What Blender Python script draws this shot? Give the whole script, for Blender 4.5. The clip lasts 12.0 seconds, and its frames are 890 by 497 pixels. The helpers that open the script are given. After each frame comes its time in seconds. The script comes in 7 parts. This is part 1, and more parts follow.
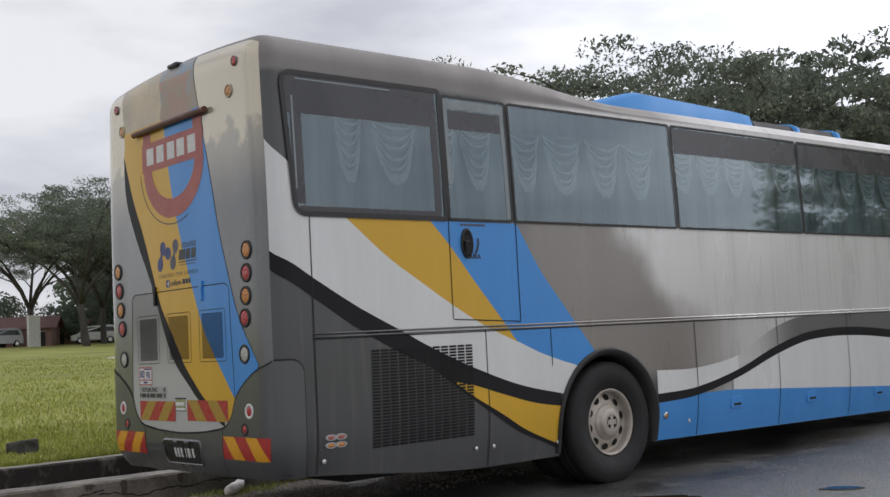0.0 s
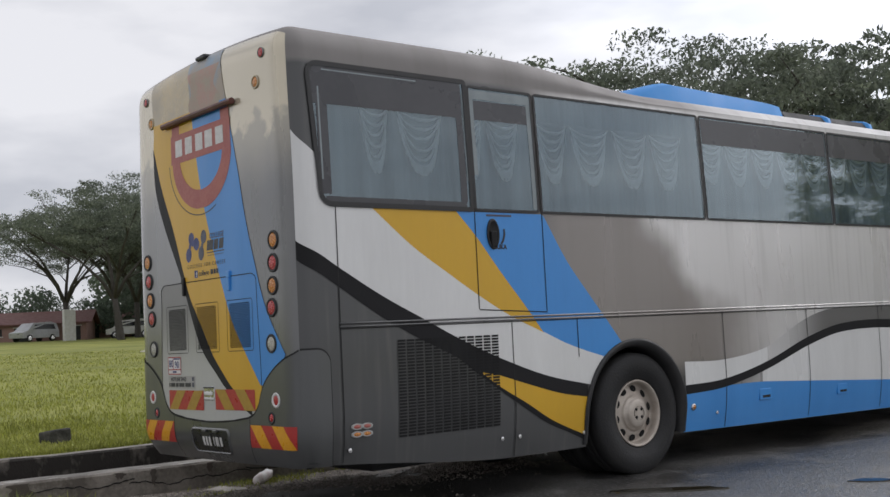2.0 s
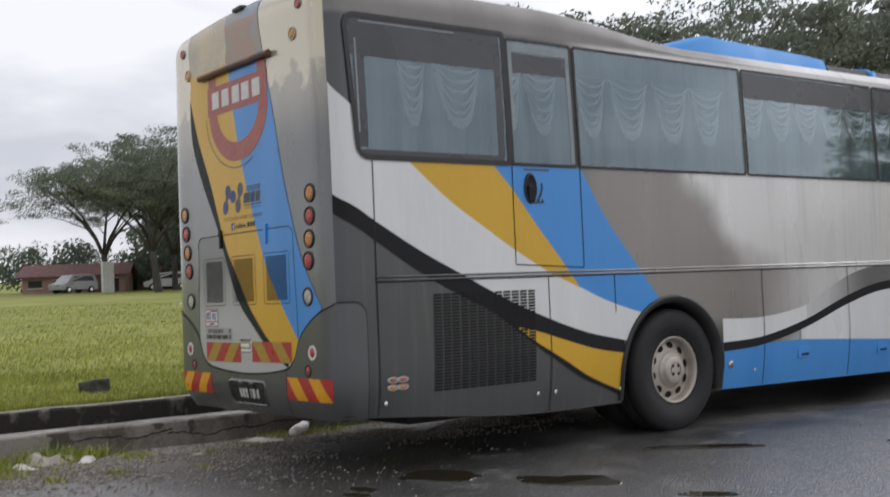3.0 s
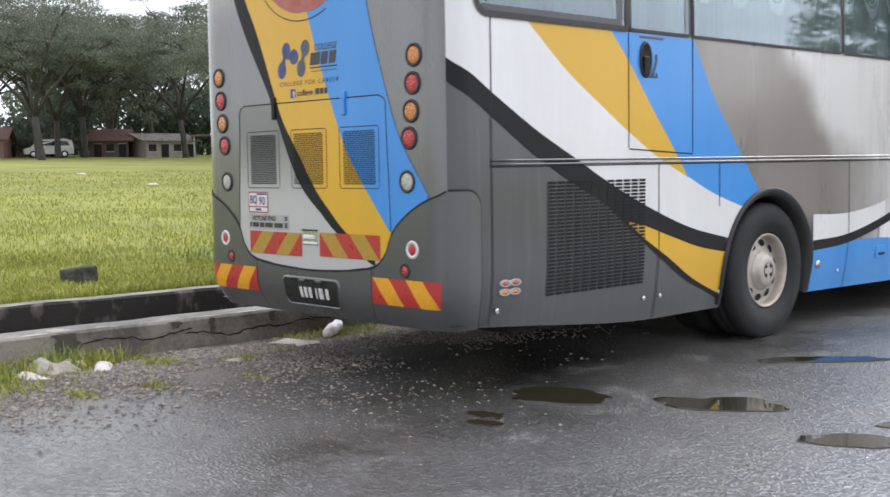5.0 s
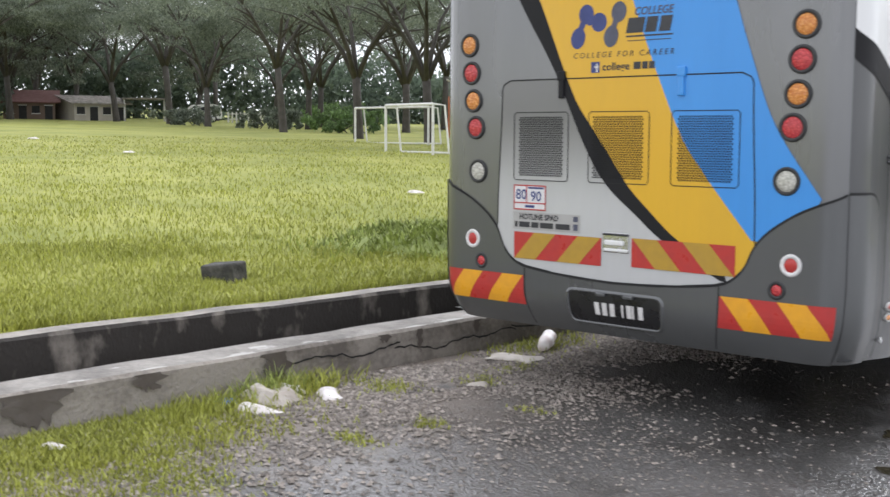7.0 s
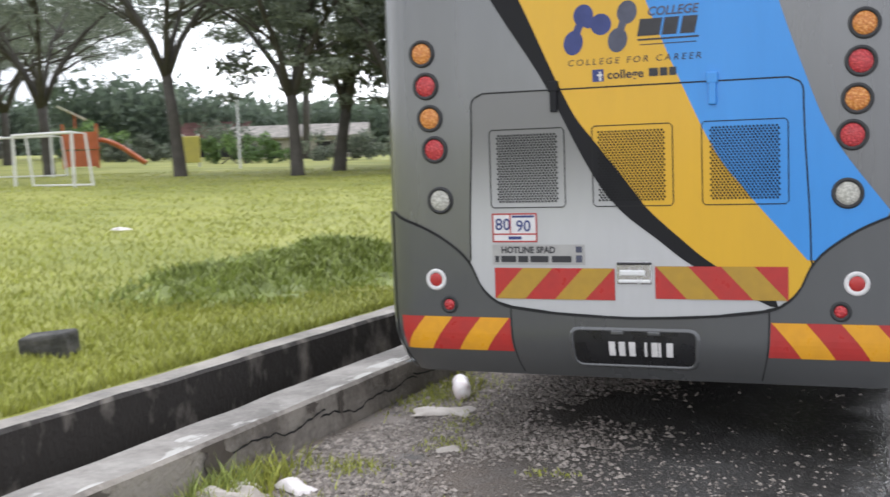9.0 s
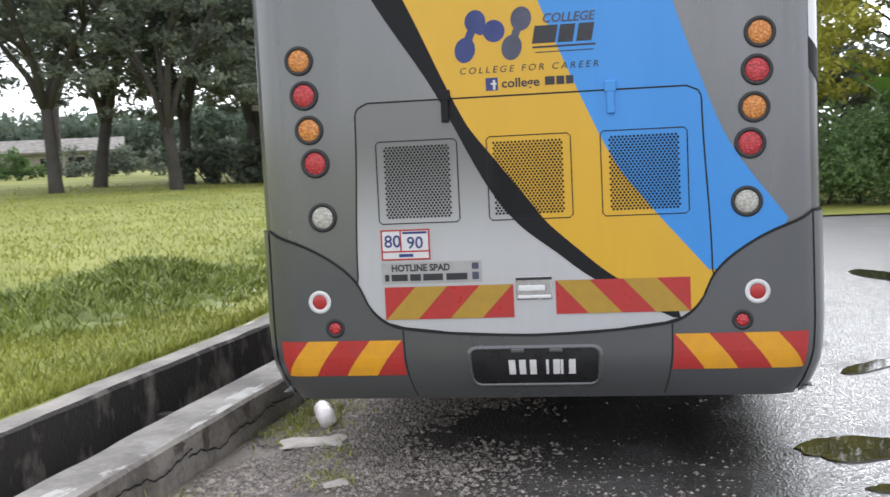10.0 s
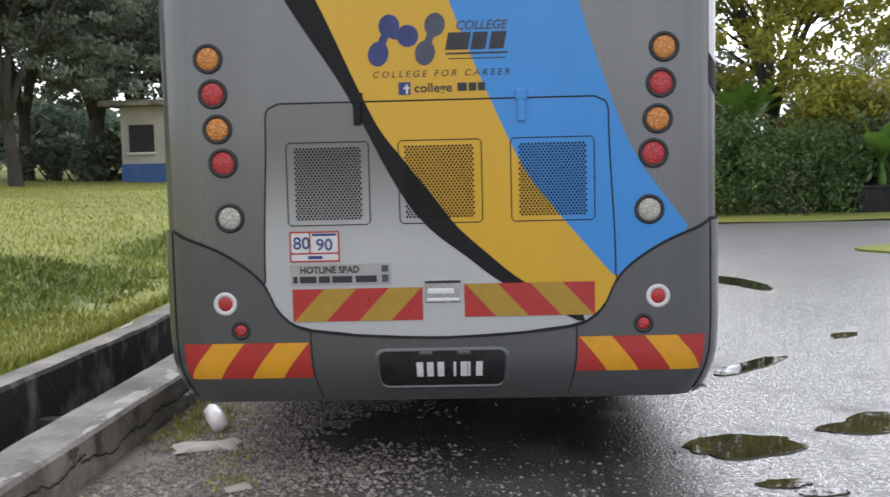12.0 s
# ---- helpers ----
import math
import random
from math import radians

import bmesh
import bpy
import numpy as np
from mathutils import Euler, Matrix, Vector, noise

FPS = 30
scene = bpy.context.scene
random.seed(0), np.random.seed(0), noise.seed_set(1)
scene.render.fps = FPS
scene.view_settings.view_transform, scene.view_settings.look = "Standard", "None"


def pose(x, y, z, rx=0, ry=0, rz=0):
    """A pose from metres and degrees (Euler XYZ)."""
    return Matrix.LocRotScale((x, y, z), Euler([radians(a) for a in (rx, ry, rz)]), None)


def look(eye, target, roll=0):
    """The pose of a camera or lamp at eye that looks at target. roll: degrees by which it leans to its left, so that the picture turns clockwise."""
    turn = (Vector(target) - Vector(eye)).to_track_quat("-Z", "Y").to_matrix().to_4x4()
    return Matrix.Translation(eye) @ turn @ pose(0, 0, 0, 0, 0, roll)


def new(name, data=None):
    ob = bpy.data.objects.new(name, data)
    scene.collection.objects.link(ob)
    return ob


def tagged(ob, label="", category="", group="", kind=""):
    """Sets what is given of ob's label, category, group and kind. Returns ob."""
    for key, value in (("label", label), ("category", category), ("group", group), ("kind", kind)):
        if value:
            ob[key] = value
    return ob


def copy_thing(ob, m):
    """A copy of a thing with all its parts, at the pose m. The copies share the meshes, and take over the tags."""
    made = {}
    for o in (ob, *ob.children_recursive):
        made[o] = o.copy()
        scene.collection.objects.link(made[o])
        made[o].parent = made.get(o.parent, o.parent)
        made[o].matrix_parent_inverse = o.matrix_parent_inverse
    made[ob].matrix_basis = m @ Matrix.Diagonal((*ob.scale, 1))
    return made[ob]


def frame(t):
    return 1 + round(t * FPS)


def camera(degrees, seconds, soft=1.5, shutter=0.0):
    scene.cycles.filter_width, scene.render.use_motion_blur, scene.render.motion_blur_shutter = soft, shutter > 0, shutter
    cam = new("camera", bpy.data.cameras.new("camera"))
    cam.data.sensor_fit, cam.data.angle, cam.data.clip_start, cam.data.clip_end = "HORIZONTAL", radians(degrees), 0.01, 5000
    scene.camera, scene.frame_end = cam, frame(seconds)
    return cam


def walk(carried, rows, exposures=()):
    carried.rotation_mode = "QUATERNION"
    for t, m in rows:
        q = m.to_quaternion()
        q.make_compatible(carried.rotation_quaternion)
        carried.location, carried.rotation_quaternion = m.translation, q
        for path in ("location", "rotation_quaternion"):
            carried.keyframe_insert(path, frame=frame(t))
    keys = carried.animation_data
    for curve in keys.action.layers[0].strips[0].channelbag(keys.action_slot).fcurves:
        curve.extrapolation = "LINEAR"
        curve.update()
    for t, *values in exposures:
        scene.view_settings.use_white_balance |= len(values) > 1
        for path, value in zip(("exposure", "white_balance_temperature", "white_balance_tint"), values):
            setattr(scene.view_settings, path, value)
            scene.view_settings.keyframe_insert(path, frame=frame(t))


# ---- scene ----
cam = camera(42.9, 12.0, shutter=0.3)
PATH = [
    (0, (7.658, -3.976, 1.286), (6.152, -2.67, 1.444), -3.0),
    (0.5, (7.658, -3.976, 1.289), (6.144, -2.677, 1.441), -2.9),
    (1, (7.669, -3.982, 1.299), (6.141, -2.7, 1.443), -2.7),
    (1.5, (7.673, -3.985, 1.274), (6.134, -2.716, 1.421), -2.7),
    (2, (7.698, -3.954, 1.249), (6.155, -2.691, 1.401), -2.9),
    (2.5, (7.682, -3.96, 1.266), (6.13, -2.706, 1.408), -2.7),
    (3, (7.652, -3.936, 1.245), (6.065, -2.721, 1.321), -2.4),
    (3.2, (7.569, -3.944, 1.246), (5.974, -2.737, 1.258), -2.3),
    (4.8, (5.976, -4.166, 1.342), (4.524, -2.798, 1.191), -1.5),
    (5, (5.737, -4.226, 1.344), (4.285, -2.859, 1.196), -0.9),
    (5.5, (5.178, -4.381, 1.369), (3.728, -3.012, 1.217), -0.8),
    (6, (4.495, -4.56, 1.402), (3.055, -3.18, 1.248), -0.3),
    (6.5, (3.912, -4.723, 1.424), (2.53, -3.291, 1.225), -0.3),
    (7, (3.273, -4.859, 1.467), (1.93, -3.39, 1.263), 0.2),
    (7.2, (3.048, -4.922, 1.448), (1.71, -3.449, 1.245), 0.4),
    (8.8, (1.334, -5.073, 1.522), (0.451, -3.286, 1.357), -0.7),
    (9, (1.157, -5.05, 1.5), (0.403, -3.206, 1.324), -2.1),
    (9.5, (0.773, -4.936, 1.549), (0.232, -3.017, 1.384), -3.4),
    (10, (0.495, -4.925, 1.525), (0.149, -2.963, 1.353), -2.8),
    (10.5, (0.264, -4.948, 1.548), (0.043, -2.968, 1.367), -2.5),
    (11, (0.194, -4.971, 1.562), (0.026, -2.986, 1.378), -2.1),
    (11.5, (0.187, -4.98, 1.549), (0.032, -2.995, 1.37), -1.9),
    (12, (0.21, -4.99, 1.537), (0.137, -2.999, 1.361), -1.4),
]
walk(cam, [(t, look(eye, target, roll)) for t, eye, target, roll in PATH],
     exposures=[(0, -0.79, 6300, 13), (0.5, -0.62, 6300, 13), (1.5, -0.81, 6300, 13), (2.6, -0.79, 6300, 13), (3.2, -0.48, 6250, 13), (4.8, 0.17, 6150, 13), (5.5, 0.24, 6150, 13), (7.0, 0.35, 6150, 13), (9.0, 0.37, 6100, 13), (10.0, 0.33, 6050, 13), (12.0, -0.06, 6080, 13)])

# ---------------------------------------------------------------- world, sun, exposure
world = bpy.data.worlds.new("overcast_sky")
scene.world = world
world.use_nodes = True
wt = world.node_tree
wt.nodes.clear()
w_out = wt.nodes.new("ShaderNodeOutputWorld")
w_bg = wt.nodes.new("ShaderNodeBackground")
w_sky = wt.nodes.new("ShaderNodeTexSky")
w_sky.sky_type, w_sky.sun_disc = "NISHITA", False
SUN_EL, SUN_AZ = radians(34), radians(1)
w_sky.sun_elevation, w_sky.sun_rotation = SUN_EL, SUN_AZ
w_tc = wt.nodes.new("ShaderNodeTexCoord")
w_map = wt.nodes.new("ShaderNodeMapping")
w_map.inputs["Scale"].default_value = (1.0, 1.0, 3.2)
w_map.inputs["Location"].default_value = (0.35, 0.1, 0.42)
w_noise = wt.nodes.new("ShaderNodeTexNoise")
w_noise.inputs["Scale"].default_value, w_noise.inputs["Detail"].default_value = 2.6, 7.0
w_ramp = wt.nodes.new("ShaderNodeValToRGB")
w_ramp.color_ramp.elements[0].position, w_ramp.color_ramp.elements[0].color = 0.38, (0.78, 0.80, 0.84, 1)
w_ramp.color_ramp.elements[1].position, w_ramp.color_ramp.elements[1].color = 0.55, (1.2, 1.2, 1.2, 1)
w_mul = wt.nodes.new("ShaderNodeMix")
w_mul.data_type, w_mul.blend_type = "RGBA", "MIX"
w_mul.inputs[0].default_value = 0.93
w_dim = wt.nodes.new("ShaderNodeMix")
w_dim.data_type, w_dim.blend_type = "RGBA", "MULTIPLY"
w_dim.inputs[0].default_value = 1.0
w_dim.inputs[7].default_value = (0.1, 0.1, 0.1, 1)
wt.links.new(w_tc.outputs["Generated"], w_map.inputs["Vector"])
wt.links.new(w_map.outputs["Vector"], w_noise.inputs["Vector"])
wt.links.new(w_noise.outputs["Fac"], w_ramp.inputs["Fac"])
wt.links.new(w_sky.outputs["Color"], w_dim.inputs[6])
wt.links.new(w_dim.outputs[2], w_mul.inputs[6])
wt.links.new(w_ramp.outputs["Color"], w_mul.inputs[7])
# broad glow of the veiled sun
w_dot = wt.nodes.new("ShaderNodeVectorMath")
w_dot.operation = "DOT_PRODUCT"
w_dot.inputs[1].default_value = (math.sin(SUN_AZ) * math.cos(SUN_EL), math.cos(SUN_AZ) * math.cos(SUN_EL), math.sin(SUN_EL))
wt.links.new(w_tc.outputs["Generated"], w_dot.inputs[0])
w_glow = wt.nodes.new("ShaderNodeMapRange")
w_glow.interpolation_type = "SMOOTHSTEP"
w_glow.inputs["From Min"].default_value, w_glow.inputs["From Max"].default_value = 0.6, 1.0
w_glow.inputs["To Min"].default_value, w_glow.inputs["To Max"].default_value = 1.28, 3.3
wt.links.new(w_dot.outputs["Value"], w_glow.inputs["Value"])
wt.links.new(w_glow.outputs["Result"], w_bg.inputs["Strength"])
wt.links.new(w_mul.outputs[2], w_bg.inputs["Color"])
wt.links.new(w_bg.outputs["Background"], w_out.inputs["Surface"])

sun = new("sun", bpy.data.lights.new("sun", "SUN"))
sun.data.energy, sun.data.angle, sun.data.color = 0.6, radians(14), (1.0, 0.96, 0.9)
sun.matrix_world = look((math.sin(SUN_AZ) * math.cos(SUN_EL) * 50, math.cos(SUN_AZ) * math.cos(SUN_EL) * 50, math.sin(SUN_EL) * 50), (0, 0, 0))


# ---------------------------------------------------------------- materials
def material(name, col, rough=0.5, metal=0.0, col2=None, scale=4.0, amount=0.6, fine=60.0, bump=0.0, bscale=80.0, rvar=0.1,
             coat=0.0, island=0.0, rand=0.0, stretch=(1, 1, 1), lo=0.5, hi=0.85):
    """Principled surface whose colour, gloss and relief vary at two scales, in metres."""
    m = bpy.data.materials.new(name)
    m.use_nodes = True
    t = m.node_tree
    b = t.nodes["Principled BSDF"]
    tc = t.nodes.new("ShaderNodeTexCoord")
    mp = t.nodes.new("ShaderNodeMapping")
    mp.inputs["Scale"].default_value = stretch
    t.links.new(tc.outputs["Object"], mp.inputs["Vector"])
    big = t.nodes.new("ShaderNodeTexNoise")
    big.inputs["Scale"].default_value, big.inputs["Detail"].default_value = scale, 6.0
    small = t.nodes.new("ShaderNodeTexNoise")
    small.inputs["Scale"].default_value, small.inputs["Detail"].default_value = fine, 3.0
    for n in (big, small):
        t.links.new(mp.outputs["Vector"], n.inputs["Vector"])
    add = t.nodes.new("ShaderNodeMath")
    add.operation = "MULTIPLY_ADD"
    add.inputs[1].default_value = 0.35
    t.links.new(small.outputs["Fac"], add.inputs[0])
    t.links.new(big.outputs["Fac"], add.inputs[2])
    ramp = t.nodes.new("ShaderNodeMapRange")
    ramp.inputs["From Min"].default_value, ramp.inputs["From Max"].default_value = lo, hi
    t.links.new(add.outputs[0], ramp.inputs["Value"])
    mix = t.nodes.new("ShaderNodeMix")
    mix.data_type = "RGBA"
    mix.inputs[6].default_value = (*col, 1)
    c2 = col2 or tuple(c * 0.72 for c in col)
    mix.inputs[7].default_value = (*c2, 1)
    sc = t.nodes.new("ShaderNodeMath")
    sc.operation = "MULTIPLY"
    sc.inputs[1].default_value = amount
    t.links.new(ramp.outputs["Result"], sc.inputs[0])
    t.links.new(sc.outputs[0], mix.inputs[0])
    last = mix.outputs[2]
    if island or rand:
        src = t.nodes.new("ShaderNodeNewGeometry") if island else t.nodes.new("ShaderNodeObjectInfo")
        hs = t.nodes.new("ShaderNodeHueSaturation")
        mr = t.nodes.new("ShaderNodeMapRange")
        k = island or rand
        mr.inputs["To Min"].default_value, mr.inputs["To Max"].default_value = 1 - k, 1 + k
        t.links.new(src.outputs["Random Per Island" if island else "Random"], mr.inputs["Value"])
        t.links.new(mr.outputs["Result"], hs.inputs["Value"])
        t.links.new(last, hs.inputs["Color"])
        last = hs.outputs["Color"]
    t.links.new(last, b.inputs["Base Color"])
    rr = t.nodes.new("ShaderNodeMapRange")
    rr.inputs["From Min"].default_value, rr.inputs["From Max"].default_value = 0.3, 0.7
    rr.inputs["To Min"].default_value, rr.inputs["To Max"].default_value = max(0.02, rough - rvar), min(1, rough + rvar)
    t.links.new(big.outputs["Fac"], rr.inputs["Value"])
    t.links.new(rr.outputs["Result"], b.inputs["Roughness"])
    b.inputs["Metallic"].default_value = metal
    b.inputs["Coat Weight"].default_value = coat
    b.inputs["Coat Roughness"].default_value = 0.12
    if bump:
        bn = t.nodes.new("ShaderNodeTexNoise")
        bn.inputs["Scale"].default_value, bn.inputs["Detail"].default_value = bscale, 4.0
        t.links.new(mp.outputs["Vector"], bn.inputs["Vector"])
        bp = t.nodes.new("ShaderNodeBump")
        bp.inputs["Strength"].default_value, bp.inputs["Distance"].default_value = min(1, bump), 0.02
        t.links.new(bn.outputs["Fac"], bp.inputs["Height"])
        t.links.new(bp.outputs["Normal"], b.inputs["Normal"])
    return m


def vehicle_paint(name, col, col2, metal=0.0, rough=0.35, streak=0.35, coat=0.5, spec=0.5):
    """Weathered coach paint: rain streaks that run down, blotches, a dull clear coat."""
    m = material(name, col, rough, metal, col2, scale=1.3, amount=streak, fine=14, bump=0.03, bscale=6, rvar=0.1, coat=coat,
                 stretch=(2.2, 2.2, 0.35))
    m.node_tree.nodes["Principled BSDF"].inputs["Specular IOR Level"].default_value = spec
    return m


M_GREY = vehicle_paint("grey_metallic_paint", (0.155, 0.156, 0.155), (0.105, 0.105, 0.103), 0.4, 0.26, streak=0.25, coat=0.8)
M_BUMPER = vehicle_paint("dark_grey_bumper_paint", (0.092, 0.094, 0.094), (0.07, 0.071, 0.071), 0.2, 0.32, streak=0.25, coat=0.6)
M_WHITE = vehicle_paint("dull_white_paint", (0.74, 0.74, 0.725), (0.56, 0.555, 0.54), 0.0, 0.36)
M_YELLOW = vehicle_paint("yellow_paint", (0.68, 0.39, 0.014), (0.55, 0.32, 0.02), 0.0, 0.40, coat=0.2)
M_BLUE = vehicle_paint("sky_blue_paint", (0.045, 0.27, 0.68), (0.035, 0.215, 0.56), 0.0, 0.38, coat=0.25)
M_BLUE_ROOF = vehicle_paint("chalky_blue_roof_paint", (0.055, 0.27, 0.66), (0.10, 0.30, 0.62), 0.0, 0.6, coat=0.0, spec=0.3)
M_BLACK = vehicle_paint("black_stripe_paint", (0.016, 0.016, 0.018), (0.022, 0.021, 0.020), 0.0, 0.45, coat=0.0, spec=0.15)
M_SEAL = material("black_rubber", (0.018, 0.018, 0.019), 0.55, col2=(0.035, 0.034, 0.033), scale=12, fine=90, bump=0.1)
M_LOUVRE = material("black_louvre_plastic", (0.008, 0.008, 0.009), 0.7, col2=(0.014, 0.014, 0.015), scale=3, fine=20)
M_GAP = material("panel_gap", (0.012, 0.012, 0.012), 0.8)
M_TYRE = material("tyre_rubber", (0.011, 0.011, 0.012), 0.75, col2=(0.03, 0.029, 0.027), scale=9, fine=70, bump=0.25, bscale=60)
M_RIM = material("dusty_steel_rim", (0.52, 0.47, 0.41), 0.5, 0.35, (0.36, 0.30, 0.25), scale=8, fine=50, bump=0.08)
# near-black puts the shade inside slots, perforations and the wheel well into colour
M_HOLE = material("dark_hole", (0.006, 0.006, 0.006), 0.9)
M_CHROME = material("dull_chrome", (0.62, 0.62, 0.62), 0.25, 0.9, (0.45, 0.44, 0.42), scale=20)
# the pale second tone of the lenses paints in the glints of their facets
M_LENS_R = material("red_lamp_lens", (0.42, 0.016, 0.022), 0.25, col2=(0.80, 0.07, 0.07), scale=95, lo=0.62, hi=0.8, fine=160, bump=0.6, bscale=150, coat=0.4)
M_LENS_O = material("amber_lamp_lens", (0.56, 0.17, 0.02), 0.25, col2=(0.95, 0.50, 0.12), scale=95, lo=0.62, hi=0.8, fine=160, bump=0.6, bscale=150, coat=0.4)
M_LENS_W = material("clear_lamp_lens", (0.40, 0.39, 0.33), 0.2, col2=(0.80, 0.78, 0.70), scale=95, lo=0.6, hi=0.8, fine=160, bump=0.6, bscale=150, coat=0.4)
M_REF_R = material("red_reflective_film", (0.45, 0.035, 0.03), 0.35, col2=(0.36, 0.03, 0.028), scale=20, fine=250)
M_REF_Y = material("amber_reflective_film", (0.74, 0.35, 0.018), 0.35, col2=(0.62, 0.29, 0.02), scale=20, fine=250)
M_REF_D = material("faded_amber_film", (0.43, 0.26, 0.03), 0.4, col2=(0.36, 0.22, 0.03), scale=20, fine=250)
M_REF_W = material("white_plastic", (0.72, 0.70, 0.68), 0.4, scale=20)
M_STICK = material("white_sticker", (0.70, 0.69, 0.68), 0.45, col2=(0.58, 0.57, 0.56), scale=14)
M_STICK_G = material("grey_sticker", (0.40, 0.39, 0.37), 0.45, col2=(0.33, 0.32, 0.30), scale=14)
M_NAVY = material("navy_vinyl", (0.035, 0.05, 0.19), 0.4, scale=20)
M_SLATE = material("slate_vinyl", (0.075, 0.08, 0.12), 0.4, scale=20)
M_INK = material("dark_vinyl", (0.03, 0.03, 0.035), 0.4, scale=20)
M_SHIELD = material("faded_red_vinyl", (0.36, 0.07, 0.055), 0.42, col2=(0.45, 0.16, 0.13), scale=5, fine=40, amount=0.8)
M_PINK = material("worn_pink_film", (0.46, 0.27, 0.22), 0.45, col2=(0.40, 0.35, 0.28), scale=7, fine=40, amount=1.0)
M_PEEL = material("peeling_lacquer", (0.52, 0.40, 0.20), 0.28, 0.1, (0.36, 0.31, 0.22), scale=3, fine=25, amount=0.9, coat=0.5)
M_CURTAIN = material("dusty_curtain_cloth", (0.12, 0.18, 0.215), 0.9, col2=(0.085, 0.125, 0.15), scale=5, fine=60, stretch=(1, 4, 0.4))
M_SWAG = material("pale_swag_cloth", (0.22, 0.26, 0.285), 0.85, col2=(0.15, 0.185, 0.205), scale=6, fine=90, amount=0.8)
M_FRINGE = material("white_fringe_and_lit_folds", (0.85, 0.86, 0.86), 0.9, col2=(0.7, 0.72, 0.72), scale=40, fine=120)
M_INNER = material("cabin_darkness", (0.03, 0.032, 0.035), 0.8, scale=3)
M_TAPE = material("pale_sealant", (0.27, 0.31, 0.32), 0.6, col2=(0.2, 0.23, 0.24), scale=10, fine=60)
M_TINT = material("grey_sunshade_film", (0.050, 0.050, 0.055), 0.3, col2=(0.070, 0.070, 0.075), scale=2.5, fine=20)


def side_paint():
    """Coach side and roof: dark grey at the tail, an airbrushed change to silver white towards the front."""
    m = vehicle_paint("airbrushed_side_paint", (0.070, 0.071, 0.071), (0.056, 0.056, 0.056), 0.2, 0.34, streak=0.15)
    t = m.node_tree
    b = t.nodes["Principled BSDF"]
    tc = t.nodes.new("ShaderNodeTexCoord")
    sep = t.nodes.new("ShaderNodeSeparateXYZ")
    t.links.new(tc.outputs["Object"], sep.inputs[0])
    nz = t.nodes.new("ShaderNodeTexNoise")
    nz.inputs["Scale"].default_value, nz.inputs["Detail"].default_value = 1.1, 3.0
    t.links.new(tc.outputs["Object"], nz.inputs["Vector"])

    def band(src, a, c, invert=False):
        r = t.nodes.new("ShaderNodeMapRange")
        r.interpolation_type = "SMOOTHSTEP"
        r.inputs["From Min"].default_value, r.inputs["From Max"].default_value = a, c
        if invert:
            r.inputs["To Min"].default_value, r.inputs["To Max"].default_value = 1, 0
        t.links.new(src, r.inputs["Value"])
        return r.outputs["Result"]

    def op(kind, a, c):
        n = t.nodes.new("ShaderNodeMath")
        n.operation = kind
        for i, v in enumerate((a, c)):
            if isinstance(v, (int, float)):
                n.inputs[i].default_value = v
            else:
                t.links.new(v, n.inputs[i])
        return n.outputs[0]

    def blend(fac, a, c):
        n = t.nodes.new("ShaderNodeMix")
        n.data_type = "RGBA"
        t.links.new(fac, n.inputs[0])
        for i, v in ((6, a), (7, c)):
            if isinstance(v, tuple):
                n.inputs[i].default_value = (*v, 1)
            else:
                t.links.new(v, n.inputs[i])
        return n.outputs[2]

    y, z = sep.outputs["Y"], sep.outputs["Z"]
    wob = op("MULTIPLY", op("SUBTRACT", nz.outputs["Fac"], 0.5), 1.6)
    # taupe field behind the blue sweep, widest just above the waist moulding
    lean = op("ADD", y, op("MULTIPLY", op("SUBTRACT", z, 1.36), 0.9))
    taupe_edge = op("ADD", lean, wob)
    silver = band(taupe_edge, 4.0, 4.75)
    above = band(z, 1.345, 1.355)
    low_silver = band(op("ADD", y, op("MULTIPLY", wob, 0.5)), 4.2, 5.6)
    silver_all = op("ADD", op("MULTIPLY", silver, above), op("MULTIPLY", low_silver, op("SUBTRACT", 1.0, above)))
    taupe = op("MULTIPLY", band(y, 2.0, 2.6), band(z, 0.75, 0.95))
    old = b.inputs["Base Color"].links[0].from_socket
    c1 = blend(taupe, old, (0.25, 0.225, 0.205))
    c2 = blend(silver_all, c1, (0.68, 0.665, 0.645))
    roof = band(z, 3.15, 3.2)
    roofsil = band(op("ADD", y, op("MULTIPLY", wob, 0.4)), 4.0, 5.2)
    c3 = blend(roof, c2, blend(roofsil, (0.25, 0.235, 0.225), (0.62, 0.61, 0.60)))
    # rain dirt that has run down from the windows and the roof
    dirt = t.nodes.new("ShaderNodeTexNoise")
    mp = t.nodes.new("ShaderNodeMapping")
    mp.inputs["Scale"].default_value = (1, 9, 0.5)
    dirt.inputs["Scale"].default_value, dirt.inputs["Detail"].default_value = 1.5, 5
    t.links.new(tc.outputs["Object"], mp.inputs[0])
    t.links.new(mp.outputs[0], dirt.inputs["Vector"])
    dm = op("MULTIPLY", band(dirt.outputs["Fac"], 0.48, 0.75), 0.2)
    c4 = blend(dm, c3, (0.20, 0.185, 0.165))
    t.links.new(c4, b.inputs["Base Color"])
    # the roof has lost its lacquer and is chalky
    coat = op("MULTIPLY", op("SUBTRACT", 1.0, roof), 0.5)
    t.links.new(coat, b.inputs["Coat Weight"])
    t.links.new(op("ADD", op("MULTIPLY", roof, 0.35), b.inputs["Roughness"].links[0].from_socket), b.inputs["Roughness"])
    return m


M_SIDE = side_paint()


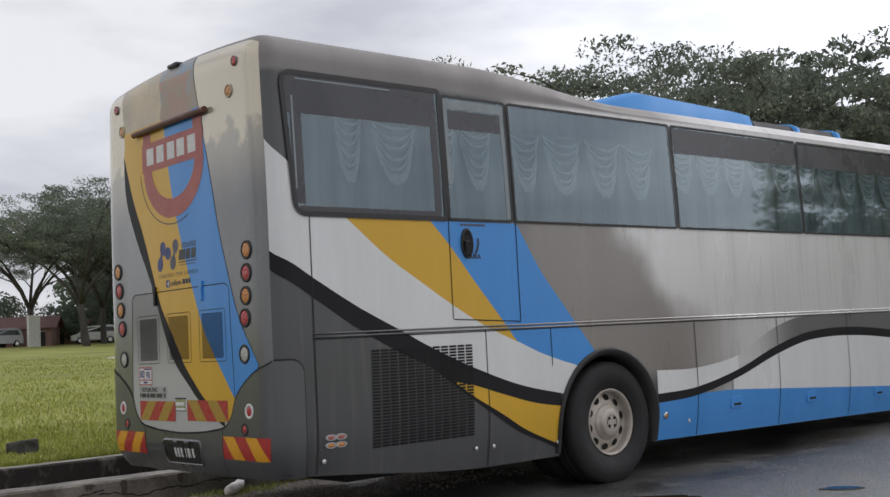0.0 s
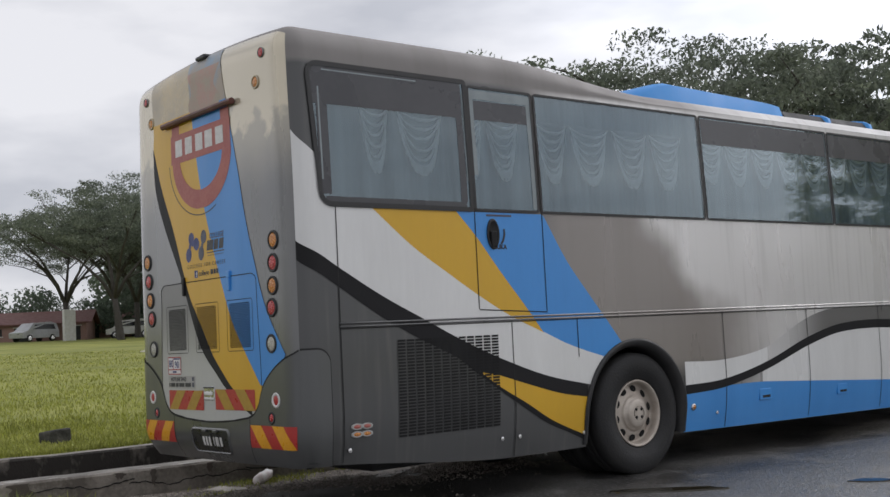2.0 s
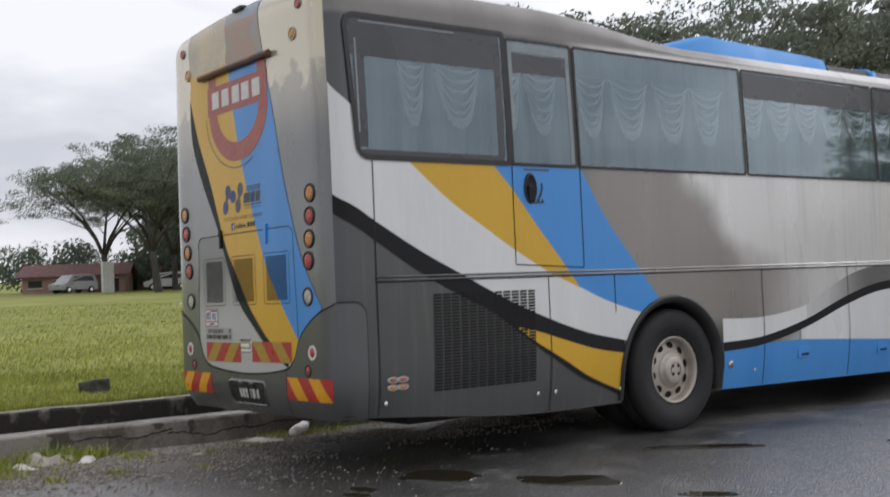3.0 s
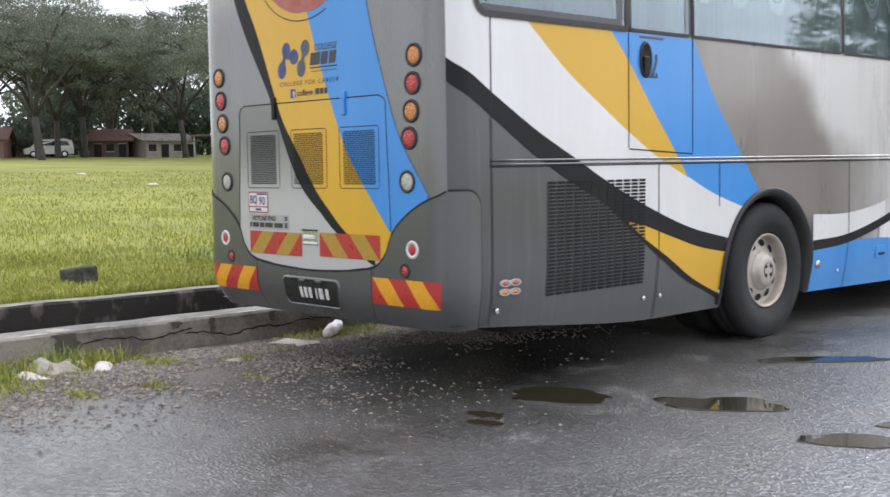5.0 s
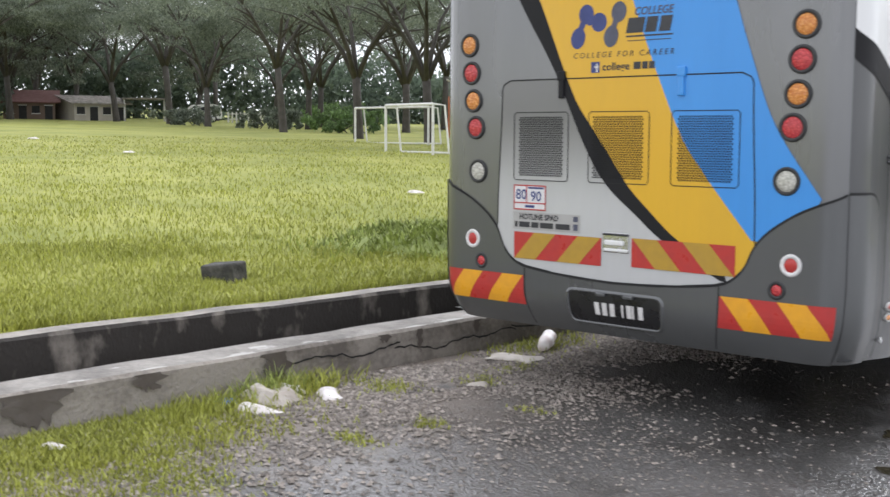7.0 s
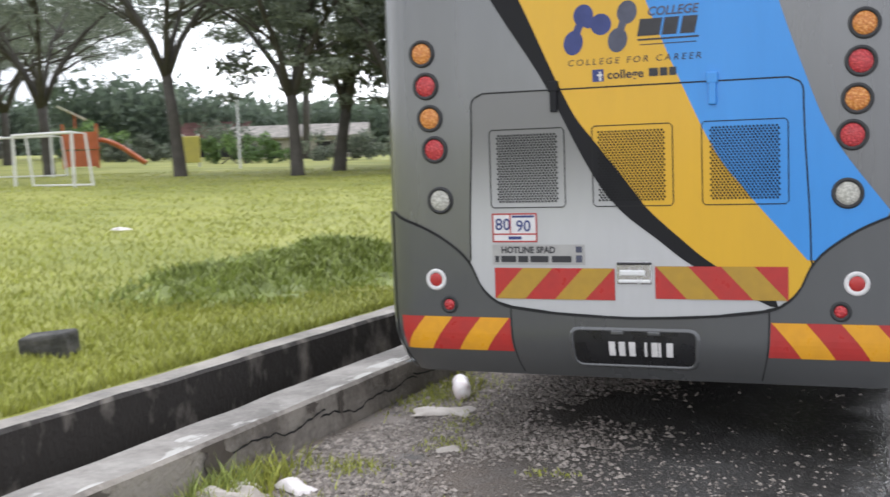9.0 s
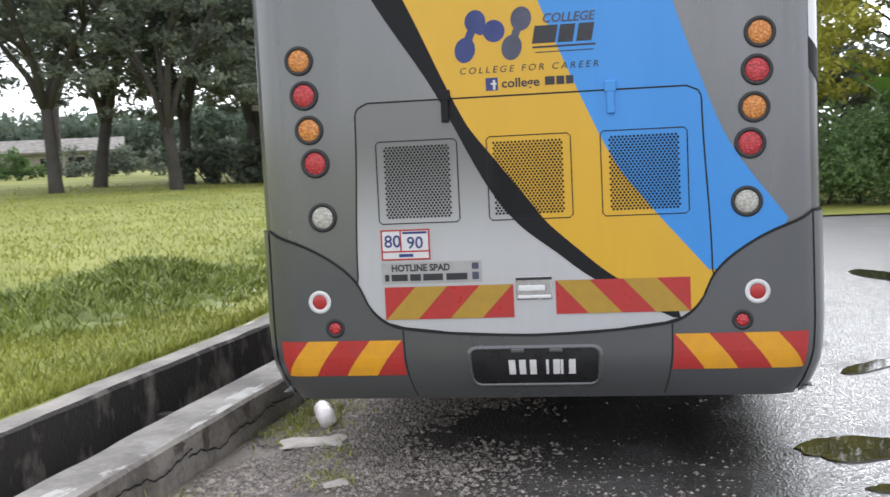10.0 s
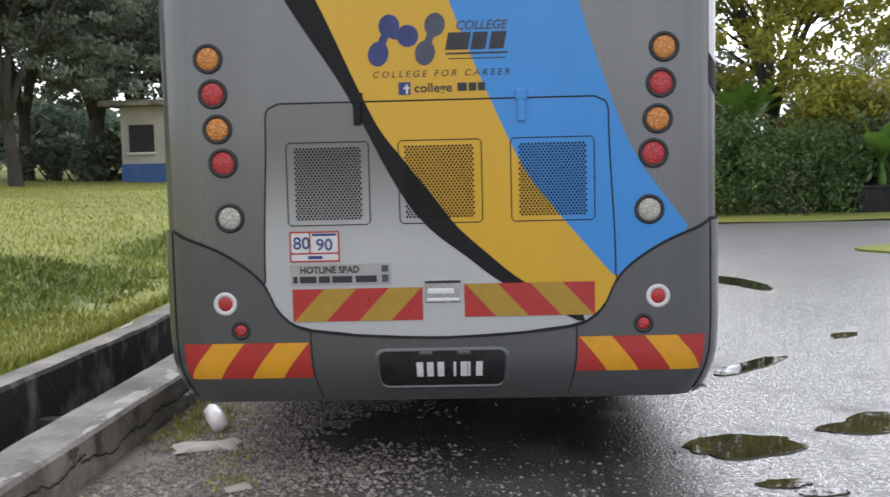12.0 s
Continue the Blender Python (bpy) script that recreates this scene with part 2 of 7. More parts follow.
def glass_dusty():
    m = bpy.data.materials.new("dusty_tinted_glass")
    m.use_nodes = True
    t = m.node_tree
    t.nodes.clear()
    out = t.nodes.new("ShaderNodeOutputMaterial")
    tr = t.nodes.new("ShaderNodeBsdfTransparent")
    tr.inputs[0].default_value = (0.74, 0.83, 0.87, 1)
    gl = t.nodes.new("ShaderNodeBsdfGlossy")
    gl.inputs["Roughness"].default_value = 0.035
    gl.inputs["Color"].default_value = (0.84, 0.95, 1, 1)
    df = t.nodes.new("ShaderNodeBsdfDiffuse")
    df.inputs["Color"].default_value = (0.31, 0.42, 0.475, 1)
    tc = t.nodes.new("ShaderNodeTexCoord")
    mp = t.nodes.new("ShaderNodeMapping")
    mp.inputs["Scale"].default_value = (1, 6, 0.7)
    nz = t.nodes.new("ShaderNodeTexNoise")
    nz.inputs["Scale"].default_value, nz.inputs["Detail"].default_value = 1.2, 6
    t.links.new(tc.outputs["Object"], mp.inputs[0])
    t.links.new(mp.outputs[0], nz.inputs["Vector"])
    mr = t.nodes.new("ShaderNodeMapRange")
    mr.inputs["From Min"].default_value, mr.inputs["From Max"].default_value = 0.3, 0.75
    mr.inputs["To Min"].default_value, mr.inputs["To Max"].default_value = 0.12, 0.32
    t.links.new(nz.outputs["Fac"], mr.inputs["Value"])
    a = t.nodes.new("ShaderNodeMixShader")
    t.links.new(mr.outputs["Result"], a.inputs[0])
    t.links.new(tr.outputs[0], a.inputs[1])
    t.links.new(df.outputs[0], a.inputs[2])
    fr = t.nodes.new("ShaderNodeFresnel")
    fr.inputs["IOR"].default_value = 2.1
    b = t.nodes.new("ShaderNodeMixShader")
    t.links.new(fr.outputs[0], b.inputs[0])
    t.links.new(a.outputs[0], b.inputs[1])
    t.links.new(gl.outputs[0], b.inputs[2])
    t.links.new(b.outputs[0], out.inputs["Surface"])
    return m


M_GLASS = glass_dusty()
M_CONC = material("weathered_concrete", (0.30, 0.272, 0.235), 0.9, col2=(0.12, 0.105, 0.09), scale=2.6, amount=0.9, lo=0.58, fine=30, bump=0.5, bscale=40)
M_CONC_D = material("dark_drain_concrete", (0.030, 0.026, 0.022), 0.92, col2=(0.24, 0.215, 0.185), scale=2.9, amount=1.0, fine=9, bump=0.5, lo=0.68, hi=0.92,
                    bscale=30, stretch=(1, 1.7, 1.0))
M_CONC_L = material("pale_scuffed_concrete", (0.34, 0.31, 0.27), 0.9, col2=(0.17, 0.16, 0.145), scale=2.5, amount=0.9, fine=25, bump=0.4, bscale=50)


def kerb_top():
    """Scuffed concrete with traces of white paint left along the road edge."""
    m = material("kerb_top_with_worn_white_paint", (0.30, 0.28, 0.25), 0.9, col2=(0.13, 0.12, 0.108), scale=2.8, amount=0.9, fine=25, bump=0.4, bscale=50)
    t = m.node_tree
    b = t.nodes["Principled BSDF"]
    tc = t.nodes.new("ShaderNodeTexCoord")
    sep = t.nodes.new("ShaderNodeSeparateXYZ")
    t.links.new(tc.outputs["Object"], sep.inputs[0])
    mp = t.nodes.new("ShaderNodeMapping")
    mp.inputs["Scale"].default_value = (1.6, 0.6, 1)
    t.links.new(tc.outputs["Object"], mp.inputs[0])
    nz = t.nodes.new("ShaderNodeTexNoise")
    nz.inputs["Scale"].default_value, nz.inputs["Detail"].default_value, nz.inputs["Roughness"].default_value = 4.5, 8, 0.62
    t.links.new(mp.outputs[0], nz.inputs["Vector"])
    side = t.nodes.new("ShaderNodeMapRange")
    side.inputs["From Min"].default_value, side.inputs["From Max"].default_value = -1.90, -1.72
    side.inputs["To Min"].default_value, side.inputs["To Max"].default_value = -0.12, 0.07
    askew = t.nodes.new("ShaderNodeMath")
    askew.operation = "MULTIPLY_ADD"
    askew.inputs[1].default_value = -0.045
    t.links.new(sep.outputs["Y"], askew.inputs[0])
    t.links.new(sep.outputs["X"], askew.inputs[2])
    t.links.new(askew.outputs[0], side.inputs["Value"])
    add = t.nodes.new("ShaderNodeMath")
    add.operation = "ADD"
    t.links.new(nz.outputs["Fac"], add.inputs[0])
    t.links.new(side.outputs["Result"], add.inputs[1])
    cut = t.nodes.new("ShaderNodeMapRange")
    cut.inputs["From Min"].default_value, cut.inputs["From Max"].default_value = 0.55, 0.60
    cut.inputs["To Max"].default_value = 0.7
    t.links.new(add.outputs[0], cut.inputs["Value"])
    mx = t.nodes.new("ShaderNodeMix")
    mx.data_type = "RGBA"
    t.links.new(cut.outputs["Result"], mx.inputs[0])
    t.links.new(b.inputs["Base Color"].links[0].from_socket, mx.inputs[6])
    mx.inputs[7].default_value = (0.52, 0.505, 0.47, 1)
    t.links.new(mx.outputs[2], b.inputs["Base Color"])
    return m


M_KERBTOP = kerb_top()
M_STONE = material("grey_gravel_stone", (0.30, 0.265, 0.23), 0.8, col2=(0.10, 0.084, 0.07), scale=20, island=0.5)
M_LITTER = material("dirty_white_plastic", (0.68, 0.64, 0.62), 0.5, col2=(0.45, 0.40, 0.37), scale=14, fine=60, bump=0.3, bscale=30)
M_PAPER = material("wet_paper", (0.46, 0.42, 0.37), 0.8, col2=(0.32, 0.28, 0.24), scale=12, fine=50, bump=0.3, bscale=30)
M_BLADE = material("grass_blade", (0.33, 0.345, 0.058), 0.6, col2=(0.215, 0.24, 0.040), scale=1.5, fine=12, island=0.35)
M_WEED = material("weed_leaf", (0.25, 0.30, 0.065), 0.6, col2=(0.145, 0.185, 0.042), scale=3, fine=12, island=0.4)
def leaf(name, *args, **kw):
    """Thin foliage: part of the light that falls on one side shines through."""
    m = material(name, *args, **kw)
    t = m.node_tree
    b = t.nodes["Principled BSDF"]
    tl = t.nodes.new("ShaderNodeBsdfTranslucent")
    t.links.new(b.inputs["Base Color"].links[0].from_socket, tl.inputs["Color"])
    mx = t.nodes.new("ShaderNodeMixShader")
    mx.inputs[0].default_value = 0.48
    t.links.new(b.outputs[0], mx.inputs[1])
    t.links.new(tl.outputs[0], mx.inputs[2])
    t.links.new(mx.outputs[0], t.nodes["Material Output"].inputs["Surface"])
    return m


# M_LEAF and M_LEAF_FAR are lifted and greyed: distance haze in the leaf colour
M_LEAF = leaf("hazed_tree_leaf", (0.185, 0.21, 0.155), 0.6, col2=(0.12, 0.143, 0.11), scale=0.35, fine=3, amount=0.9, island=0.45)
M_LEAF_Y = leaf("yellow_green_leaf", (0.42, 0.40, 0.055), 0.55, col2=(0.24, 0.26, 0.045), scale=0.5, fine=3, amount=0.9, island=0.4)
M_LEAF_G = leaf("hedge_leaf", (0.17, 0.26, 0.09), 0.55, col2=(0.085, 0.14, 0.05), scale=0.6, fine=4, amount=0.9, island=0.4)
M_LEAF_FAR = leaf("hazed_far_leaf", (0.15, 0.19, 0.13), 0.7, col2=(0.10, 0.135, 0.10), scale=0.2, fine=2, amount=0.9, island=0.3)
M_BANANA = leaf("banana_leaf", (0.16, 0.30, 0.05), 0.45, col2=(0.10, 0.2, 0.035), scale=2, island=0.3)
M_BARK = material("grey_brown_bark", (0.075, 0.067, 0.058), 0.9, col2=(0.042, 0.038, 0.033), scale=3, fine=20, bump=0.5, bscale=14)
M_POST = material("white_painted_pipe", (0.66, 0.66, 0.64), 0.5, col2=(0.5, 0.48, 0.44), scale=6)
M_ORANGE = material("orange_plastic", (0.55, 0.14, 0.05), 0.45, scale=3)
M_ROOFTILE = material("maroon_roof", (0.16, 0.075, 0.065), 0.8, col2=(0.11, 0.05, 0.045), scale=3, fine=20)
M_WALL = material("cream_wall", (0.50, 0.46, 0.40), 0.85, col2=(0.36, 0.33, 0.29), scale=1.2, fine=10)
M_WALLPINK = material("pink_gable_wall", (0.36, 0.22, 0.19), 0.85, col2=(0.26, 0.17, 0.15), scale=1.2, fine=10)
M_WALLBROWN = material("brown_rendered_wall", (0.20, 0.14, 0.11), 0.85, col2=(0.14, 0.10, 0.08), scale=1.2, fine=10)
M_WALLBLUE = material("blue_plinth", (0.06, 0.13, 0.32), 0.8, col2=(0.05, 0.1, 0.25), scale=3)
M_DARKIN = material("dark_opening", (0.02, 0.02, 0.022), 0.7)
M_CARSILVER = material("silver_car_paint", (0.42, 0.43, 0.44), 0.35, 0.4, scale=2)
M_CARWHITE = material("white_car_paint", (0.72, 0.72, 0.70), 0.35, scale=2)
M_CARGLASS = material("dark_car_glass", (0.02, 0.022, 0.025), 0.1, scale=2)
M_WATER = material("muddy_puddle_water", (0.034, 0.029, 0.018), 0.02, col2=(0.03, 0.027, 0.017), scale=6, rvar=0.01, bump=0.02, bscale=9)


def asphalt():
    """Worn wet asphalt: bright aggregate chips in dark binder, wet glossy patches, dry dusty patches."""
    m = material("wet_worn_asphalt", (0.160, 0.155, 0.147), 0.55, col2=(0.070, 0.067, 0.063), scale=0.9, amount=0.9, fine=8)
    t = m.node_tree
    b = t.nodes["Principled BSDF"]
    tc = t.nodes.new("ShaderNodeTexCoord")
    old = b.inputs["Base Color"].links[0].from_socket
    vo = t.nodes.new("ShaderNodeTexVoronoi")
    vo.inputs["Scale"].default_value = 75
    t.links.new(tc.outputs["Object"], vo.inputs["Vector"])
    n1 = t.nodes.new("ShaderNodeTexNoise")
    n1.inputs["Scale"].default_value, n1.inputs["Detail"].default_value = 28, 5
    t.links.new(tc.outputs["Object"], n1.inputs["Vector"])
    chips = t.nodes.new("ShaderNodeMapRange")
    chips.inputs["From Min"].default_value, chips.inputs["From Max"].default_value = 0.50, 0.66
    t.links.new(n1.outputs["Fac"], chips.inputs["Value"])
    mx = t.nodes.new("ShaderNodeMix")
    mx.data_type = "RGBA"
    sc = t.nodes.new("ShaderNodeMath")
    sc.operation = "MULTIPLY"
    t.links.new(chips.outputs["Result"], sc.inputs[0])
    t.links.new(vo.outputs["Color"], sc.inputs[1])
    t.links.new(sc.outputs[0], mx.inputs[0])
    t.links.new(old, mx.inputs[6])
    mx.inputs[7].default_value = (0.30, 0.295, 0.285, 1)
    # wet mask: large noise
    n2 = t.nodes.new("ShaderNodeTexNoise")
    n2.inputs["Scale"].default_value, n2.inputs["Detail"].default_value = 0.55, 5
    mp = t.nodes.new("ShaderNodeMapping")
    mp.inputs["Location"].default_value = (3.1, 1.7, 0)
    t.links.new(tc.outputs["Object"], mp.inputs[0])
    t.links.new(mp.outputs[0], n2.inputs["Vector"])
    wet = t.nodes.new("ShaderNodeMapRange")
    wet.inputs["From Min"].default_value, wet.inputs["From Max"].default_value = 0.42, 0.58
    sx = t.nodes.new("ShaderNodeSeparateXYZ")
    t.links.new(tc.outputs["Object"], sx.inputs[0])
    low = t.nodes.new("ShaderNodeMapRange")
    low.interpolation_type = "SMOOTHSTEP"
    low.inputs["From Min"].default_value, low.inputs["From Max"].default_value = -0.6, 2.0
    low.inputs["To Min"].default_value, low.inputs["To Max"].default_value = -0.22, 0.26
    t.links.new(sx.outputs["X"], low.inputs["Value"])
    ad = t.nodes.new("ShaderNodeMath")
    ad.operation = "ADD"
    t.links.new(n2.outputs["Fac"], ad.inputs[0])
    t.links.new(low.outputs["Result"], ad.inputs[1])
    t.links.new(ad.outputs[0], wet.inputs["Value"])
    def ramp01(src, a, c):
        r = t.nodes.new("ShaderNodeMapRange")
        r.interpolation_type = "SMOOTHSTEP"
        r.inputs["From Min"].default_value, r.inputs["From Max"].default_value = a, c
        t.links.new(src, r.inputs["Value"])
        return r.outputs["Result"]

    def calc(kind, a, c):
        n = t.nodes.new("ShaderNodeMath")
        n.operation, n.use_clamp = kind, True
        for i, v in enumerate((a, c)):
            if isinstance(v, (int, float)):
                n.inputs[i].default_value = v
            else:
                t.links.new(v, n.inputs[i])
        return n.outputs[0]

    spot = t.nodes.new("ShaderNodeVectorMath")
    spot.operation = "DISTANCE"
    spot.inputs[1].default_value = (0.8, -1.7, 0)
    t.links.new(tc.outputs["Object"], spot.inputs[0])
    pool = calc("MULTIPLY", calc("SUBTRACT", 1.0, ramp01(spot.outputs["Value"], 0.4, 2.3)), ramp01(n2.outputs["Fac"], 0.25, 0.6))
    n3 = t.nodes.new("ShaderNodeTexNoise")
    n3.inputs["Scale"].default_value, n3.inputs["Detail"].default_value = 2.4, 4
    t.links.new(tc.outputs["Object"], n3.inputs["Vector"])
    dry = calc("MULTIPLY", ramp01(sx.outputs["Y"], 6.5, 10.5), 0.75)
    wetness = calc("SUBTRACT", calc("MAXIMUM", calc("MULTIPLY", wet.outputs["Result"], ramp01(n3.outputs["Fac"], 0.22, 0.5)), pool), dry)
    dirt = calc("MULTIPLY", calc("SUBTRACT", 1.0, ramp01(sx.outputs["X"], -1.1, 0.35)), ramp01(n3.outputs["Fac"], 0.15, 0.5))
    soil = t.nodes.new("ShaderNodeMix")
    soil.data_type = "RGBA"
    t.links.new(calc("MULTIPLY", dirt, 0.8), soil.inputs[0])
    t.links.new(mx.outputs[2], soil.inputs[6])
    soil.inputs[7].default_value = (0.185, 0.145, 0.108, 1)
    # paler speckle towards +x, painted in for part of the wet sheen
    worn = t.nodes.new("ShaderNodeMix")
    worn.data_type = "RGBA"
    t.links.new(calc("MULTIPLY", ramp01(sx.outputs["X"], 0.9, 2.2), calc("MULTIPLY", ramp01(n1.outputs["Fac"], 0.47, 0.62), 0.65)), worn.inputs[0])
    t.links.new(soil.outputs[2], worn.inputs[6])
    worn.inputs[7].default_value = (0.195, 0.196, 0.198, 1)
    pale = t.nodes.new("ShaderNodeMix")
    pale.data_type = "RGBA"
    t.links.new(dry, pale.inputs[0])
    t.links.new(worn.outputs[2], pale.inputs[6])
    pale.inputs[7].default_value = (0.215, 0.21, 0.20, 1)
    n4 = t.nodes.new("ShaderNodeTexNoise")
    n4.inputs["Scale"].default_value, n4.inputs["Detail"].default_value, n4.inputs["Roughness"].default_value = 1.15, 7, 0.62
    t.links.new(mp.outputs[0], n4.inputs["Vector"])
    # oil drips plus the coach's shade and dark reflection, painted under its tail
    tail_spot = t.nodes.new("ShaderNodeVectorMath")
    tail_spot.operation = "DISTANCE"
    tail_spot.inputs[1].default_value = (0.30, 0.9, 0)
    t.links.new(tc.outputs["Object"], tail_spot.inputs[0])
    drips_and_shade = calc("MULTIPLY", calc("SUBTRACT", 1.0, ramp01(tail_spot.outputs["Value"], 0.6, 1.9)), ramp01(n3.outputs["Fac"], 0.2, 0.5))
    blot = t.nodes.new("ShaderNodeMix")
    blot.data_type = "RGBA"
    t.links.new(calc("MAXIMUM", calc("MULTIPLY", drips_and_shade, 0.7), calc("MULTIPLY", ramp01(n4.outputs["Fac"], 0.53, 0.62), calc("SUBTRACT", 0.72, ramp01(sx.outputs["X"], 1.2, 3.5)))), blot.inputs[0])
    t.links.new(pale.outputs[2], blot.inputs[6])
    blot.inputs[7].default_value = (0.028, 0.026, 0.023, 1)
    dk = t.nodes.new("ShaderNodeMix")
    dk.data_type, dk.blend_type = "RGBA", "MULTIPLY"
    t.links.new(wetness, dk.inputs[0])
    t.links.new(blot.outputs[2], dk.inputs[6])
    dk.inputs[7].default_value = (0.72, 0.72, 0.72, 1)
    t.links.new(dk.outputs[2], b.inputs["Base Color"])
    rg = t.nodes.new("ShaderNodeMapRange")
    rg.inputs["To Min"].default_value, rg.inputs["To Max"].default_value = 0.62, 0.28
    t.links.new(wetness, rg.inputs["Value"])
    t.links.new(rg.outputs["Result"], b.inputs["Roughness"])
    bp = t.nodes.new("ShaderNodeBump")
    bp.inputs["Distance"].default_value = 0.012
    bs = t.nodes.new("ShaderNodeMapRange")
    bs.inputs["To Min"].default_value, bs.inputs["To Max"].default_value = 0.6, 0.5
    t.links.new(wetness, bs.inputs["Value"])
    t.links.new(bs.outputs["Result"], bp.inputs["Strength"])
    hs = t.nodes.new("ShaderNodeMath")
    hs.operation = "ADD"
    t.links.new(n1.outputs["Fac"], hs.inputs[0])
    t.links.new(vo.outputs["Distance"], hs.inputs[1])
    t.links.new(hs.outputs[0], bp.inputs["Height"])
    t.links.new(bp.outputs["Normal"], b.inputs["Normal"])
    # the rainwater film over the stones
    t.links.new(calc("MULTIPLY", calc("MULTIPLY", wetness, 0.95), ramp01(n1.outputs["Fac"], 0.36, 0.52)), b.inputs["Coat Weight"])
    cb = t.nodes.new("ShaderNodeBump")
    cb.inputs["Strength"].default_value, cb.inputs["Distance"].default_value = 0.42, 0.012
    t.links.new(hs.outputs[0], cb.inputs["Height"])
    t.links.new(cb.outputs["Normal"], b.inputs["Coat Normal"])
    b.inputs["Coat Roughness"].default_value = 0.2
    b.inputs["Coat IOR"].default_value = 1.85
    return m


M_ASPHALT = asphalt()
M_LAWN = material("mown_lawn", (0.265, 0.27, 0.046), 0.9, col2=(0.165, 0.185, 0.033), scale=0.35, amount=0.9, fine=2.2, bump=0.8, bscale=14)


# ---------------------------------------------------------------- mesh helpers
def part(name, vf, mat, parent=None, label="", smooth=False):
    """One mesh object from (vertices, faces), under a thing or a part."""
    me = bpy.data.meshes.new(name)
    me.from_pydata([tuple(v) for v in vf[0]], [], vf[1])
    me.materials.append(mat)
    if smooth:
        me.polygons.foreach_set("use_smooth", [True] * len(me.polygons))
    ob = new(name, me)
    if parent:
        ob.parent = parent
    if label:
        ob["label"] = label
    return ob


def pieces(name, sheets, mat, parent, label=""):
    """Several alike pieces, each an object of its own."""
    for vf in sheets:
        part(name, vf, mat, parent, label)


def join(*pieces):
    vs, fs = [], []
    for v, f in pieces:
        k = len(vs)
        vs += list(v)
        fs += [tuple(i + k for i in g) for g in f]
    return vs, fs


def moved(vf, m):
    return [m @ Vector(v) for v in vf[0]], vf[1]


def box(c, s, bev=0.0, seg=2):
    bm = bmesh.new()
    bmesh.ops.create_cube(bm, size=1)
    bmesh.ops.scale(bm, vec=s, verts=bm.verts)
    if bev:
        bmesh.ops.bevel(bm, geom=bm.edges, offset=bev, segments=seg, affect="EDGES", profile=0.5)
    bmesh.ops.translate(bm, vec=c, verts=bm.verts)
    bm.verts.index_update()
    vf = [v.co.copy() for v in bm.verts], [tuple(v.index for v in f.verts) for f in bm.faces]
    bm.free()
    return vf


def lathe(profile, m=Matrix(), seg=32):
    """A turned shape: profile of (radius, height) round the local z axis."""
    vs, fs = [], []
    n = len(profile)
    for i in range(seg):
        a = 2 * math.pi * i / seg
        vs += [m @ Vector((r * math.cos(a), r * math.sin(a), h)) for r, h in profile]
    for i in range(seg):
        j = (i + 1) % seg
        for k in range(n - 1):
            fs.append((i * n + k, j * n + k, j * n + k + 1, i * n + k + 1))
    return vs, fs


def tube(path, radii, seg=7):
    vs, fs = [], []
    for i, p in enumerate(path):
        p = Vector(p)
        d = (Vector(path[min(i + 1, len(path) - 1)]) - Vector(path[max(i - 1, 0)])).normalized()
        a = d.orthogonal().normalized()
        b = d.cross(a)
        if i and a.dot(last) < 0.99:
            a = (last - d * last.dot(d)).normalized()
            b = d.cross(a)
        last = a
        r = radii[i] if hasattr(radii, "__len__") else radii
        vs += [p + r * (math.cos(2 * math.pi * k / seg) * a + math.sin(2 * math.pi * k / seg) * b) for k in range(seg)]
    for i in range(len(path) - 1):
        for k in range(seg):
            q = (k + 1) % seg
            fs.append((i * seg + k, i * seg + q, i * seg + seg + q, i * seg + seg + k))
    fs += [tuple(reversed(range(seg))), tuple(range(len(vs) - seg, len(vs)))]
    return vs, fs


def empty(name, label, category, m=None, group=""):
    ob = new(name)
    if m:
        ob.matrix_world = m
    return tagged(ob, label, category, group)


def curve_at(points):
    """A smooth curve through (t, value) points, as a function."""
    pts = sorted(points)
    ts, xs = [p[0] for p in pts], [p[1] for p in pts]
    n = len(pts)
    sl = []
    for i in range(n):
        a, b = max(i - 1, 0), min(i + 1, n - 1)
        sl.append((xs[b] - xs[a]) / (ts[b] - ts[a]))

    def at(t):
        if t <= ts[0]:
            return xs[0]
        if t >= ts[-1]:
            return xs[-1]
        i = max(k for k in range(n - 1) if ts[k] <= t)
        h = ts[i + 1] - ts[i]
        u = (t - ts[i]) / h
        return ((2 * u ** 3 - 3 * u ** 2 + 1) * xs[i] + (u ** 3 - 2 * u ** 2 + u) * h * sl[i]
                + (3 * u ** 2 - 2 * u ** 3) * xs[i + 1] + (u ** 3 - u ** 2) * h * sl[i + 1])
    return at


def smooth01(u):
    u = min(1.0, max(0.0, u))
    return u * u * (3 - 2 * u)


def steps(a, b, n):
    return [a + (b - a) * i / n for i in range(n + 1)]


# ---------------------------------------------------------------- ground, drain and lawn
def lawn_z(x, y):
    return 0.36 + 0.0235 * max(0.0, -x - 2.6) + 0.05 * noise.noise((x * 0.25, y * 0.25, 0)) * min(1, max(0, -x - 2.6) / 3)


def kerb_off(y):
    """How far the kerb wall stands off the coach's own direction at y."""
    return 0.045 * (max(-5.0, min(3.0, y)) - 0.9)


def bank_off(y):
    return 0.075 * (max(-5.0, min(2.5, y)) + 1.6)


def follow(vf, off, full, none):
    """Shifts a sheet's edge along with the drain: all of it at x = full, nothing at x = none."""
    return [(x + off(y) * max(0.0, min(1.0, (x - none) / (full - none))), y, z) for x, y, z in vf[0]], vf[1]


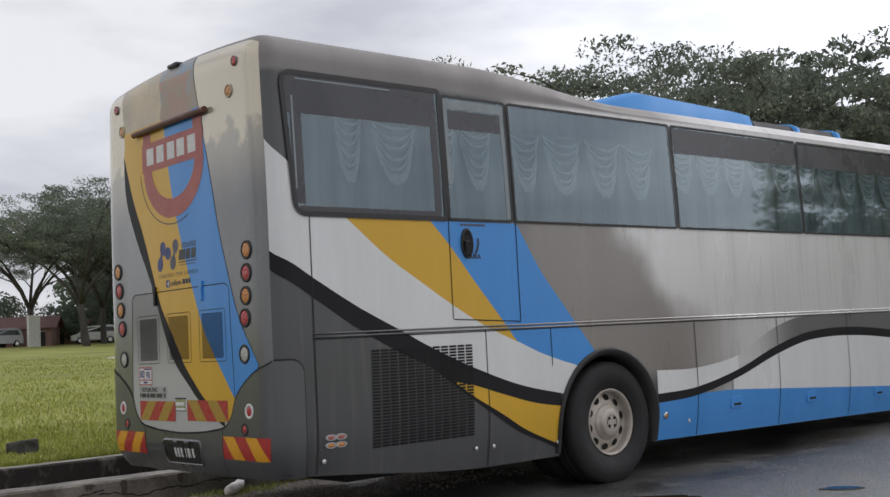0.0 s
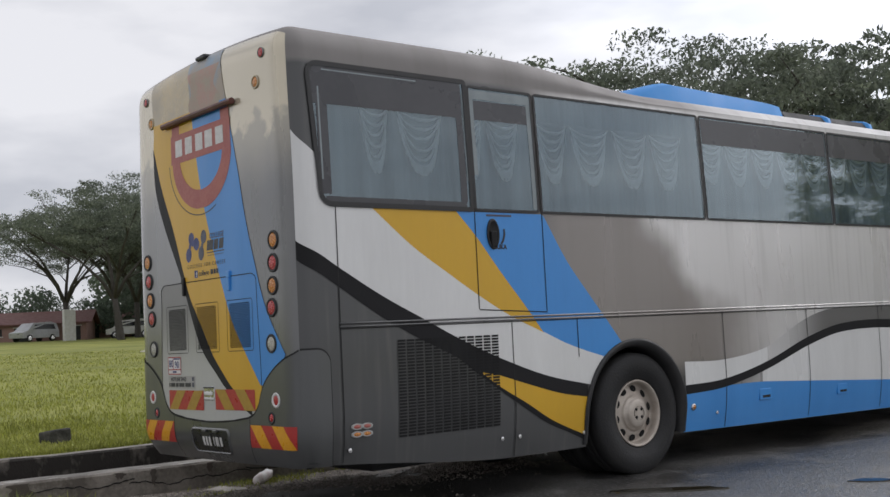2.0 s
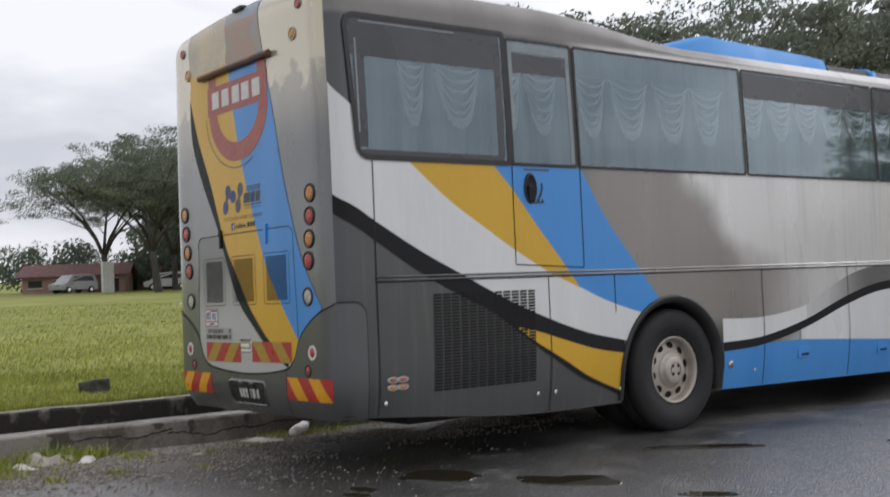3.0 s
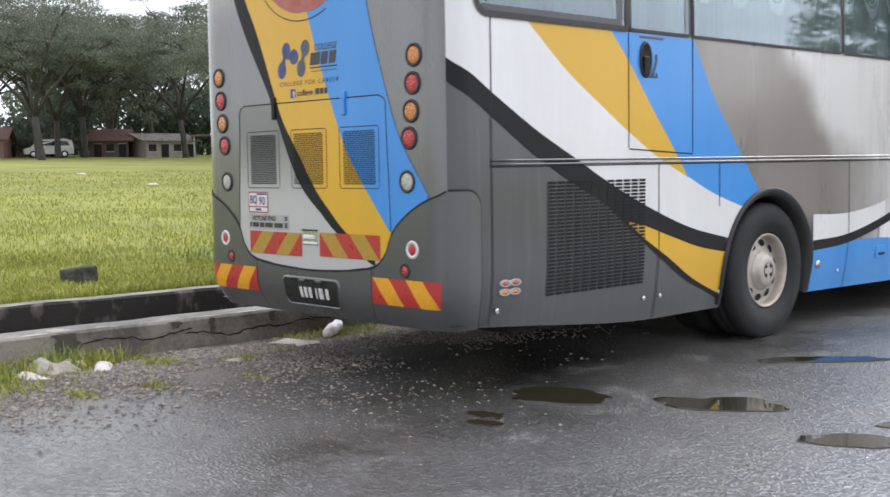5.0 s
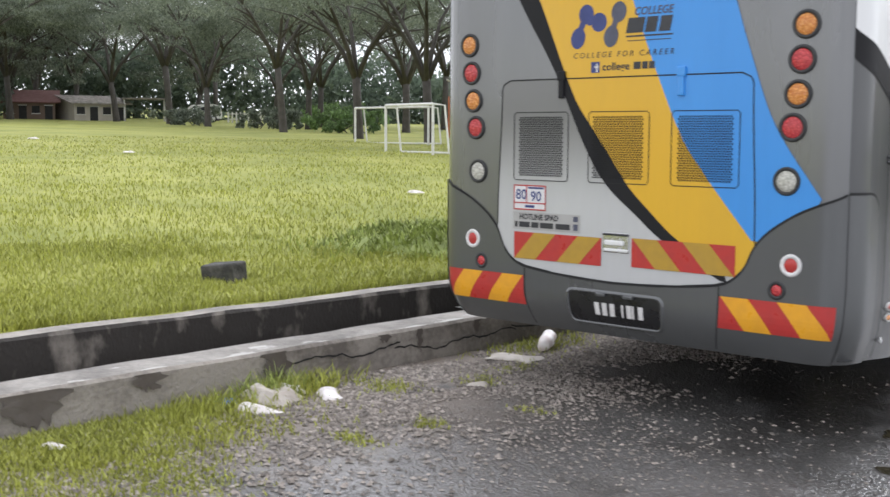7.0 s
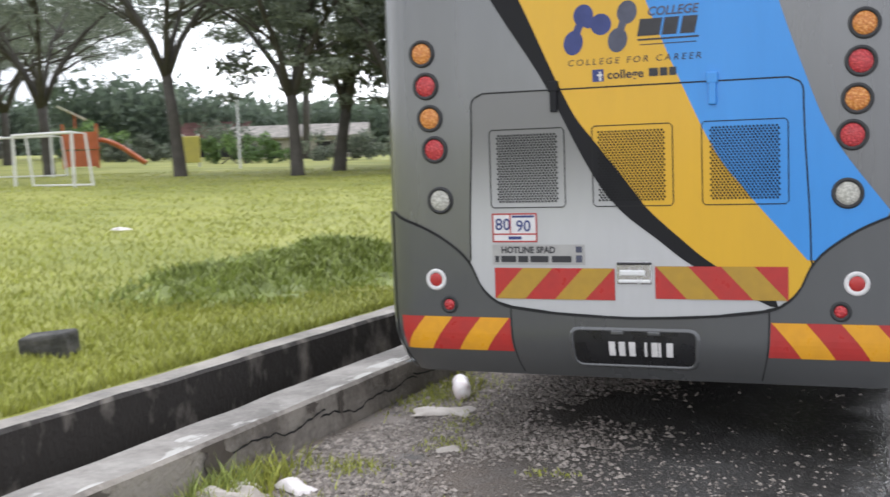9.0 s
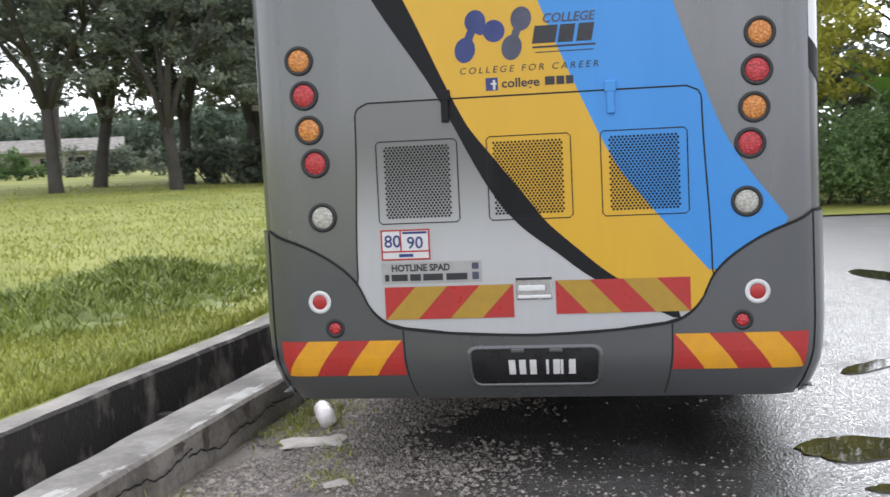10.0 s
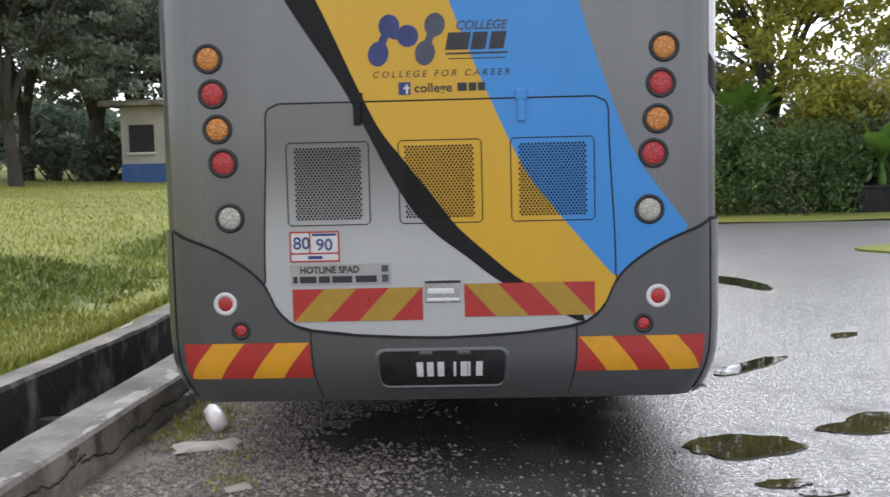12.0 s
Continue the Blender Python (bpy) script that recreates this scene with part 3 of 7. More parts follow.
def grid_sheet(xs, ys, zf):
    vs = [(x, y, zf(x, y)) for y in ys for x in xs]
    n = len(xs)
    fs = [(j * n + i, j * n + i + 1, (j + 1) * n + i + 1, (j + 1) * n + i) for j in range(len(ys) - 1) for i in range(n - 1)]
    return vs, fs


def road_z(x, y):
    return 0.006 * noise.noise((x * 0.6, y * 0.6, 3)) if abs(x) < 12 and abs(y) < 20 else 0.0


far = [60, 120, 300, 900, 2500]
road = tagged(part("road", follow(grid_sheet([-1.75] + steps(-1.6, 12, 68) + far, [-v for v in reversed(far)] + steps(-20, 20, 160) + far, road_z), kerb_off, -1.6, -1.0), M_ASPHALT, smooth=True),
              "wet worn grey asphalt with puddles", "road", kind="structure")
lawn = tagged(part("lawn_ground", follow(grid_sheet([-2500, -900, -400] + steps(-200, -20, 36) + steps(-19, -2.62, 60), [-2500, -900, -300, -120, -60] + steps(-30, 90, 160) + [140, 250, 600, 2500], lawn_z), bank_off, -2.62, -4.5),
              M_LAWN, smooth=True), "broad mown green lawn rising gently", "lawn", kind="structure")


def wall_run(x0, x1, z0, z1, wob, seed, off, y0=-60, y1=90):
    """A long low concrete wall with uneven edges; the near stretch is finer."""
    ys = steps(y0, -6, 12)[:-1] + steps(-6, 14, 130) + steps(14, y1, 20)[1:]
    vs, fs = [], []
    for y in ys:
        w = [wob * noise.noise((y * 2.3, k * 7.1 + seed, 0)) for k in range(4)]
        e = 0.018
        vs += [(x0 + w[0], y, z0), (x0 + w[1], y, z1 - e), (x0 + e + w[1], y, z1 + w[2]), ((x0 + x1) / 2, y, z1 + w[2] + 0.004),
               (x1 - e + w[3], y, z1 + w[2]), (x1 + w[3], y, z1 - e), (x1 + w[0], y, z0)]
    for j in range(len(ys) - 1):
        for k in range(6):
            fs.append((j * 7 + k, j * 7 + 7 + k, j * 7 + 8 + k, j * 7 + 1 + k))
    return [(x + off(y), y, z) for x, y, z in vs], fs


kerb = tagged(part("kerb_wall", wall_run(-1.97, -1.67, -0.6, 0.225, 0.008, 1, kerb_off), M_CONC), "low cracked grey concrete kerb wall of the drain", "kerb", kind="structure")
bank = tagged(part("drain_wall", wall_run(-2.64, -2.45, -0.6, 0.365, 0.014, 5, bank_off), M_CONC_D), "dark concrete wall of the roadside drain", "drain wall", kind="structure")
for wall, top in ((kerb, M_KERBTOP), (bank, M_CONC_L)):
    wall.data.materials.append(top)
    for k, p in enumerate(wall.data.polygons):
        p.material_index = 1 if k % 6 in (2, 3) else 0
tagged(part("drain_bed", grid_sheet([-2.9, -2.2, -1.7], steps(-60, 90, 60), lambda x, y: -0.42), M_CONC_D), "dark bed of the open drain", "drain", kind="structure")


# ---------------------------------------------------------------- the coach
HALF, LENGTH, TOP, R = 1.25, 11.8, 3.43, 0.17


def skirt_z(y):
    return 0.415 - 0.125 * smooth01(y / 2.0) - 0.016 * max(0, y - 4)


def tuck(z):
    """The skirt curves in under the body."""
    return 1 - 0.030 * (max(0.0, 0.80 - z) / 0.4) ** 2


def hull(x, y, z):
    """A point of the box x +-1.25, y 0 to 11.8, z to 3.43, drawn onto the rounded body shell."""
    cx = max(-HALF + R, min(HALF - R, x))
    cy = max(R, min(LENGTH - R, y))
    cz = min(TOP - R, z)
    d = Vector((x - cx, y - cy, z - cz))
    if d.length > 1e-6:
        d = d.normalized() * R
    p = Vector((cx, cy, cz)) + d
    rear = max(0.0, 1 - p.y / 1.5)
    p.y += (0.014 + 0.010 * (p.x / HALF) ** 2) * rear
    if p.z < 0.62:
        p.y += 0.07 * ((0.62 - p.z) / 0.2) ** 2 * max(0.0, 1 - p.y / 0.4)
        p.x *= 1 - 0.052 * ((0.62 - p.z) / 0.2) ** 2 * max(0.0, 1 - p.y / 0.5)
    p.x *= tuck(p.z)
    up = smooth01((p.z - 2.15) / 1.3)
    p.x *= 1 - 0.028 * up
    w = smooth01((p.z - 3.16) / 0.22)
    p.z += w * (0.062 * (1 - (p.x / HALF) ** 2) - 0.15 * smooth01((p.y - 2.0) / 1.9))
    return p


def hull_out(x, y, z, off):
    """The shell's point pushed out along the shell's own normal."""
    p = hull(x, y, z)
    e = 0.004
    if abs(abs(x) - HALF) < 1e-6:
        a, b = hull(x, y + e, z) - p, hull(x, y, z + e) - p
    elif y < 1e-6:
        a, b = hull(x + e, y, z) - p, hull(x, y, z + e) - p
    else:
        a, b = hull(x + e, y, z) - p, hull(x, y + e, z) - p
    n = a.cross(b).normalized()
    if n.dot(p - Vector((0, max(1.6, p.y), 1.8))) < 0:
        n = -n
    return p + n * off


def on_side(y, z, off=0.0):
    return hull_out(HALF, y, z, off)


def on_rear(x, z, off=0.0):
    return hull_out(x, 0, z, off * 0.55)


def sheet(rows, close=False):
    """Quads between rows of equally many points."""
    n = len(rows[0])
    vs = [p for r in rows for p in r]
    fs = [(j * n + i, j * n + i + 1, (j + 1) * n + i + 1, (j + 1) * n + i) for j in range(len(rows) - 1) for i in range(n - 1)]
    return vs, fs


def side_area(y0, y1, lo, hi, off, n=40, m=4):
    lo, hi = [f if callable(f) else (lambda v, f=f: f) for f in (lo, hi)]
    return sheet([[on_side(y, hi(y) + (lo(y) - hi(y)) * k / m, off) for k in range(m + 1)] for y in steps(y0, y1, n)])


def rear_area(z0, z1, le, ri, off, n=40, m=6):
    le, ri = [f if callable(f) else (lambda v, f=f: f) for f in (le, ri)]
    return sheet([[on_rear(le(z) + (ri(z) - le(z)) * k / m, z, off) for k in range(m + 1)] for z in steps(z0, z1, n)])


def line_on(fn, pts, width, off):
    """A narrow strip along a line of (u, v) points on the shell."""
    rows = []
    for i, p in enumerate(pts):
        a, b = Vector(pts[max(i - 1, 0)]), Vector(pts[min(i + 1, len(pts) - 1)])
        t = (b - a).normalized()
        s = Vector((-t.y, t.x)) * width / 2
        rows.append([fn(p[0] + s.x, p[1] + s.y, off), fn(p[0] - s.x, p[1] - s.y, off)])
    return sheet(rows)


bus = empty("coach_bus", "grey touring coach with white, yellow and blue sweeping stripes", "bus")

# openings of the right side: y from, y to
WIN_Z0, WIN_Z1 = 2.185, 3.13
WINS = [(0.175, 1.585), (1.64, 2.29), (2.335, 4.385), (4.43, 6.48), (6.52, 8.56), (8.6, 10.6)]
AXLE_Y, AXLE_Z, ARCH = 3.34, 0.50, 0.597
WHEEL_Y = 3.385


def arch_z(y):
    d = abs(y - AXLE_Y)
    return AXLE_Z + math.sqrt(max(0.0, ARCH ** 2 - d * d)) if d < ARCH else None


def build_body():
    pieces = []
    cuts = sorted({0.0, 0.02, 0.05, 0.09, 0.13, R} | {0.31} | {round(v, 3) for w in WINS for v in w} | {round(v, 3) for v in steps(R, LENGTH, 90)}
                  | {AXLE_Y - ARCH, AXLE_Y + ARCH} | {round(v, 3) for v in steps(AXLE_Y - ARCH, AXLE_Y + ARCH, 36)})
    zs_up = sorted({1.36, 1.6, 1.85, 2.1, WIN_Z0, 2.4, 2.6, 2.8, 3.0, WIN_Z1} | {round(v, 3) for v in steps(3.16, TOP, 10)})
    for side in (1, -1):
        for y0, y1 in zip(cuts, cuts[1:]):
            mid = (y0 + y1) / 2
            a = arch_z(mid)
            for z0, z1 in zip(zs_up, zs_up[1:]):
                if side > 0 and WIN_Z0 - 0.01 < z0 and z1 < WIN_Z1 + 0.01 and any(max(w[0], 0.31) < mid < w[1] for w in WINS):
                    continue
                pieces.append(([hull(side * HALF, y0, z0), hull(side * HALF, y1, z0), hull(side * HALF, y1, z1), hull(side * HALF, y0, z1)], [(0, 1, 2, 3)]))
            lo0, lo1 = skirt_z(y0), skirt_z(y1)
            if a is not None:
                lo0 = arch_z(y0) or AXLE_Z
                lo1 = arch_z(y1) or AXLE_Z
            for k in range(6):
                za0, za1 = lo0 + (1.36 - lo0) * k / 6, lo0 + (1.36 - lo0) * (k + 1) / 6
                zb0, zb1 = lo1 + (1.36 - lo1) * k / 6, lo1 + (1.36 - lo1) * (k + 1) / 6
                pieces.append(([hull(side * HALF, y0, za0), hull(side * HALF, y1, zb0), hull(side * HALF, y1, zb1), hull(side * HALF, y0, za1)], [(0, 1, 2, 3)]))
    xs = sorted({round(v, 3) for v in steps(-HALF + R, HALF - R, 24)} | {s * (HALF - d) for s in (1, -1) for d in (0, 0.02, 0.05, 0.09, 0.13)})
    zr = [0.40, 0.43, 0.47, 0.52, 0.57, 0.62] + steps(0.7, TOP - R, 26) + [TOP - d for d in (0.13, 0.09, 0.05, 0.02, 0)]
    pieces.append(sheet([[hull(x, 0, z) for x in xs] for z in zr]))
    pieces.append(sheet([[hull(x, LENGTH, z) for x in xs] for z in zr]))
    pieces.append(sheet([[hull(x, y, TOP) for x in xs] for y in sorted({0.0, 0.02, 0.05, 0.09, 0.13, R} | set(steps(R, LENGTH, 60)))]))
    pieces.append(sheet([[Vector((x, y, 0.43)) for x in (-1.2, 1.2)] for y in (0.12, 2.7)]))
    pieces.append(sheet([[Vector((x, y, 0.40)) for x in (-1.2, 1.2)] for y in (4.0, 11.6)]))
    vf = join(*pieces)
    bm = bmesh.new()
    vv = [bm.verts.new(v) for v in vf[0]]
    for f in vf[1]:
        bm.faces.new([vv[i] for i in f])
    bmesh.ops.remove_doubles(bm, verts=bm.verts, dist=0.0004)
    bmesh.ops.recalc_face_normals(bm, faces=bm.faces)
    me = bpy.data.meshes.new("body")
    bm.to_mesh(me)
    bm.free()
    me.materials.append(M_SIDE)
    me.polygons.foreach_set("use_smooth", [True] * len(me.polygons))
    ob = new("body", me)
    ob.parent = bus
    return ob


body = build_body()
body["label"] = "weathered grey to silver coach body shell"

# ---- livery of the right side
blk_up = curve_at([(0.0, 1.93), (0.2, 1.84), (0.35, 1.75), (0.73, 1.54), (1.09, 1.37), (1.43, 1.21), (1.82, 1.05), (2.3, 0.89), (2.8, 0.785)])
blk_lo = curve_at([(0.0, 1.80), (0.19, 1.71), (0.34, 1.62), (0.72, 1.39), (1.0, 1.25), (1.36, 1.09), (1.61, 0.965), (1.79, 0.925), (2.08, 0.84), (2.43, 0.745), (2.8, 0.685)])
yel_bot = curve_at([(1.61, 0.955), (1.79, 0.84), (2.07, 0.69), (2.34, 0.54), (2.73, 0.385)])
thin_bot = curve_at([(1.4, 1.075), (1.61, 0.93), (1.9, 0.745), (2.27, 0.53), (2.55, 0.42), (2.73, 0.345)])
yel_left = curve_at([(0.67, 2.16), (1.01, 1.9), (1.34, 1.7), (1.65, 1.52), (1.94, 1.37), (2.28, 1.23)])
yel_blue = curve_at([(1.45, 2.16), (1.63, 1.98), (1.86, 1.71), (2.12, 1.42), (2.28, 1.23)])
blue_right = curve_at([(2.345, 2.16), (2.58, 1.8), (2.83, 1.51), (3.08, 1.23), (3.2, 1.09)])
blue_low = curve_at([(2.28, 1.235), (2.57, 1.12), (2.99, 1.0), (3.2, 0.96)])
TOPZ = 2.165


def arch_top(y, gap=0.012):
    d = abs(y - AXLE_Y)
    return AXLE_Z + math.sqrt(max(0.0, (ARCH + gap) ** 2 - d * d)) if d < ARCH + gap else -9


white_top = lambda y: 2.69 - 0.78 * y
stripe = lambda name, vf, mat, label: part(name, vf, mat, bus, label, True)
stripe("white_panel", join(side_area(0.0, 0.305, blk_up, white_top, 0.003, 14, 8), side_area(0.305, 0.67, blk_up, TOPZ, 0.003, 16, 6),
                           side_area(0.67, 2.28, blk_up, lambda y: min(TOPZ, yel_left(y)), 0.003, 50, 6),
                           side_area(2.28, 2.98, lambda y: max(arch_top(y), blk_up(y)), lambda y: max(arch_top(y), blue_low(y)), 0.003, 30, 3)), M_WHITE, "dull white paint panel")
stripe("black_stripe", join(side_area(0.0, 2.74, blk_lo, blk_up, 0.004, 70, 3), side_area(1.4, 2.73, thin_bot, lambda y: yel_bot(y) if y > 1.61 else blk_lo(y), 0.004, 40, 2)), M_BLACK, "black sweeping stripe")
stripe("yellow_stripe", join(side_area(0.67, 2.28, yel_left, lambda y: TOPZ if y < 1.45 else yel_blue(y), 0.003, 60, 5),
                             side_area(1.61, 2.735, yel_bot, blk_lo, 0.003, 40, 4)), M_YELLOW, "faded yellow sweeping stripe")
stripe("blue_stripe", side_area(1.45, 3.2, lambda y: max(arch_top(y), yel_blue(y) if y < 2.28 else blue_low(y)), lambda y: max(arch_top(y), TOPZ if y < 2.345 else blue_right(y)), 0.003, 70, 6),
       M_BLUE, "sky blue sweeping stripe")
skirt_top = lambda y: 0.665 - 0.055 * max(0.0, min(y, 9.0) - 5.1)
wave_up = curve_at([(3.94, 0.70), (4.52, 0.725), (5.19, 0.85), (5.88, 1.05), (6.5, 1.165), (7.4, 1.18), (8.6, 1.08), (10, 0.95), (11.7, 0.9)])
wave_lo = curve_at([(3.94, 0.62), (4.52, 0.65), (5.18, 0.775), (5.87, 0.965), (6.49, 1.08), (7.4, 1.09), (8.6, 0.99), (10, 0.86), (11.7, 0.8)])
grey_top = curve_at([(5.21, 0.98), (5.9, 1.24), (6.53, 1.345), (7.4, 1.39), (11.7, 1.3)])
grey_low = curve_at([(3.9, 0.91), (4.54, 0.90), (5.21, 0.985), (5.9, 1.2)])
stripe("white_panel", join(side_area(3.975, 5.2, wave_up, lambda y: max(wave_up(y), grey_low(y)), 0.003, 40, 2), side_area(5.1, 11.7, skirt_top, lambda y: max(skirt_top(y), wave_lo(y)), 0.003, 40, 3)), M_WHITE, "dull white lower panel")
def fade_paint(name, col, col2, axis, a, b_, other):
    """Coach paint that is airbrushed into another colour along one axis."""
    m = vehicle_paint(name, col, col2, 0.05, 0.36)
    t = m.node_tree
    b = t.nodes["Principled BSDF"]
    tc = t.nodes.new("ShaderNodeTexCoord")
    sep = t.nodes.new("ShaderNodeSeparateXYZ")
    t.links.new(tc.outputs["Object"], sep.inputs[0])
    mr = t.nodes.new("ShaderNodeMapRange")
    mr.interpolation_type = "SMOOTHSTEP"
    mr.inputs["From Min"].default_value, mr.inputs["From Max"].default_value = a, b_
    t.links.new(sep.outputs[axis], mr.inputs["Value"])
    mx = t.nodes.new("ShaderNodeMix")
    mx.data_type = "RGBA"
    t.links.new(mr.outputs["Result"], mx.inputs[0])
    t.links.new(b.inputs["Base Color"].links[0].from_socket, mx.inputs[6])
    mx.inputs[7].default_value = (*other, 1)
    t.links.new(mx.outputs[2], b.inputs["Base Color"])
    return m


def wave_paint():
    return fade_paint("airbrushed_wave_paint", (0.60, 0.59, 0.575), (0.48, 0.47, 0.46), "Y", 5.3, 6.3, (0.15, 0.145, 0.14))


stripe("grey_wave", side_area(5.2, 11.7, wave_up, lambda y: min(1.32, max(wave_up(y), grey_top(y))), 0.003, 50, 3), wave_paint(), "grey airbrushed wave")
stripe("black_stripe", side_area(3.975, 11.7, wave_lo, wave_up, 0.004, 90, 2), M_BLACK, "black wave stripe")
stripe("blue_stripe", side_area(3.975, 11.7, lambda y: skirt_z(y) + 0.002, lambda y: min(skirt_top(y), wave_lo(y)), 0.003, 60, 4), M_BLUE, "sky blue skirt")

# waist moulding, panel gaps, wheel arch lip
part("waist_moulding", join(*[tube([on_side(y, 1.35 + dz, 0.006) for y in steps(0.345, 11.6, 60)], 0.008, 5) for dz in (0.012, -0.012)]), M_SIDE, bus, "thin grey waist moulding", True)
for pts in ([(0.349, z) for z in steps(0.42, 2.165, 20)], [(1.625, z) for z in steps(1.43, 2.17, 10)], [(2.33, z) for z in steps(1.40, 2.17, 10)], [(y, 1.425 - 0.05 * (y - 1.63)) for y in steps(1.63, 2.33, 10)],
            [(1.945, z) for z in steps(0.30, 1.335, 12)], [(2.66, z) for z in steps(1.02, 1.335, 5)], [(4.55, z) for z in steps(0.29, 1.335, 12)], [(5.88, z) for z in steps(0.28, 1.335, 12)],
            [(7.2, z) for z in steps(0.27, 1.335, 12)], [(8.5, z) for z in steps(0.27, 1.335, 12)], [(y, 1.325) for y in steps(0.36, 11.6, 40)]):
    part("panel_gap", line_on(on_side, pts, 0.008 if len(pts) < 30 else 0.006, 0.006), M_GAP, bus)
lip = [(AXLE_Y + (ARCH + 0.02) * math.cos(a), AXLE_Z + (ARCH + 0.02) * math.sin(a)) for a in steps(0, math.pi, 40)]
lip = [(lip[0][0], skirt_z(4) + 0.01)] + lip + [(lip[-1][0], skirt_z(2.7) + 0.02)]
lip_in = [(AXLE_Y + (y - AXLE_Y) * 0.93, AXLE_Z + (z - AXLE_Z) * (0.93 if z > AXLE_Z else 1)) for y, z in lip]
lip_out = [(AXLE_Y + (y - AXLE_Y) * 1.035, AXLE_Z + (z - AXLE_Z) * (1.035 if z > AXLE_Z else 1)) for y, z in lip]
rows = [[Vector((x * tuck(z), y, z)) for y, z in ring] for x, ring in ((1.05, lip_in), (1.24, lip_in), (1.275, lip), (1.268, lip_out), (1.248, lip_out))]
part("wheel_arch", sheet(rows), M_SEAL, bus, "black rubber wheel arch", True)
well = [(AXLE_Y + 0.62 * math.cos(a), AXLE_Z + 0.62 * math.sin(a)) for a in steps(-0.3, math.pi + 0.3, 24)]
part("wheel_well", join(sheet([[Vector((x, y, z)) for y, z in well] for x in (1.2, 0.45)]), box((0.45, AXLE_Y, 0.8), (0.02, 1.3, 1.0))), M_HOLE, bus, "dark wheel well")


# ---- wheels
def build_wheel(mirror=False):
    w = part("wheel", lathe([(0.06, 0.13), (0.06, -0.1), (0.28, -0.1), (0.28, 0.0)], seg=24), M_GAP, bus)
    part("tyre", lathe([(0.292, -0.14), (0.33, -0.165), (0.42, -0.17), (0.485, -0.15), (0.508, -0.12), (0.512, -0.06), (0.505, -0.055), (0.505, -0.045), (0.512, -0.04), (0.512, 0.0), (0.505, 0.005),
                        (0.505, 0.015), (0.512, 0.02), (0.512, 0.06), (0.508, 0.10), (0.485, 0.125), (0.475, 0.128), (0.462, 0.137), (0.42, 0.142), (0.36, 0.142), (0.352, 0.135), (0.30, 0.13), (0.283, 0.10), (0.275, 0.07)], seg=56), M_TYRE, w, "worn black truck tyre", True)
    part("rim", lathe([(0.27, 0.06), (0.282, 0.11), (0.28, 0.118), (0.268, 0.118), (0.258, 0.10), (0.254, 0.06), (0.25, 0.035), (0.235, 0.03), (0.20, 0.05), (0.165, 0.062), (0.15, 0.062), (0.148, 0.075),
                       (0.14, 0.085), (0.125, 0.088), (0.12, 0.11), (0.105, 0.122), (0.07, 0.125), (0.001, 0.125)], seg=48), M_RIM, w, "dusty beige steel rim", True)
    for i in range(10):
        a = 2 * math.pi * i / 10 + 0.2
        m = pose(0.207 * math.cos(a), 0.207 * math.sin(a), 0.048, 0, 0, math.degrees(a)) @ Matrix.Diagonal((0.85, 1.1, 1, 1)) @ pose(0, 0, 0, 0, 14, 0)
        part("vent_hole", lathe([(0.034, 0.004), (0.03, 0.008), (0.001, 0.007)], m, 14), M_HOLE, w)
    for i in range(4):
        a = math.pi / 4 + i * math.pi / 2
        part("hub_bolt", lathe([(0.014, 0.12), (0.014, 0.129), (0.001, 0.13)], pose(0.045 * math.cos(a), 0.045 * math.sin(a), 0), 6), M_HOLE, w)
    return w


wheel = build_wheel()
wheel.matrix_world = pose(1.085, WHEEL_Y, 0.508, 90, 0, 90)
wheel["label"] = "steel wheel with ten vent holes"
for x, y, rz in ((0.74, WHEEL_Y, 90), (-1.085, WHEEL_Y, -90), (-0.74, WHEEL_Y, -90), (1.085, 9.2, 90), (-1.085, 9.2, -90)):
    copy_thing(wheel, pose(x, y, 0.508, 90, 0, rz))
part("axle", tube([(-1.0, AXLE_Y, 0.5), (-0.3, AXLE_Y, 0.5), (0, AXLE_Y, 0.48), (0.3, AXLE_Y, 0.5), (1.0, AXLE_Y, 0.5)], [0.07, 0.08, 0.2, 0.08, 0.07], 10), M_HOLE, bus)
# unseen boxes in the chassis' place, added to keep light from under the floor
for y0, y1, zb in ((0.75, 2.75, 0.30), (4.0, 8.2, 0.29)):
    part("underfloor_block", box((0, (y0 + y1) / 2, zb + 0.1), (2.0, y1 - y0, 0.2), 0.04), M_GAP, bus, "black underfloor box added to block light")
part("exhaust_pipe", tube([(0.98, 0.9, 0.46), (0.98, 0.35, 0.43), (1.0, 0.22, 0.42)], 0.042, 10), M_GAP, bus, "sooty exhaust pipe", True)

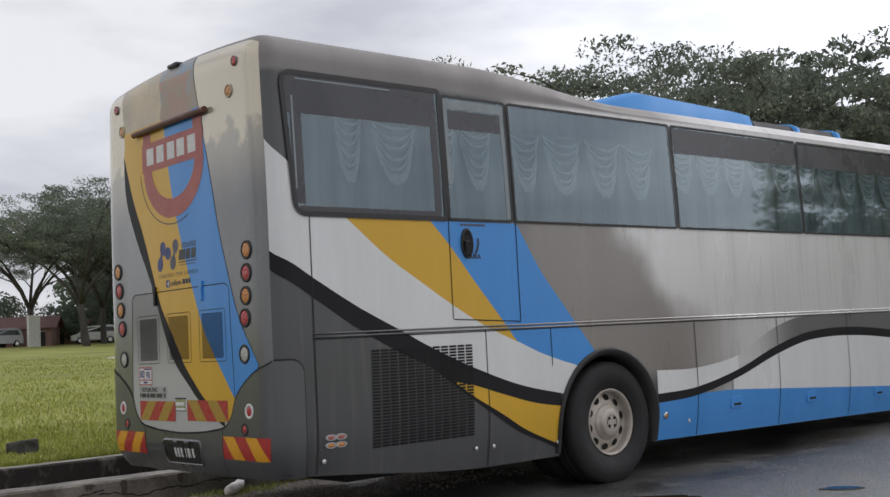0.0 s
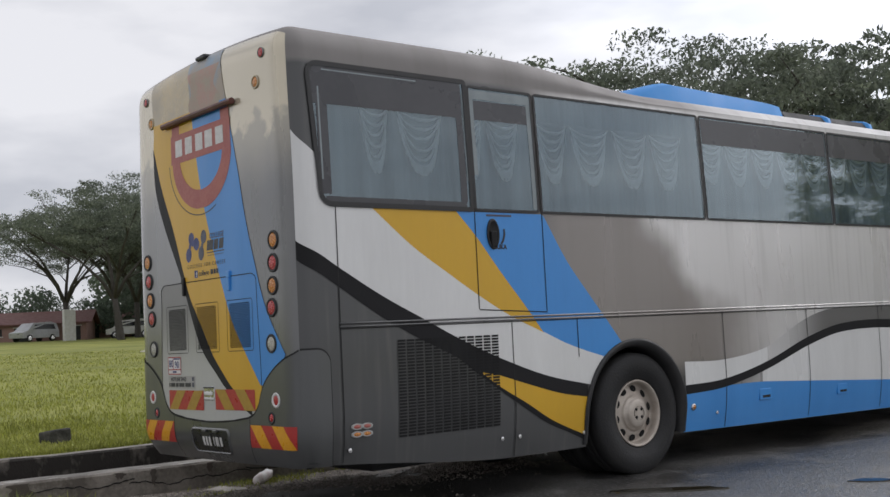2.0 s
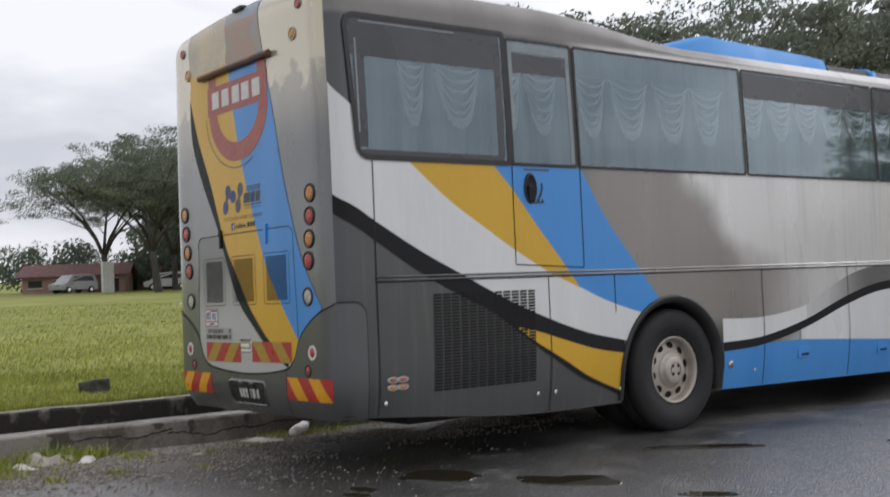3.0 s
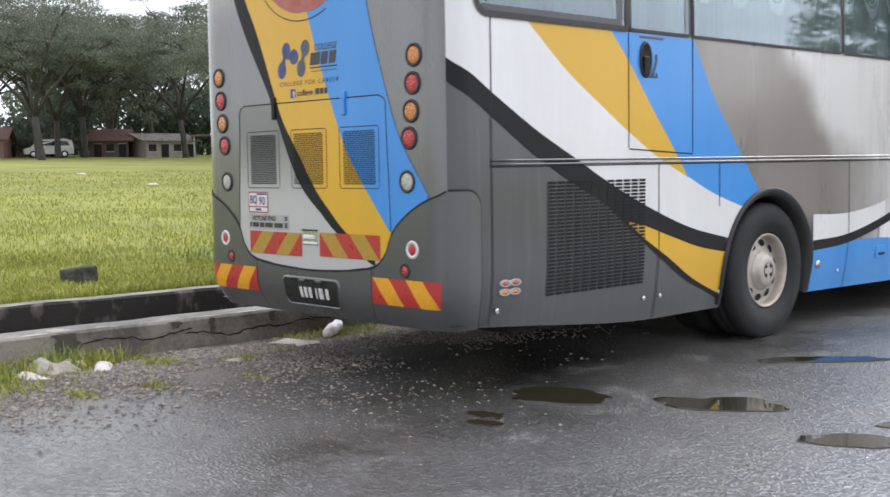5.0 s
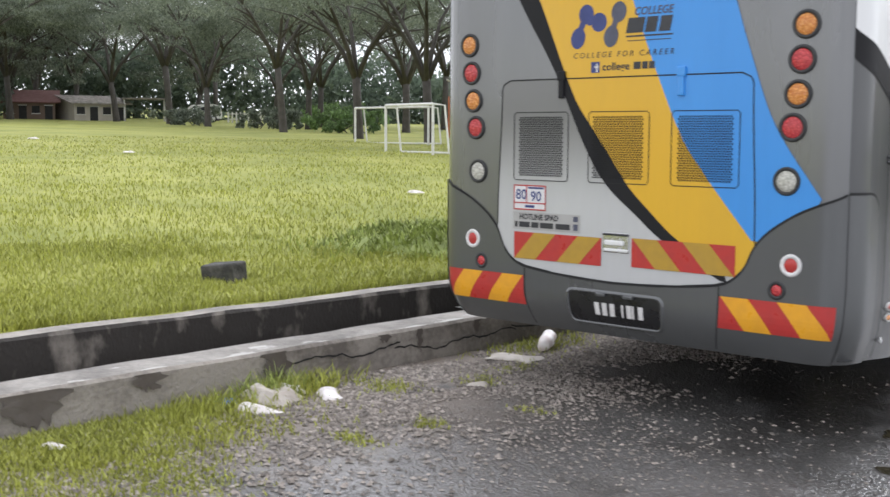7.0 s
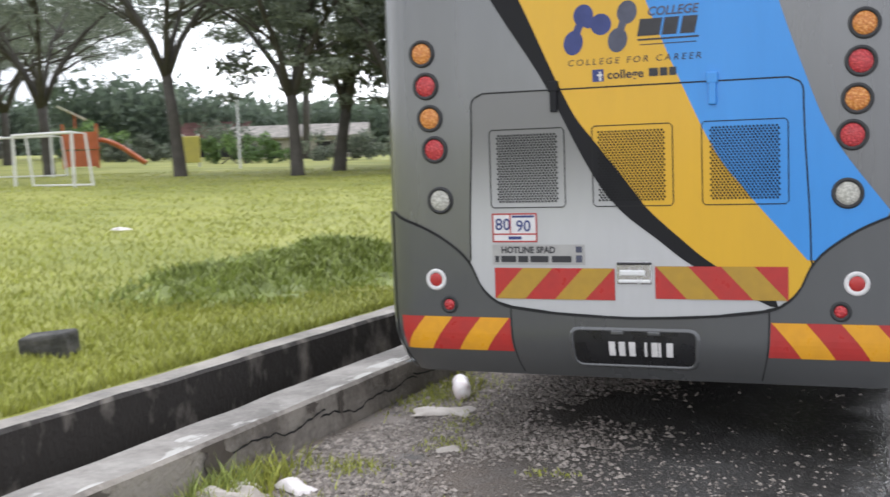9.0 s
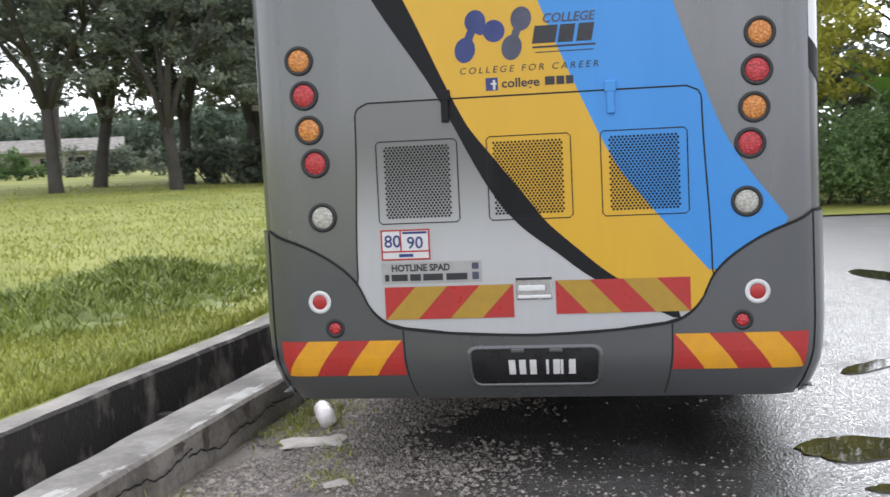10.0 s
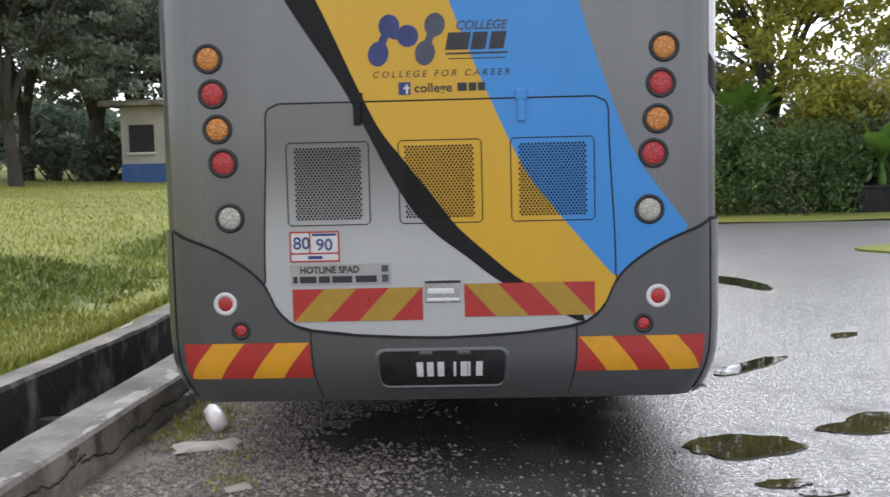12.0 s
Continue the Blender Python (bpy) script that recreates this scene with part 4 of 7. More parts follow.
# ---- windows of the right side
for i, (y0, y1) in enumerate(WINS):
    g = 0.012
    fr, rad = (0.036, 0.085) if i == 0 else (0.020, 0.02)
    a0, a1, b0, b1 = y0 - 0.004, y1 + (0.02 if i == 0 else 0.004), WIN_Z0 - 0.004, WIN_Z1 + (0.034 if i == 0 else 0.004)
    loop = []
    for cy, cz, q in ((a0 + rad, b0 + rad, 180), (a1 - 0.02, b0 + 0.02, 270), (a1 - 0.02, b1 - 0.02, 0), (a0 + rad, b1 - rad, 90)):
        rr = rad if cy < (a0 + a1) / 2 else 0.02
        loop += [(cy + rr * math.cos(radians(q + d)), cz + rr * math.sin(radians(q + d))) for d in (0, 22, 45, 68, 90)]
    path = []
    for p, q in zip(loop, loop[1:] + loop[:1]):
        n = max(1, int((Vector(q) - Vector(p)).length / 0.15))
        path += [(p[0] + (q[0] - p[0]) * k / n, p[1] + (q[1] - p[1]) * k / n) for k in range(n)]
    if i == 0:
        path = [(y + (0.065 * (b1 - z) / (b1 - b0) if y < (a0 + a1) / 2 else 0), z) for y, z in path]
    mid = ((a0 + a1) / 2, (b0 + b1) / 2)
    rings = [[on_side(mid[0] + (y - mid[0]) * k, mid[1] + (z - mid[1]) * k, 0.006) for y, z in path + path[:1]] for k in (1.0, 0.66, 0.33, 0.01)]
    pane = part("window", sheet(rings), M_GLASS, bus, "dusty tinted bonded window pane", True)
    path.append(path[0])
    part("rubber_seal", line_on(on_side, path, fr, 0.012), M_SEAL, pane, "cracked black rubber seal")
    if i in (0, 1, 3, 4):
        a, b = (0.09, 0.06) if i == 0 else (0.07, 0.07)
        part("shade_band", side_area(y0 + (0.02 if i else 0.0), y1 - 0.02, 2.88, WIN_Z1 - (0.10, 0.10, 0, 0.015, 0.015)[i] + (0.115 if i == 0 else 0), 0.0078, 10, 3), M_TINT, pane, "dark grey shade band on the glass")
    if i == 1:
        pieces("sealant", (side_area(y0 + 0.005, y0 + 0.045, 2.45, 3.11, 0.0085, 3, 10), side_area(y1 - 0.05, y1 - 0.008, 2.2, 3.11, 0.0085, 3, 10), side_area(y0 + 0.03, y1 - 0.03, 3.04, 3.11, 0.0085, 8, 2)), M_TAPE, pane, "pale flaking sealant strip")
    if i == 0:
        pieces("sealant", (side_area(y0 + 0.075, y0 + 0.088, 2.35, 3.0, 0.0085, 2, 10), side_area(y0 + 0.12, y1 - 0.45, 3.118, 3.128, 0.0085, 10, 1), side_area(y1 - 0.012, y1 - 0.004, 2.4, 3.08, 0.0085, 2, 10)), M_TAPE, pane, "pale flaking sealant line")
        pieces("shade_band", (side_area(y0 + 0.06, y0 + 0.15, 2.25, 2.88, 0.0078, 3, 6), side_area(y0 + 0.1, y1 - 0.03, 2.2, 2.235, 0.0078, 8, 1), side_area(y1 - 0.08, y1 - 0.02, 2.235, 2.88, 0.0078, 2, 6)), M_TINT, pane, "dark grey printed edge on the glass")


def curtain(y0, y1):
    rows = [[Vector((1.13 + 0.012 * math.sin(y * 55) + 0.006 * math.sin(y * 23 + 1), y, z)) for y in steps(y0, y1, int((y1 - y0) * 70))] for z in (2.1, 2.6, 3.2)]
    return part("curtain", sheet(rows), M_CURTAIN, bus, "drawn grey-blue curtain behind the glass", True)


def swag(yc, w, zt, depth, par):
    rows = []
    for v in steps(0, 1, 24):
        row = []
        for u in steps(-1, 1, 18):
            hang = (1 - abs(u) ** 2.1)
            z = zt - depth * (v * hang + 0.10 * v * abs(u)) - 0.02 * v
            row.append(Vector((1.165 + 0.026 * math.sin(v * 34) * hang + 0.01 * hang, yc + u * w / 2 * (1 - 0.16 * v * abs(u)), z)))
        rows.append(row)
    s = part("swag", sheet(rows), M_SWAG, par, "draped pale curtain swag", True)
    # white tubes paint the lit crests of the folds onto the darker cloth
    for v in (0.22, 0.40, 0.58, 0.76, 0.93):
        r = rows[int(v * 24)]
        part("lit_fold", tube([p + Vector((0.012, 0, 0)) for p in r], [0.005 + 0.010 * (1 - abs(u)) for u in steps(-1, 1, 18)], 5), M_FRINGE, s, "", True)
    tips = rows[-1]
    fr = []
    for i in range(len(tips) - 1):
        for k in range(4):
            p = tips[i].lerp(tips[i + 1], k / 4)
            l = 0.06 + 0.03 * random.random()
            q = Vector((0.004, 0.006 * (random.random() - 0.5), -l))
            fr.append(([p, p + Vector((0, 0.008, 0)), p + Vector((0, 0.008, 0)) + q, p + q], [(0, 1, 2, 3)]))
    part("fringe", join(*fr), M_FRINGE, s, "white tasselled fringe")


cur = [curtain(0.1, 1.6), curtain(1.62, 2.32), curtain(2.33, 4.4), curtain(4.42, 6.5), curtain(6.5, 8.58), curtain(8.6, 10.7)]
for k, yc, w in ((0, 0.78, 0.27), (0, 1.20, 0.46), (1, 1.70, 0.22), (1, 2.02, 0.36), (2, 2.56, 0.36), (2, 3.01, 0.48), (2, 3.52, 0.46), (2, 3.99, 0.44)):
    swag(yc, w, 2.93, 0.40, cur[k])
for k, y0, n in ((3, 4.62, 5), (4, 6.75, 5)):
    for i in range(n):
        swag(y0 + 0.42 * i, 0.40, 2.93, 0.31, cur[k])
# floor and mid-cabin sheet added as dark backing for the unlit interior
part("cabin_backing", join(box((0, 5.9, 2.05), (2.2, 11.2, 0.04)), box((0.2, 5.9, 2.7), (0.05, 11.2, 1.2))), M_INNER, bus, "dark sheets standing in for the unlit cabin")

SIDE_TURN = pose(0, 0, 0, 90, 0, 90)
# ---- side grille, lamps, handle, flaps
slots = []
for r in range(31):
    z = 1.235 - 0.69 * (r + 0.5) / 31
    y0 = 0.83 - 0.02 * (1.24 - z)
    for c in range(12):
        a = y0 + 0.975 * c / 12 + 0.006
        slots.append(sheet([[on_side(a, z - 0.0075, 0.0065), on_side(a + 0.068, z - 0.0075, 0.0065)], [on_side(a, z + 0.0075, 0.0065), on_side(a + 0.068, z + 0.0075, 0.0065)]]))
part("side_grille", join(*slots), M_HOLE, bus, "slotted engine grille")
for dy in (0, 0.085):
    for dz, mt, lab in ((0, M_STICK_G, "red oval side marker lamp"), (-0.052, M_STICK_G, "amber oval side marker lamp")):
        m = Matrix.Translation(on_side(0.455 + dy, 0.655 + dz, 0)) @ pose(0, 0, 0, 90, 0, 90) @ Matrix.Diagonal((1.75, 0.8, 0.7, 1))
        lamp = part("marker_lamp", lathe([(0.027, 0), (0.027, 0.012), (0.022, 0.016), (0.017, 0.012)], m, 20), mt, bus, lab, True)
        part("lens", lathe([(0.018, 0.008), (0.012, 0.016), (0.001, 0.018)], m, 20), M_SHIELD if dz == 0 else M_LENS_O, lamp, "", True)
for y, z in ((0.40, 0.50), (1.81, 0.445), (1.99, 0.445), (2.70, 0.41), (4.42, 0.43)):
    part("lock_bolt", lathe([(0.016, 0), (0.016, 0.008), (0.001, 0.012)], Matrix.Translation(on_side(y, z, 0.003)) @ pose(0, 0, 0, 90, 0, 90), 12), M_CHROME, bus)
lamp = part("marker_lamp", lathe([(0.03, 0), (0.03, 0.012), (0.02, 0.018)], Matrix.Translation(on_side(4.08, 0.505, 0)) @ pose(0, 0, 0, 90, 0, 90), 18), M_CHROME, bus, "small round side marker", True)
part("lens", lathe([(0.02, 0.014), (0.001, 0.024)], Matrix.Translation(on_side(4.08, 0.505, 0)) @ pose(0, 0, 0, 90, 0, 90), 18), M_LENS_O, lamp)
for y in (5.19, 6.5, 7.85):
    h = part("flap_handle", box(on_side(y - 0.05, 0.545 - 0.03 * (y - 5.19), 0.004), (0.014, 0.18, 0.105), 0.005), M_BLUE, bus, "recessed blue flap handle")
    part("handle_slot", box(on_side(y - 0.04, 0.525 - 0.03 * (y - 5.19), 0.012), (0.006, 0.12, 0.024), 0.002), M_GAP, h)
hm = Matrix.Translation(on_side(1.80, 2.0, 0.002)) @ SIDE_TURN @ Matrix.Diagonal((0.52, 1, 1, 1))
handle = part("door_handle", lathe([(0.118, 0.0), (0.118, 0.01), (0.108, 0.018), (0.095, 0.012), (0.09, 0.004), (0.001, 0.003)], hm, 28), M_SEAL, bus, "black recessed emergency door handle", True)
part("grip", box(on_side(1.80, 1.96, 0.014), (0.02, 0.06, 0.12), 0.008, 3), M_BLACK, handle)
part("arrow", line_on(on_side, [(1.915, 2.04), (1.918, 2.0), (1.90, 1.95), (1.88, 1.925)], 0.018, 0.007), M_INK, bus, "black curved arrow")


def lettering(text, size, m, mat, parent, label="", bold=0.0, shear=0.0, width=None, rear=0.0, space=1.0):
    cu = bpy.data.curves.new("lettering", "FONT")
    cu.body, cu.size, cu.align_x, cu.offset, cu.shear = text, size, "CENTER", bold, shear
    cu.resolution_u, cu.space_character = 3, space
    tmp = bpy.data.objects.new("lettering", cu)
    scene.collection.objects.link(tmp)
    bpy.context.view_layer.update()
    me = bpy.data.meshes.new_from_object(tmp.evaluated_get(bpy.context.evaluated_depsgraph_get()))
    bpy.data.objects.remove(tmp)
    xs = [v.co.x for v in me.vertices]
    k = width / (max(xs) - min(xs)) if width else 1
    me.transform(m @ Matrix.Diagonal((k, 1, 1, 1)))
    if rear:
        for v in me.vertices:
            v.co = on_rear(v.co.x, v.co.z, rear)
    bm = bmesh.new()
    bm.from_mesh(me)
    bpy.data.meshes.remove(me)
    left = set(bm.verts)
    while left:
        todo, found = [left.pop()], []
        while todo:
            v = todo.pop()
            found.append(v)
            for e in v.link_edges:
                o = e.other_vert(v)
                if o in left:
                    left.remove(o)
                    todo.append(o)
        found.sort(key=lambda v: v.index)
        place = {v.index: k for k, v in enumerate(found)}
        faces = sorted({f for v in found for f in v.link_faces}, key=lambda f: f.index)
        part("letter", ([v.co.copy() for v in found], [tuple(place[v.index] for v in f.verts) for f in faces]), mat, parent, label)
    bm.free()


REARM = pose(0, 0, 0, 90, 0, 0)
SIDEM = pose(0, 0, 0, 90, 0, 90)
lettering("BUKA", 0.05, Matrix.Translation(on_side(1.87, 1.885, 0.006)) @ SIDEM, M_INK, bus, "black printed word BUKA", 0.002)
part("print_bar", side_area(1.74, 2.0, 2.135, 2.15, 0.006, 4, 1), M_SLATE, bus)

# ---- roof air conditioner
ac = part("air_conditioner", sheet([[Vector((x, y, z)) for x, z in ((-0.95, 3.2), (-0.93, zt - 0.06), (-0.86, zt), (0, zt + 0.02), (0.78, zt), (0.88, zt - 0.04), (0.93, 3.2))]
                                    for y, zt in ((4.0, 3.36), (4.06, 3.42), (4.35, 3.52), (4.5, 3.545), (6.1, 3.505), (6.24, 3.49), (6.30, 3.36), (7.9, 3.35), (8.0, 3.34), (8.1, 3.22))]), M_BLUE_ROOF, bus, "sky blue rooftop air conditioner", True)
for y0 in (6.32, 7.16):
    part("condenser_fan_cover", sheet([[Vector((x, y, z)) for x, z in ((-0.92, 3.30), (-0.85, 3.40), (-0.6, 3.45), (0, 3.47), (0.6, 3.46), (0.84, 3.42), (0.925, 3.31))] for y in (y0, y0 + 0.03, y0 + 0.73, y0 + 0.75)]), M_LOUVRE, ac, "black louvred fan cover", True)
    rib = [(-0.95, 3.22), (-0.9, 3.36), (-0.62, 3.45), (-0.5, 3.47), (0, 3.495), (0.6, 3.485), (0.82, 3.445), (0.9, 3.40), (0.95, 3.22)]
    part("rib", sheet([[Vector((x * k, y, z - d)) for x, z in rib] for y, k, d in ((y0 + 0.75, 0.98, 0.05), (y0 + 0.76, 1, 0), (y0 + 0.83, 1, 0), (y0 + 0.84, 0.98, 0.05))]), M_BLUE_ROOF, ac, "", True)

# ---- rear: grey skin, hatch, stripes
def rear_paint():
    """Grey metallic paint over which sun-yellowed lacquer flakes, denser towards the roof; its tones are lifted to
    paint in the sky's reflection.
    """
    m = vehicle_paint("grey_paint_with_lacquer_and_sky_sheen", (0.155, 0.156, 0.155), (0.105, 0.105, 0.103), 0.4, 0.26, streak=0.25, coat=0.8)
    t = m.node_tree
    b = t.nodes["Principled BSDF"]
    tc = t.nodes.new("ShaderNodeTexCoord")
    sep = t.nodes.new("ShaderNodeSeparateXYZ")
    t.links.new(tc.outputs["Object"], sep.inputs[0])
    last = b.inputs["Base Color"].links[0].from_socket
    for scale, amp, a, c, tone in ((1.6, 0.5, 2.25, 2.85, (0.42, 0.385, 0.31)), (4.5, 1.1, 2.72, 2.86, (0.64, 0.57, 0.43))):
        nz = t.nodes.new("ShaderNodeTexNoise")
        nz.inputs["Scale"].default_value, nz.inputs["Detail"].default_value = scale, 5
        t.links.new(tc.outputs["Object"], nz.inputs["Vector"])
        up = t.nodes.new("ShaderNodeMath")
        up.operation = "MULTIPLY_ADD"
        t.links.new(nz.outputs["Fac"], up.inputs[0])
        up.inputs[1].default_value = amp
        t.links.new(sep.outputs["Z"], up.inputs[2])
        mr = t.nodes.new("ShaderNodeMapRange")
        mr.interpolation_type = "SMOOTHSTEP"
        mr.inputs["From Min"].default_value, mr.inputs["From Max"].default_value = a + amp * 0.5, c + amp * 0.5
        mr.inputs["To Max"].default_value = 0.85
        t.links.new(up.outputs[0], mr.inputs["Value"])
        mx = t.nodes.new("ShaderNodeMix")
        mx.data_type = "RGBA"
        t.links.new(mr.outputs["Result"], mx.inputs[0])
        t.links.new(last, mx.inputs[6])
        mx.inputs[7].default_value = (*tone, 1)
        last = mx.outputs[2]
    t.links.new(last, b.inputs["Base Color"])
    return m


part("rear_skin", rear_area(0.42, 3.425, -1.246, 1.246, 0.002, 70, 60), rear_paint(), bus, "grey metallic rear panel", True)
edge = curve_at([(0.0, 0.70), (0.30, 0.712), (0.56, 0.738), (0.655, 0.765), (0.735, 0.84), (0.785, 0.945), (0.87, 1.03), (1.02, 1.12), (1.25, 1.205)])


def hatch_half(z):
    if z > 1.69:
        u = (z - 1.69) / 0.06
        return 0.755 - 0.06 * (1 - math.sqrt(max(0.0, 1 - u * u)))
    if z > 0.95:
        return 0.755 + 0.025 * smooth01((1.69 - z) / 0.7)
    lo, hi = 0.0, 0.785
    for _ in range(30):
        m = (lo + hi) / 2
        lo, hi = (m, hi) if edge(m) < z else (lo, m)
    return max(0.02, lo)


def hatch_paint():
    return fade_paint("hatch_silver_paint", (0.50, 0.50, 0.495), (0.38, 0.38, 0.375), "Z", 1.02, 1.62, (0.15, 0.148, 0.142))


hatch = part("engine_hatch", rear_area(0.703, 1.75, lambda z: -hatch_half(z), hatch_half, 0.006, 60, 16), hatch_paint(), bus, "silver engine hatch fading to grey", True)
outline = [(-hatch_half(z), z) for z in steps(0.72, 1.75, 50)] + [(x, 1.75) for x in steps(-0.65, 0.65, 26)] + [(hatch_half(z), z) for z in reversed(steps(0.72, 1.75, 50))]
part("panel_gap", line_on(on_rear, outline, 0.007, 0.0095), M_GAP, hatch)

rb_l = curve_at([(2.86, -0.84), (2.52, -0.805), (2.2, -0.651), (1.80, -0.40), (1.373, -0.18), (1.19, -0.045), (1.05, 0.13), (0.945, 0.266), (0.79, 0.55), (0.74, 0.655)])
rb_r = curve_at([(2.86, -0.83), (2.51, -0.685), (2.197, -0.514), (1.65, -0.262), (1.47, -0.13), (1.275, 0.02), (1.19, 0.085), (1.07, 0.215), (0.95, 0.36), (0.80, 0.62), (0.74, 0.68)])
ry_l = curve_at([(3.38, -0.86), (2.96, -0.82), (2.86, -0.83), (2.51, -0.685), (2.197, -0.514), (1.65, -0.262), (1.47, -0.13), (1.275, 0.02), (1.19, 0.085), (1.07, 0.215), (0.95, 0.36), (0.80, 0.62), (0.74, 0.68)])
ryb = curve_at([(3.37, -0.185), (2.6, -0.055), (2.18, 0.068), (1.66, 0.279), (1.383, 0.423), (0.949, 0.778)])
rbr = curve_at([(3.33, 0.355), (2.51, 0.555), (2.16, 0.633), (1.795, 0.751), (1.497, 0.871), (1.168, 1.103), (1.10, 1.16)])


def above_edge(f):
    """Keeps a stripe's limit above the bumper line."""
    def g(z):
        x = f(z)
        while x > 0.03 and edge(x) > z:
            x -= 0.004
        return x
    return g


part("black_stripe", rear_area(0.76, 2.86, rb_l, above_edge(rb_r), 0.0085, 70, 4), M_BLACK, bus, "black rear stripe", True)
part("yellow_stripe", rear_area(0.79, 3.05, ry_l, lambda z: above_edge(ryb)(z) if z > 0.96 else above_edge(lambda q: 0.80)(z), 0.0080, 80, 8), M_YELLOW, bus, "yellow rear stripe", True)
part("blue_stripe", rear_area(0.965, 3.05, lambda z: min(ryb(z), above_edge(rbr)(z)), above_edge(rbr), 0.0080, 80, 8), M_BLUE, bus, "sky blue rear stripe", True)
part("faded_stripe", rear_area(3.05, 3.40, ry_l, ryb, 0.0080, 14, 6), M_PEEL, bus, "peeling faded yellow lacquer", True)
part("faded_stripe", rear_area(3.05, 3.42, ryb, rbr, 0.0080, 14, 6), material("bleached_blue_film", (0.25, 0.36, 0.48), 0.4, col2=(0.42, 0.36, 0.3), scale=4, fine=25, amount=1.0), bus, "bleached blue film", True)
part("peeling_patch", rear_area(3.04, 3.30, lambda z: -0.15 - 0.03 * math.sin(z * 31), lambda z: 0.30 + 0.05 * math.sin(z * 27), 0.0086, 14, 6), M_PINK, bus, "worn pink film remains", True)

# bumper with wrapped corners
def corner_z(y):
    return 1.2 - (0.10 - math.sqrt(max(0.0, 0.01 - (y - 0.15) ** 2)) if y > 0.15 else 0.0)


cols = steps(-1.25, 1.25, 100)
bump_rows = [[on_rear(x, 0.405 + (edge(abs(x)) - 0.012 - 0.405) * k / 12, 0.012) for x in cols] for k in range(13)]
wraps = [sheet([[hull_out(s * HALF, y, skirt_z(y) + (corner_z(y) - 0.007 - skirt_z(y)) * k / 12, 0.012) for y in steps(0, 0.15, 8) + [0.175, 0.2, 0.22, 0.235, 0.245, 0.249]] for k in range(13)]) for s in (1, -1)]
bumper = part("bumper", join(sheet(bump_rows), *wraps), M_BUMPER, bus, "dark grey rear bumper", True)
part("panel_gap", line_on(on_rear, [(x, edge(abs(x)) - 0.004) for x in steps(-1.235, 1.235, 90)], 0.012, 0.011), M_GAP, bumper)
part("panel_gap", join(line_on(on_side, [(0.25, z) for z in steps(0.42, 1.10, 12)], 0.012, 0.010), line_on(on_side, [(y, corner_z(y)) for y in steps(0.0, 0.15, 6) + [0.18, 0.205, 0.225, 0.24, 0.247, 0.25]], 0.012, 0.010)), M_GAP, bumper)
for x in (-0.585, 0.605):
    part("panel_gap", line_on(on_rear, [(x, z) for z in steps(0.42, 0.735, 8)], 0.007, 0.0135), M_GAP, bumper)

# number plate recess with bars for the characters
def plate_ring(w, h, r, xc=0.002, zc=0.556):
    """A rounded rectangle with close points along its sides."""
    out = []
    for sx, sz, q in ((1, 1, 0), (-1, 1, 90), (-1, -1, 180), (1, -1, 270)):
        out += [(xc + sx * (w - r) + r * math.cos(radians(q + d)), zc + sz * (h - r) + r * math.sin(radians(q + d))) for d in (0, 30, 60, 90)]
    fine = []
    for (x0, z0), (x1, z1) in zip(out, out[1:] + out[:1]):
        fine += [(x0 + (x1 - x0) * k / 6, z0 + (z1 - z0) * k / 6) for k in range(6)]
    return fine + fine[:1]


def plate_half(z, w=0.285, h=0.078, r=0.03):
    d = max(0.0, abs(z - 0.556) - (h - r))
    return w - r + math.sqrt(max(0.0, r * r - d * d))


M_PLATE = material("gloss_black_plate", (0.012, 0.012, 0.013), 0.3, col2=(0.02, 0.02, 0.021), scale=12, fine=60)
plate = part("number_plate", rear_area(0.478, 0.634, lambda z: 0.002 - plate_half(z), lambda z: 0.002 + plate_half(z), 0.0165, 24, 16), M_PLATE, bus, "black number plate with white bars")
part("plate_frame", sheet([[on_rear(x, z, o) for x, z in plate_ring(w, h, r)] for w, h, r, o in ((0.284, 0.077, 0.03, 0.0155), (0.287, 0.080, 0.033, 0.028), (0.294, 0.086, 0.038, 0.030), (0.306, 0.096, 0.046, 0.0125))]), M_BUMPER, plate, "rounded grey plate surround", True)
for x in (-0.07, 0.10):
    part("plate_lamp", box(on_rear(x, 0.63, 0.03), (0.06, 0.02, 0.018), 0.005), M_BUMPER, plate)
for i, x in enumerate((-0.115, -0.068, -0.02, 0.053, 0.085, 0.118, 0.155)):
    part("plate_bar", rear_area(0.522, 0.588, x, x + (0.03 if i not in (3, 5) else 0.012), 0.0195, 4, 2), M_REF_W, plate)

# hazard reflectors
def hazard(x0, x1, z0, z1, lean, mats, fn_off, parent, count=5):
    """A reflective board of slanted red and amber bands."""
    board = part("reflector_board", rear_area(z0, z1, x0, x1, fn_off, 6, 30), mats[0], parent, "red and amber slanted hazard reflector")
    w = (x1 - x0) / (count - 1)
    for k in range(0, count):
        if k % 2 == 0:
            continue
        base = x0 + (k - 0.5) * w
        le = lambda z, b=base: max(x0, min(x1, b + lean * w * ((z - z0) / (z1 - z0) - 0.5) - 0.0 * w))
        ri = lambda z, b=base: max(x0, min(x1, b + w + lean * w * ((z - z0) / (z1 - z0) - 0.5)))
        part("amber_band", rear_area(z0, z1, le, ri, fn_off + 0.002, 8, 10), mats[1], board)
    return board


hazard(-0.66, -0.078, 0.778, 0.925, 0.95, (M_REF_R, M_REF_D), 0.012, bus)
hazard(0.108, 0.686, 0.788, 0.936, -0.95, (M_REF_R, M_REF_D), 0.012, bus)
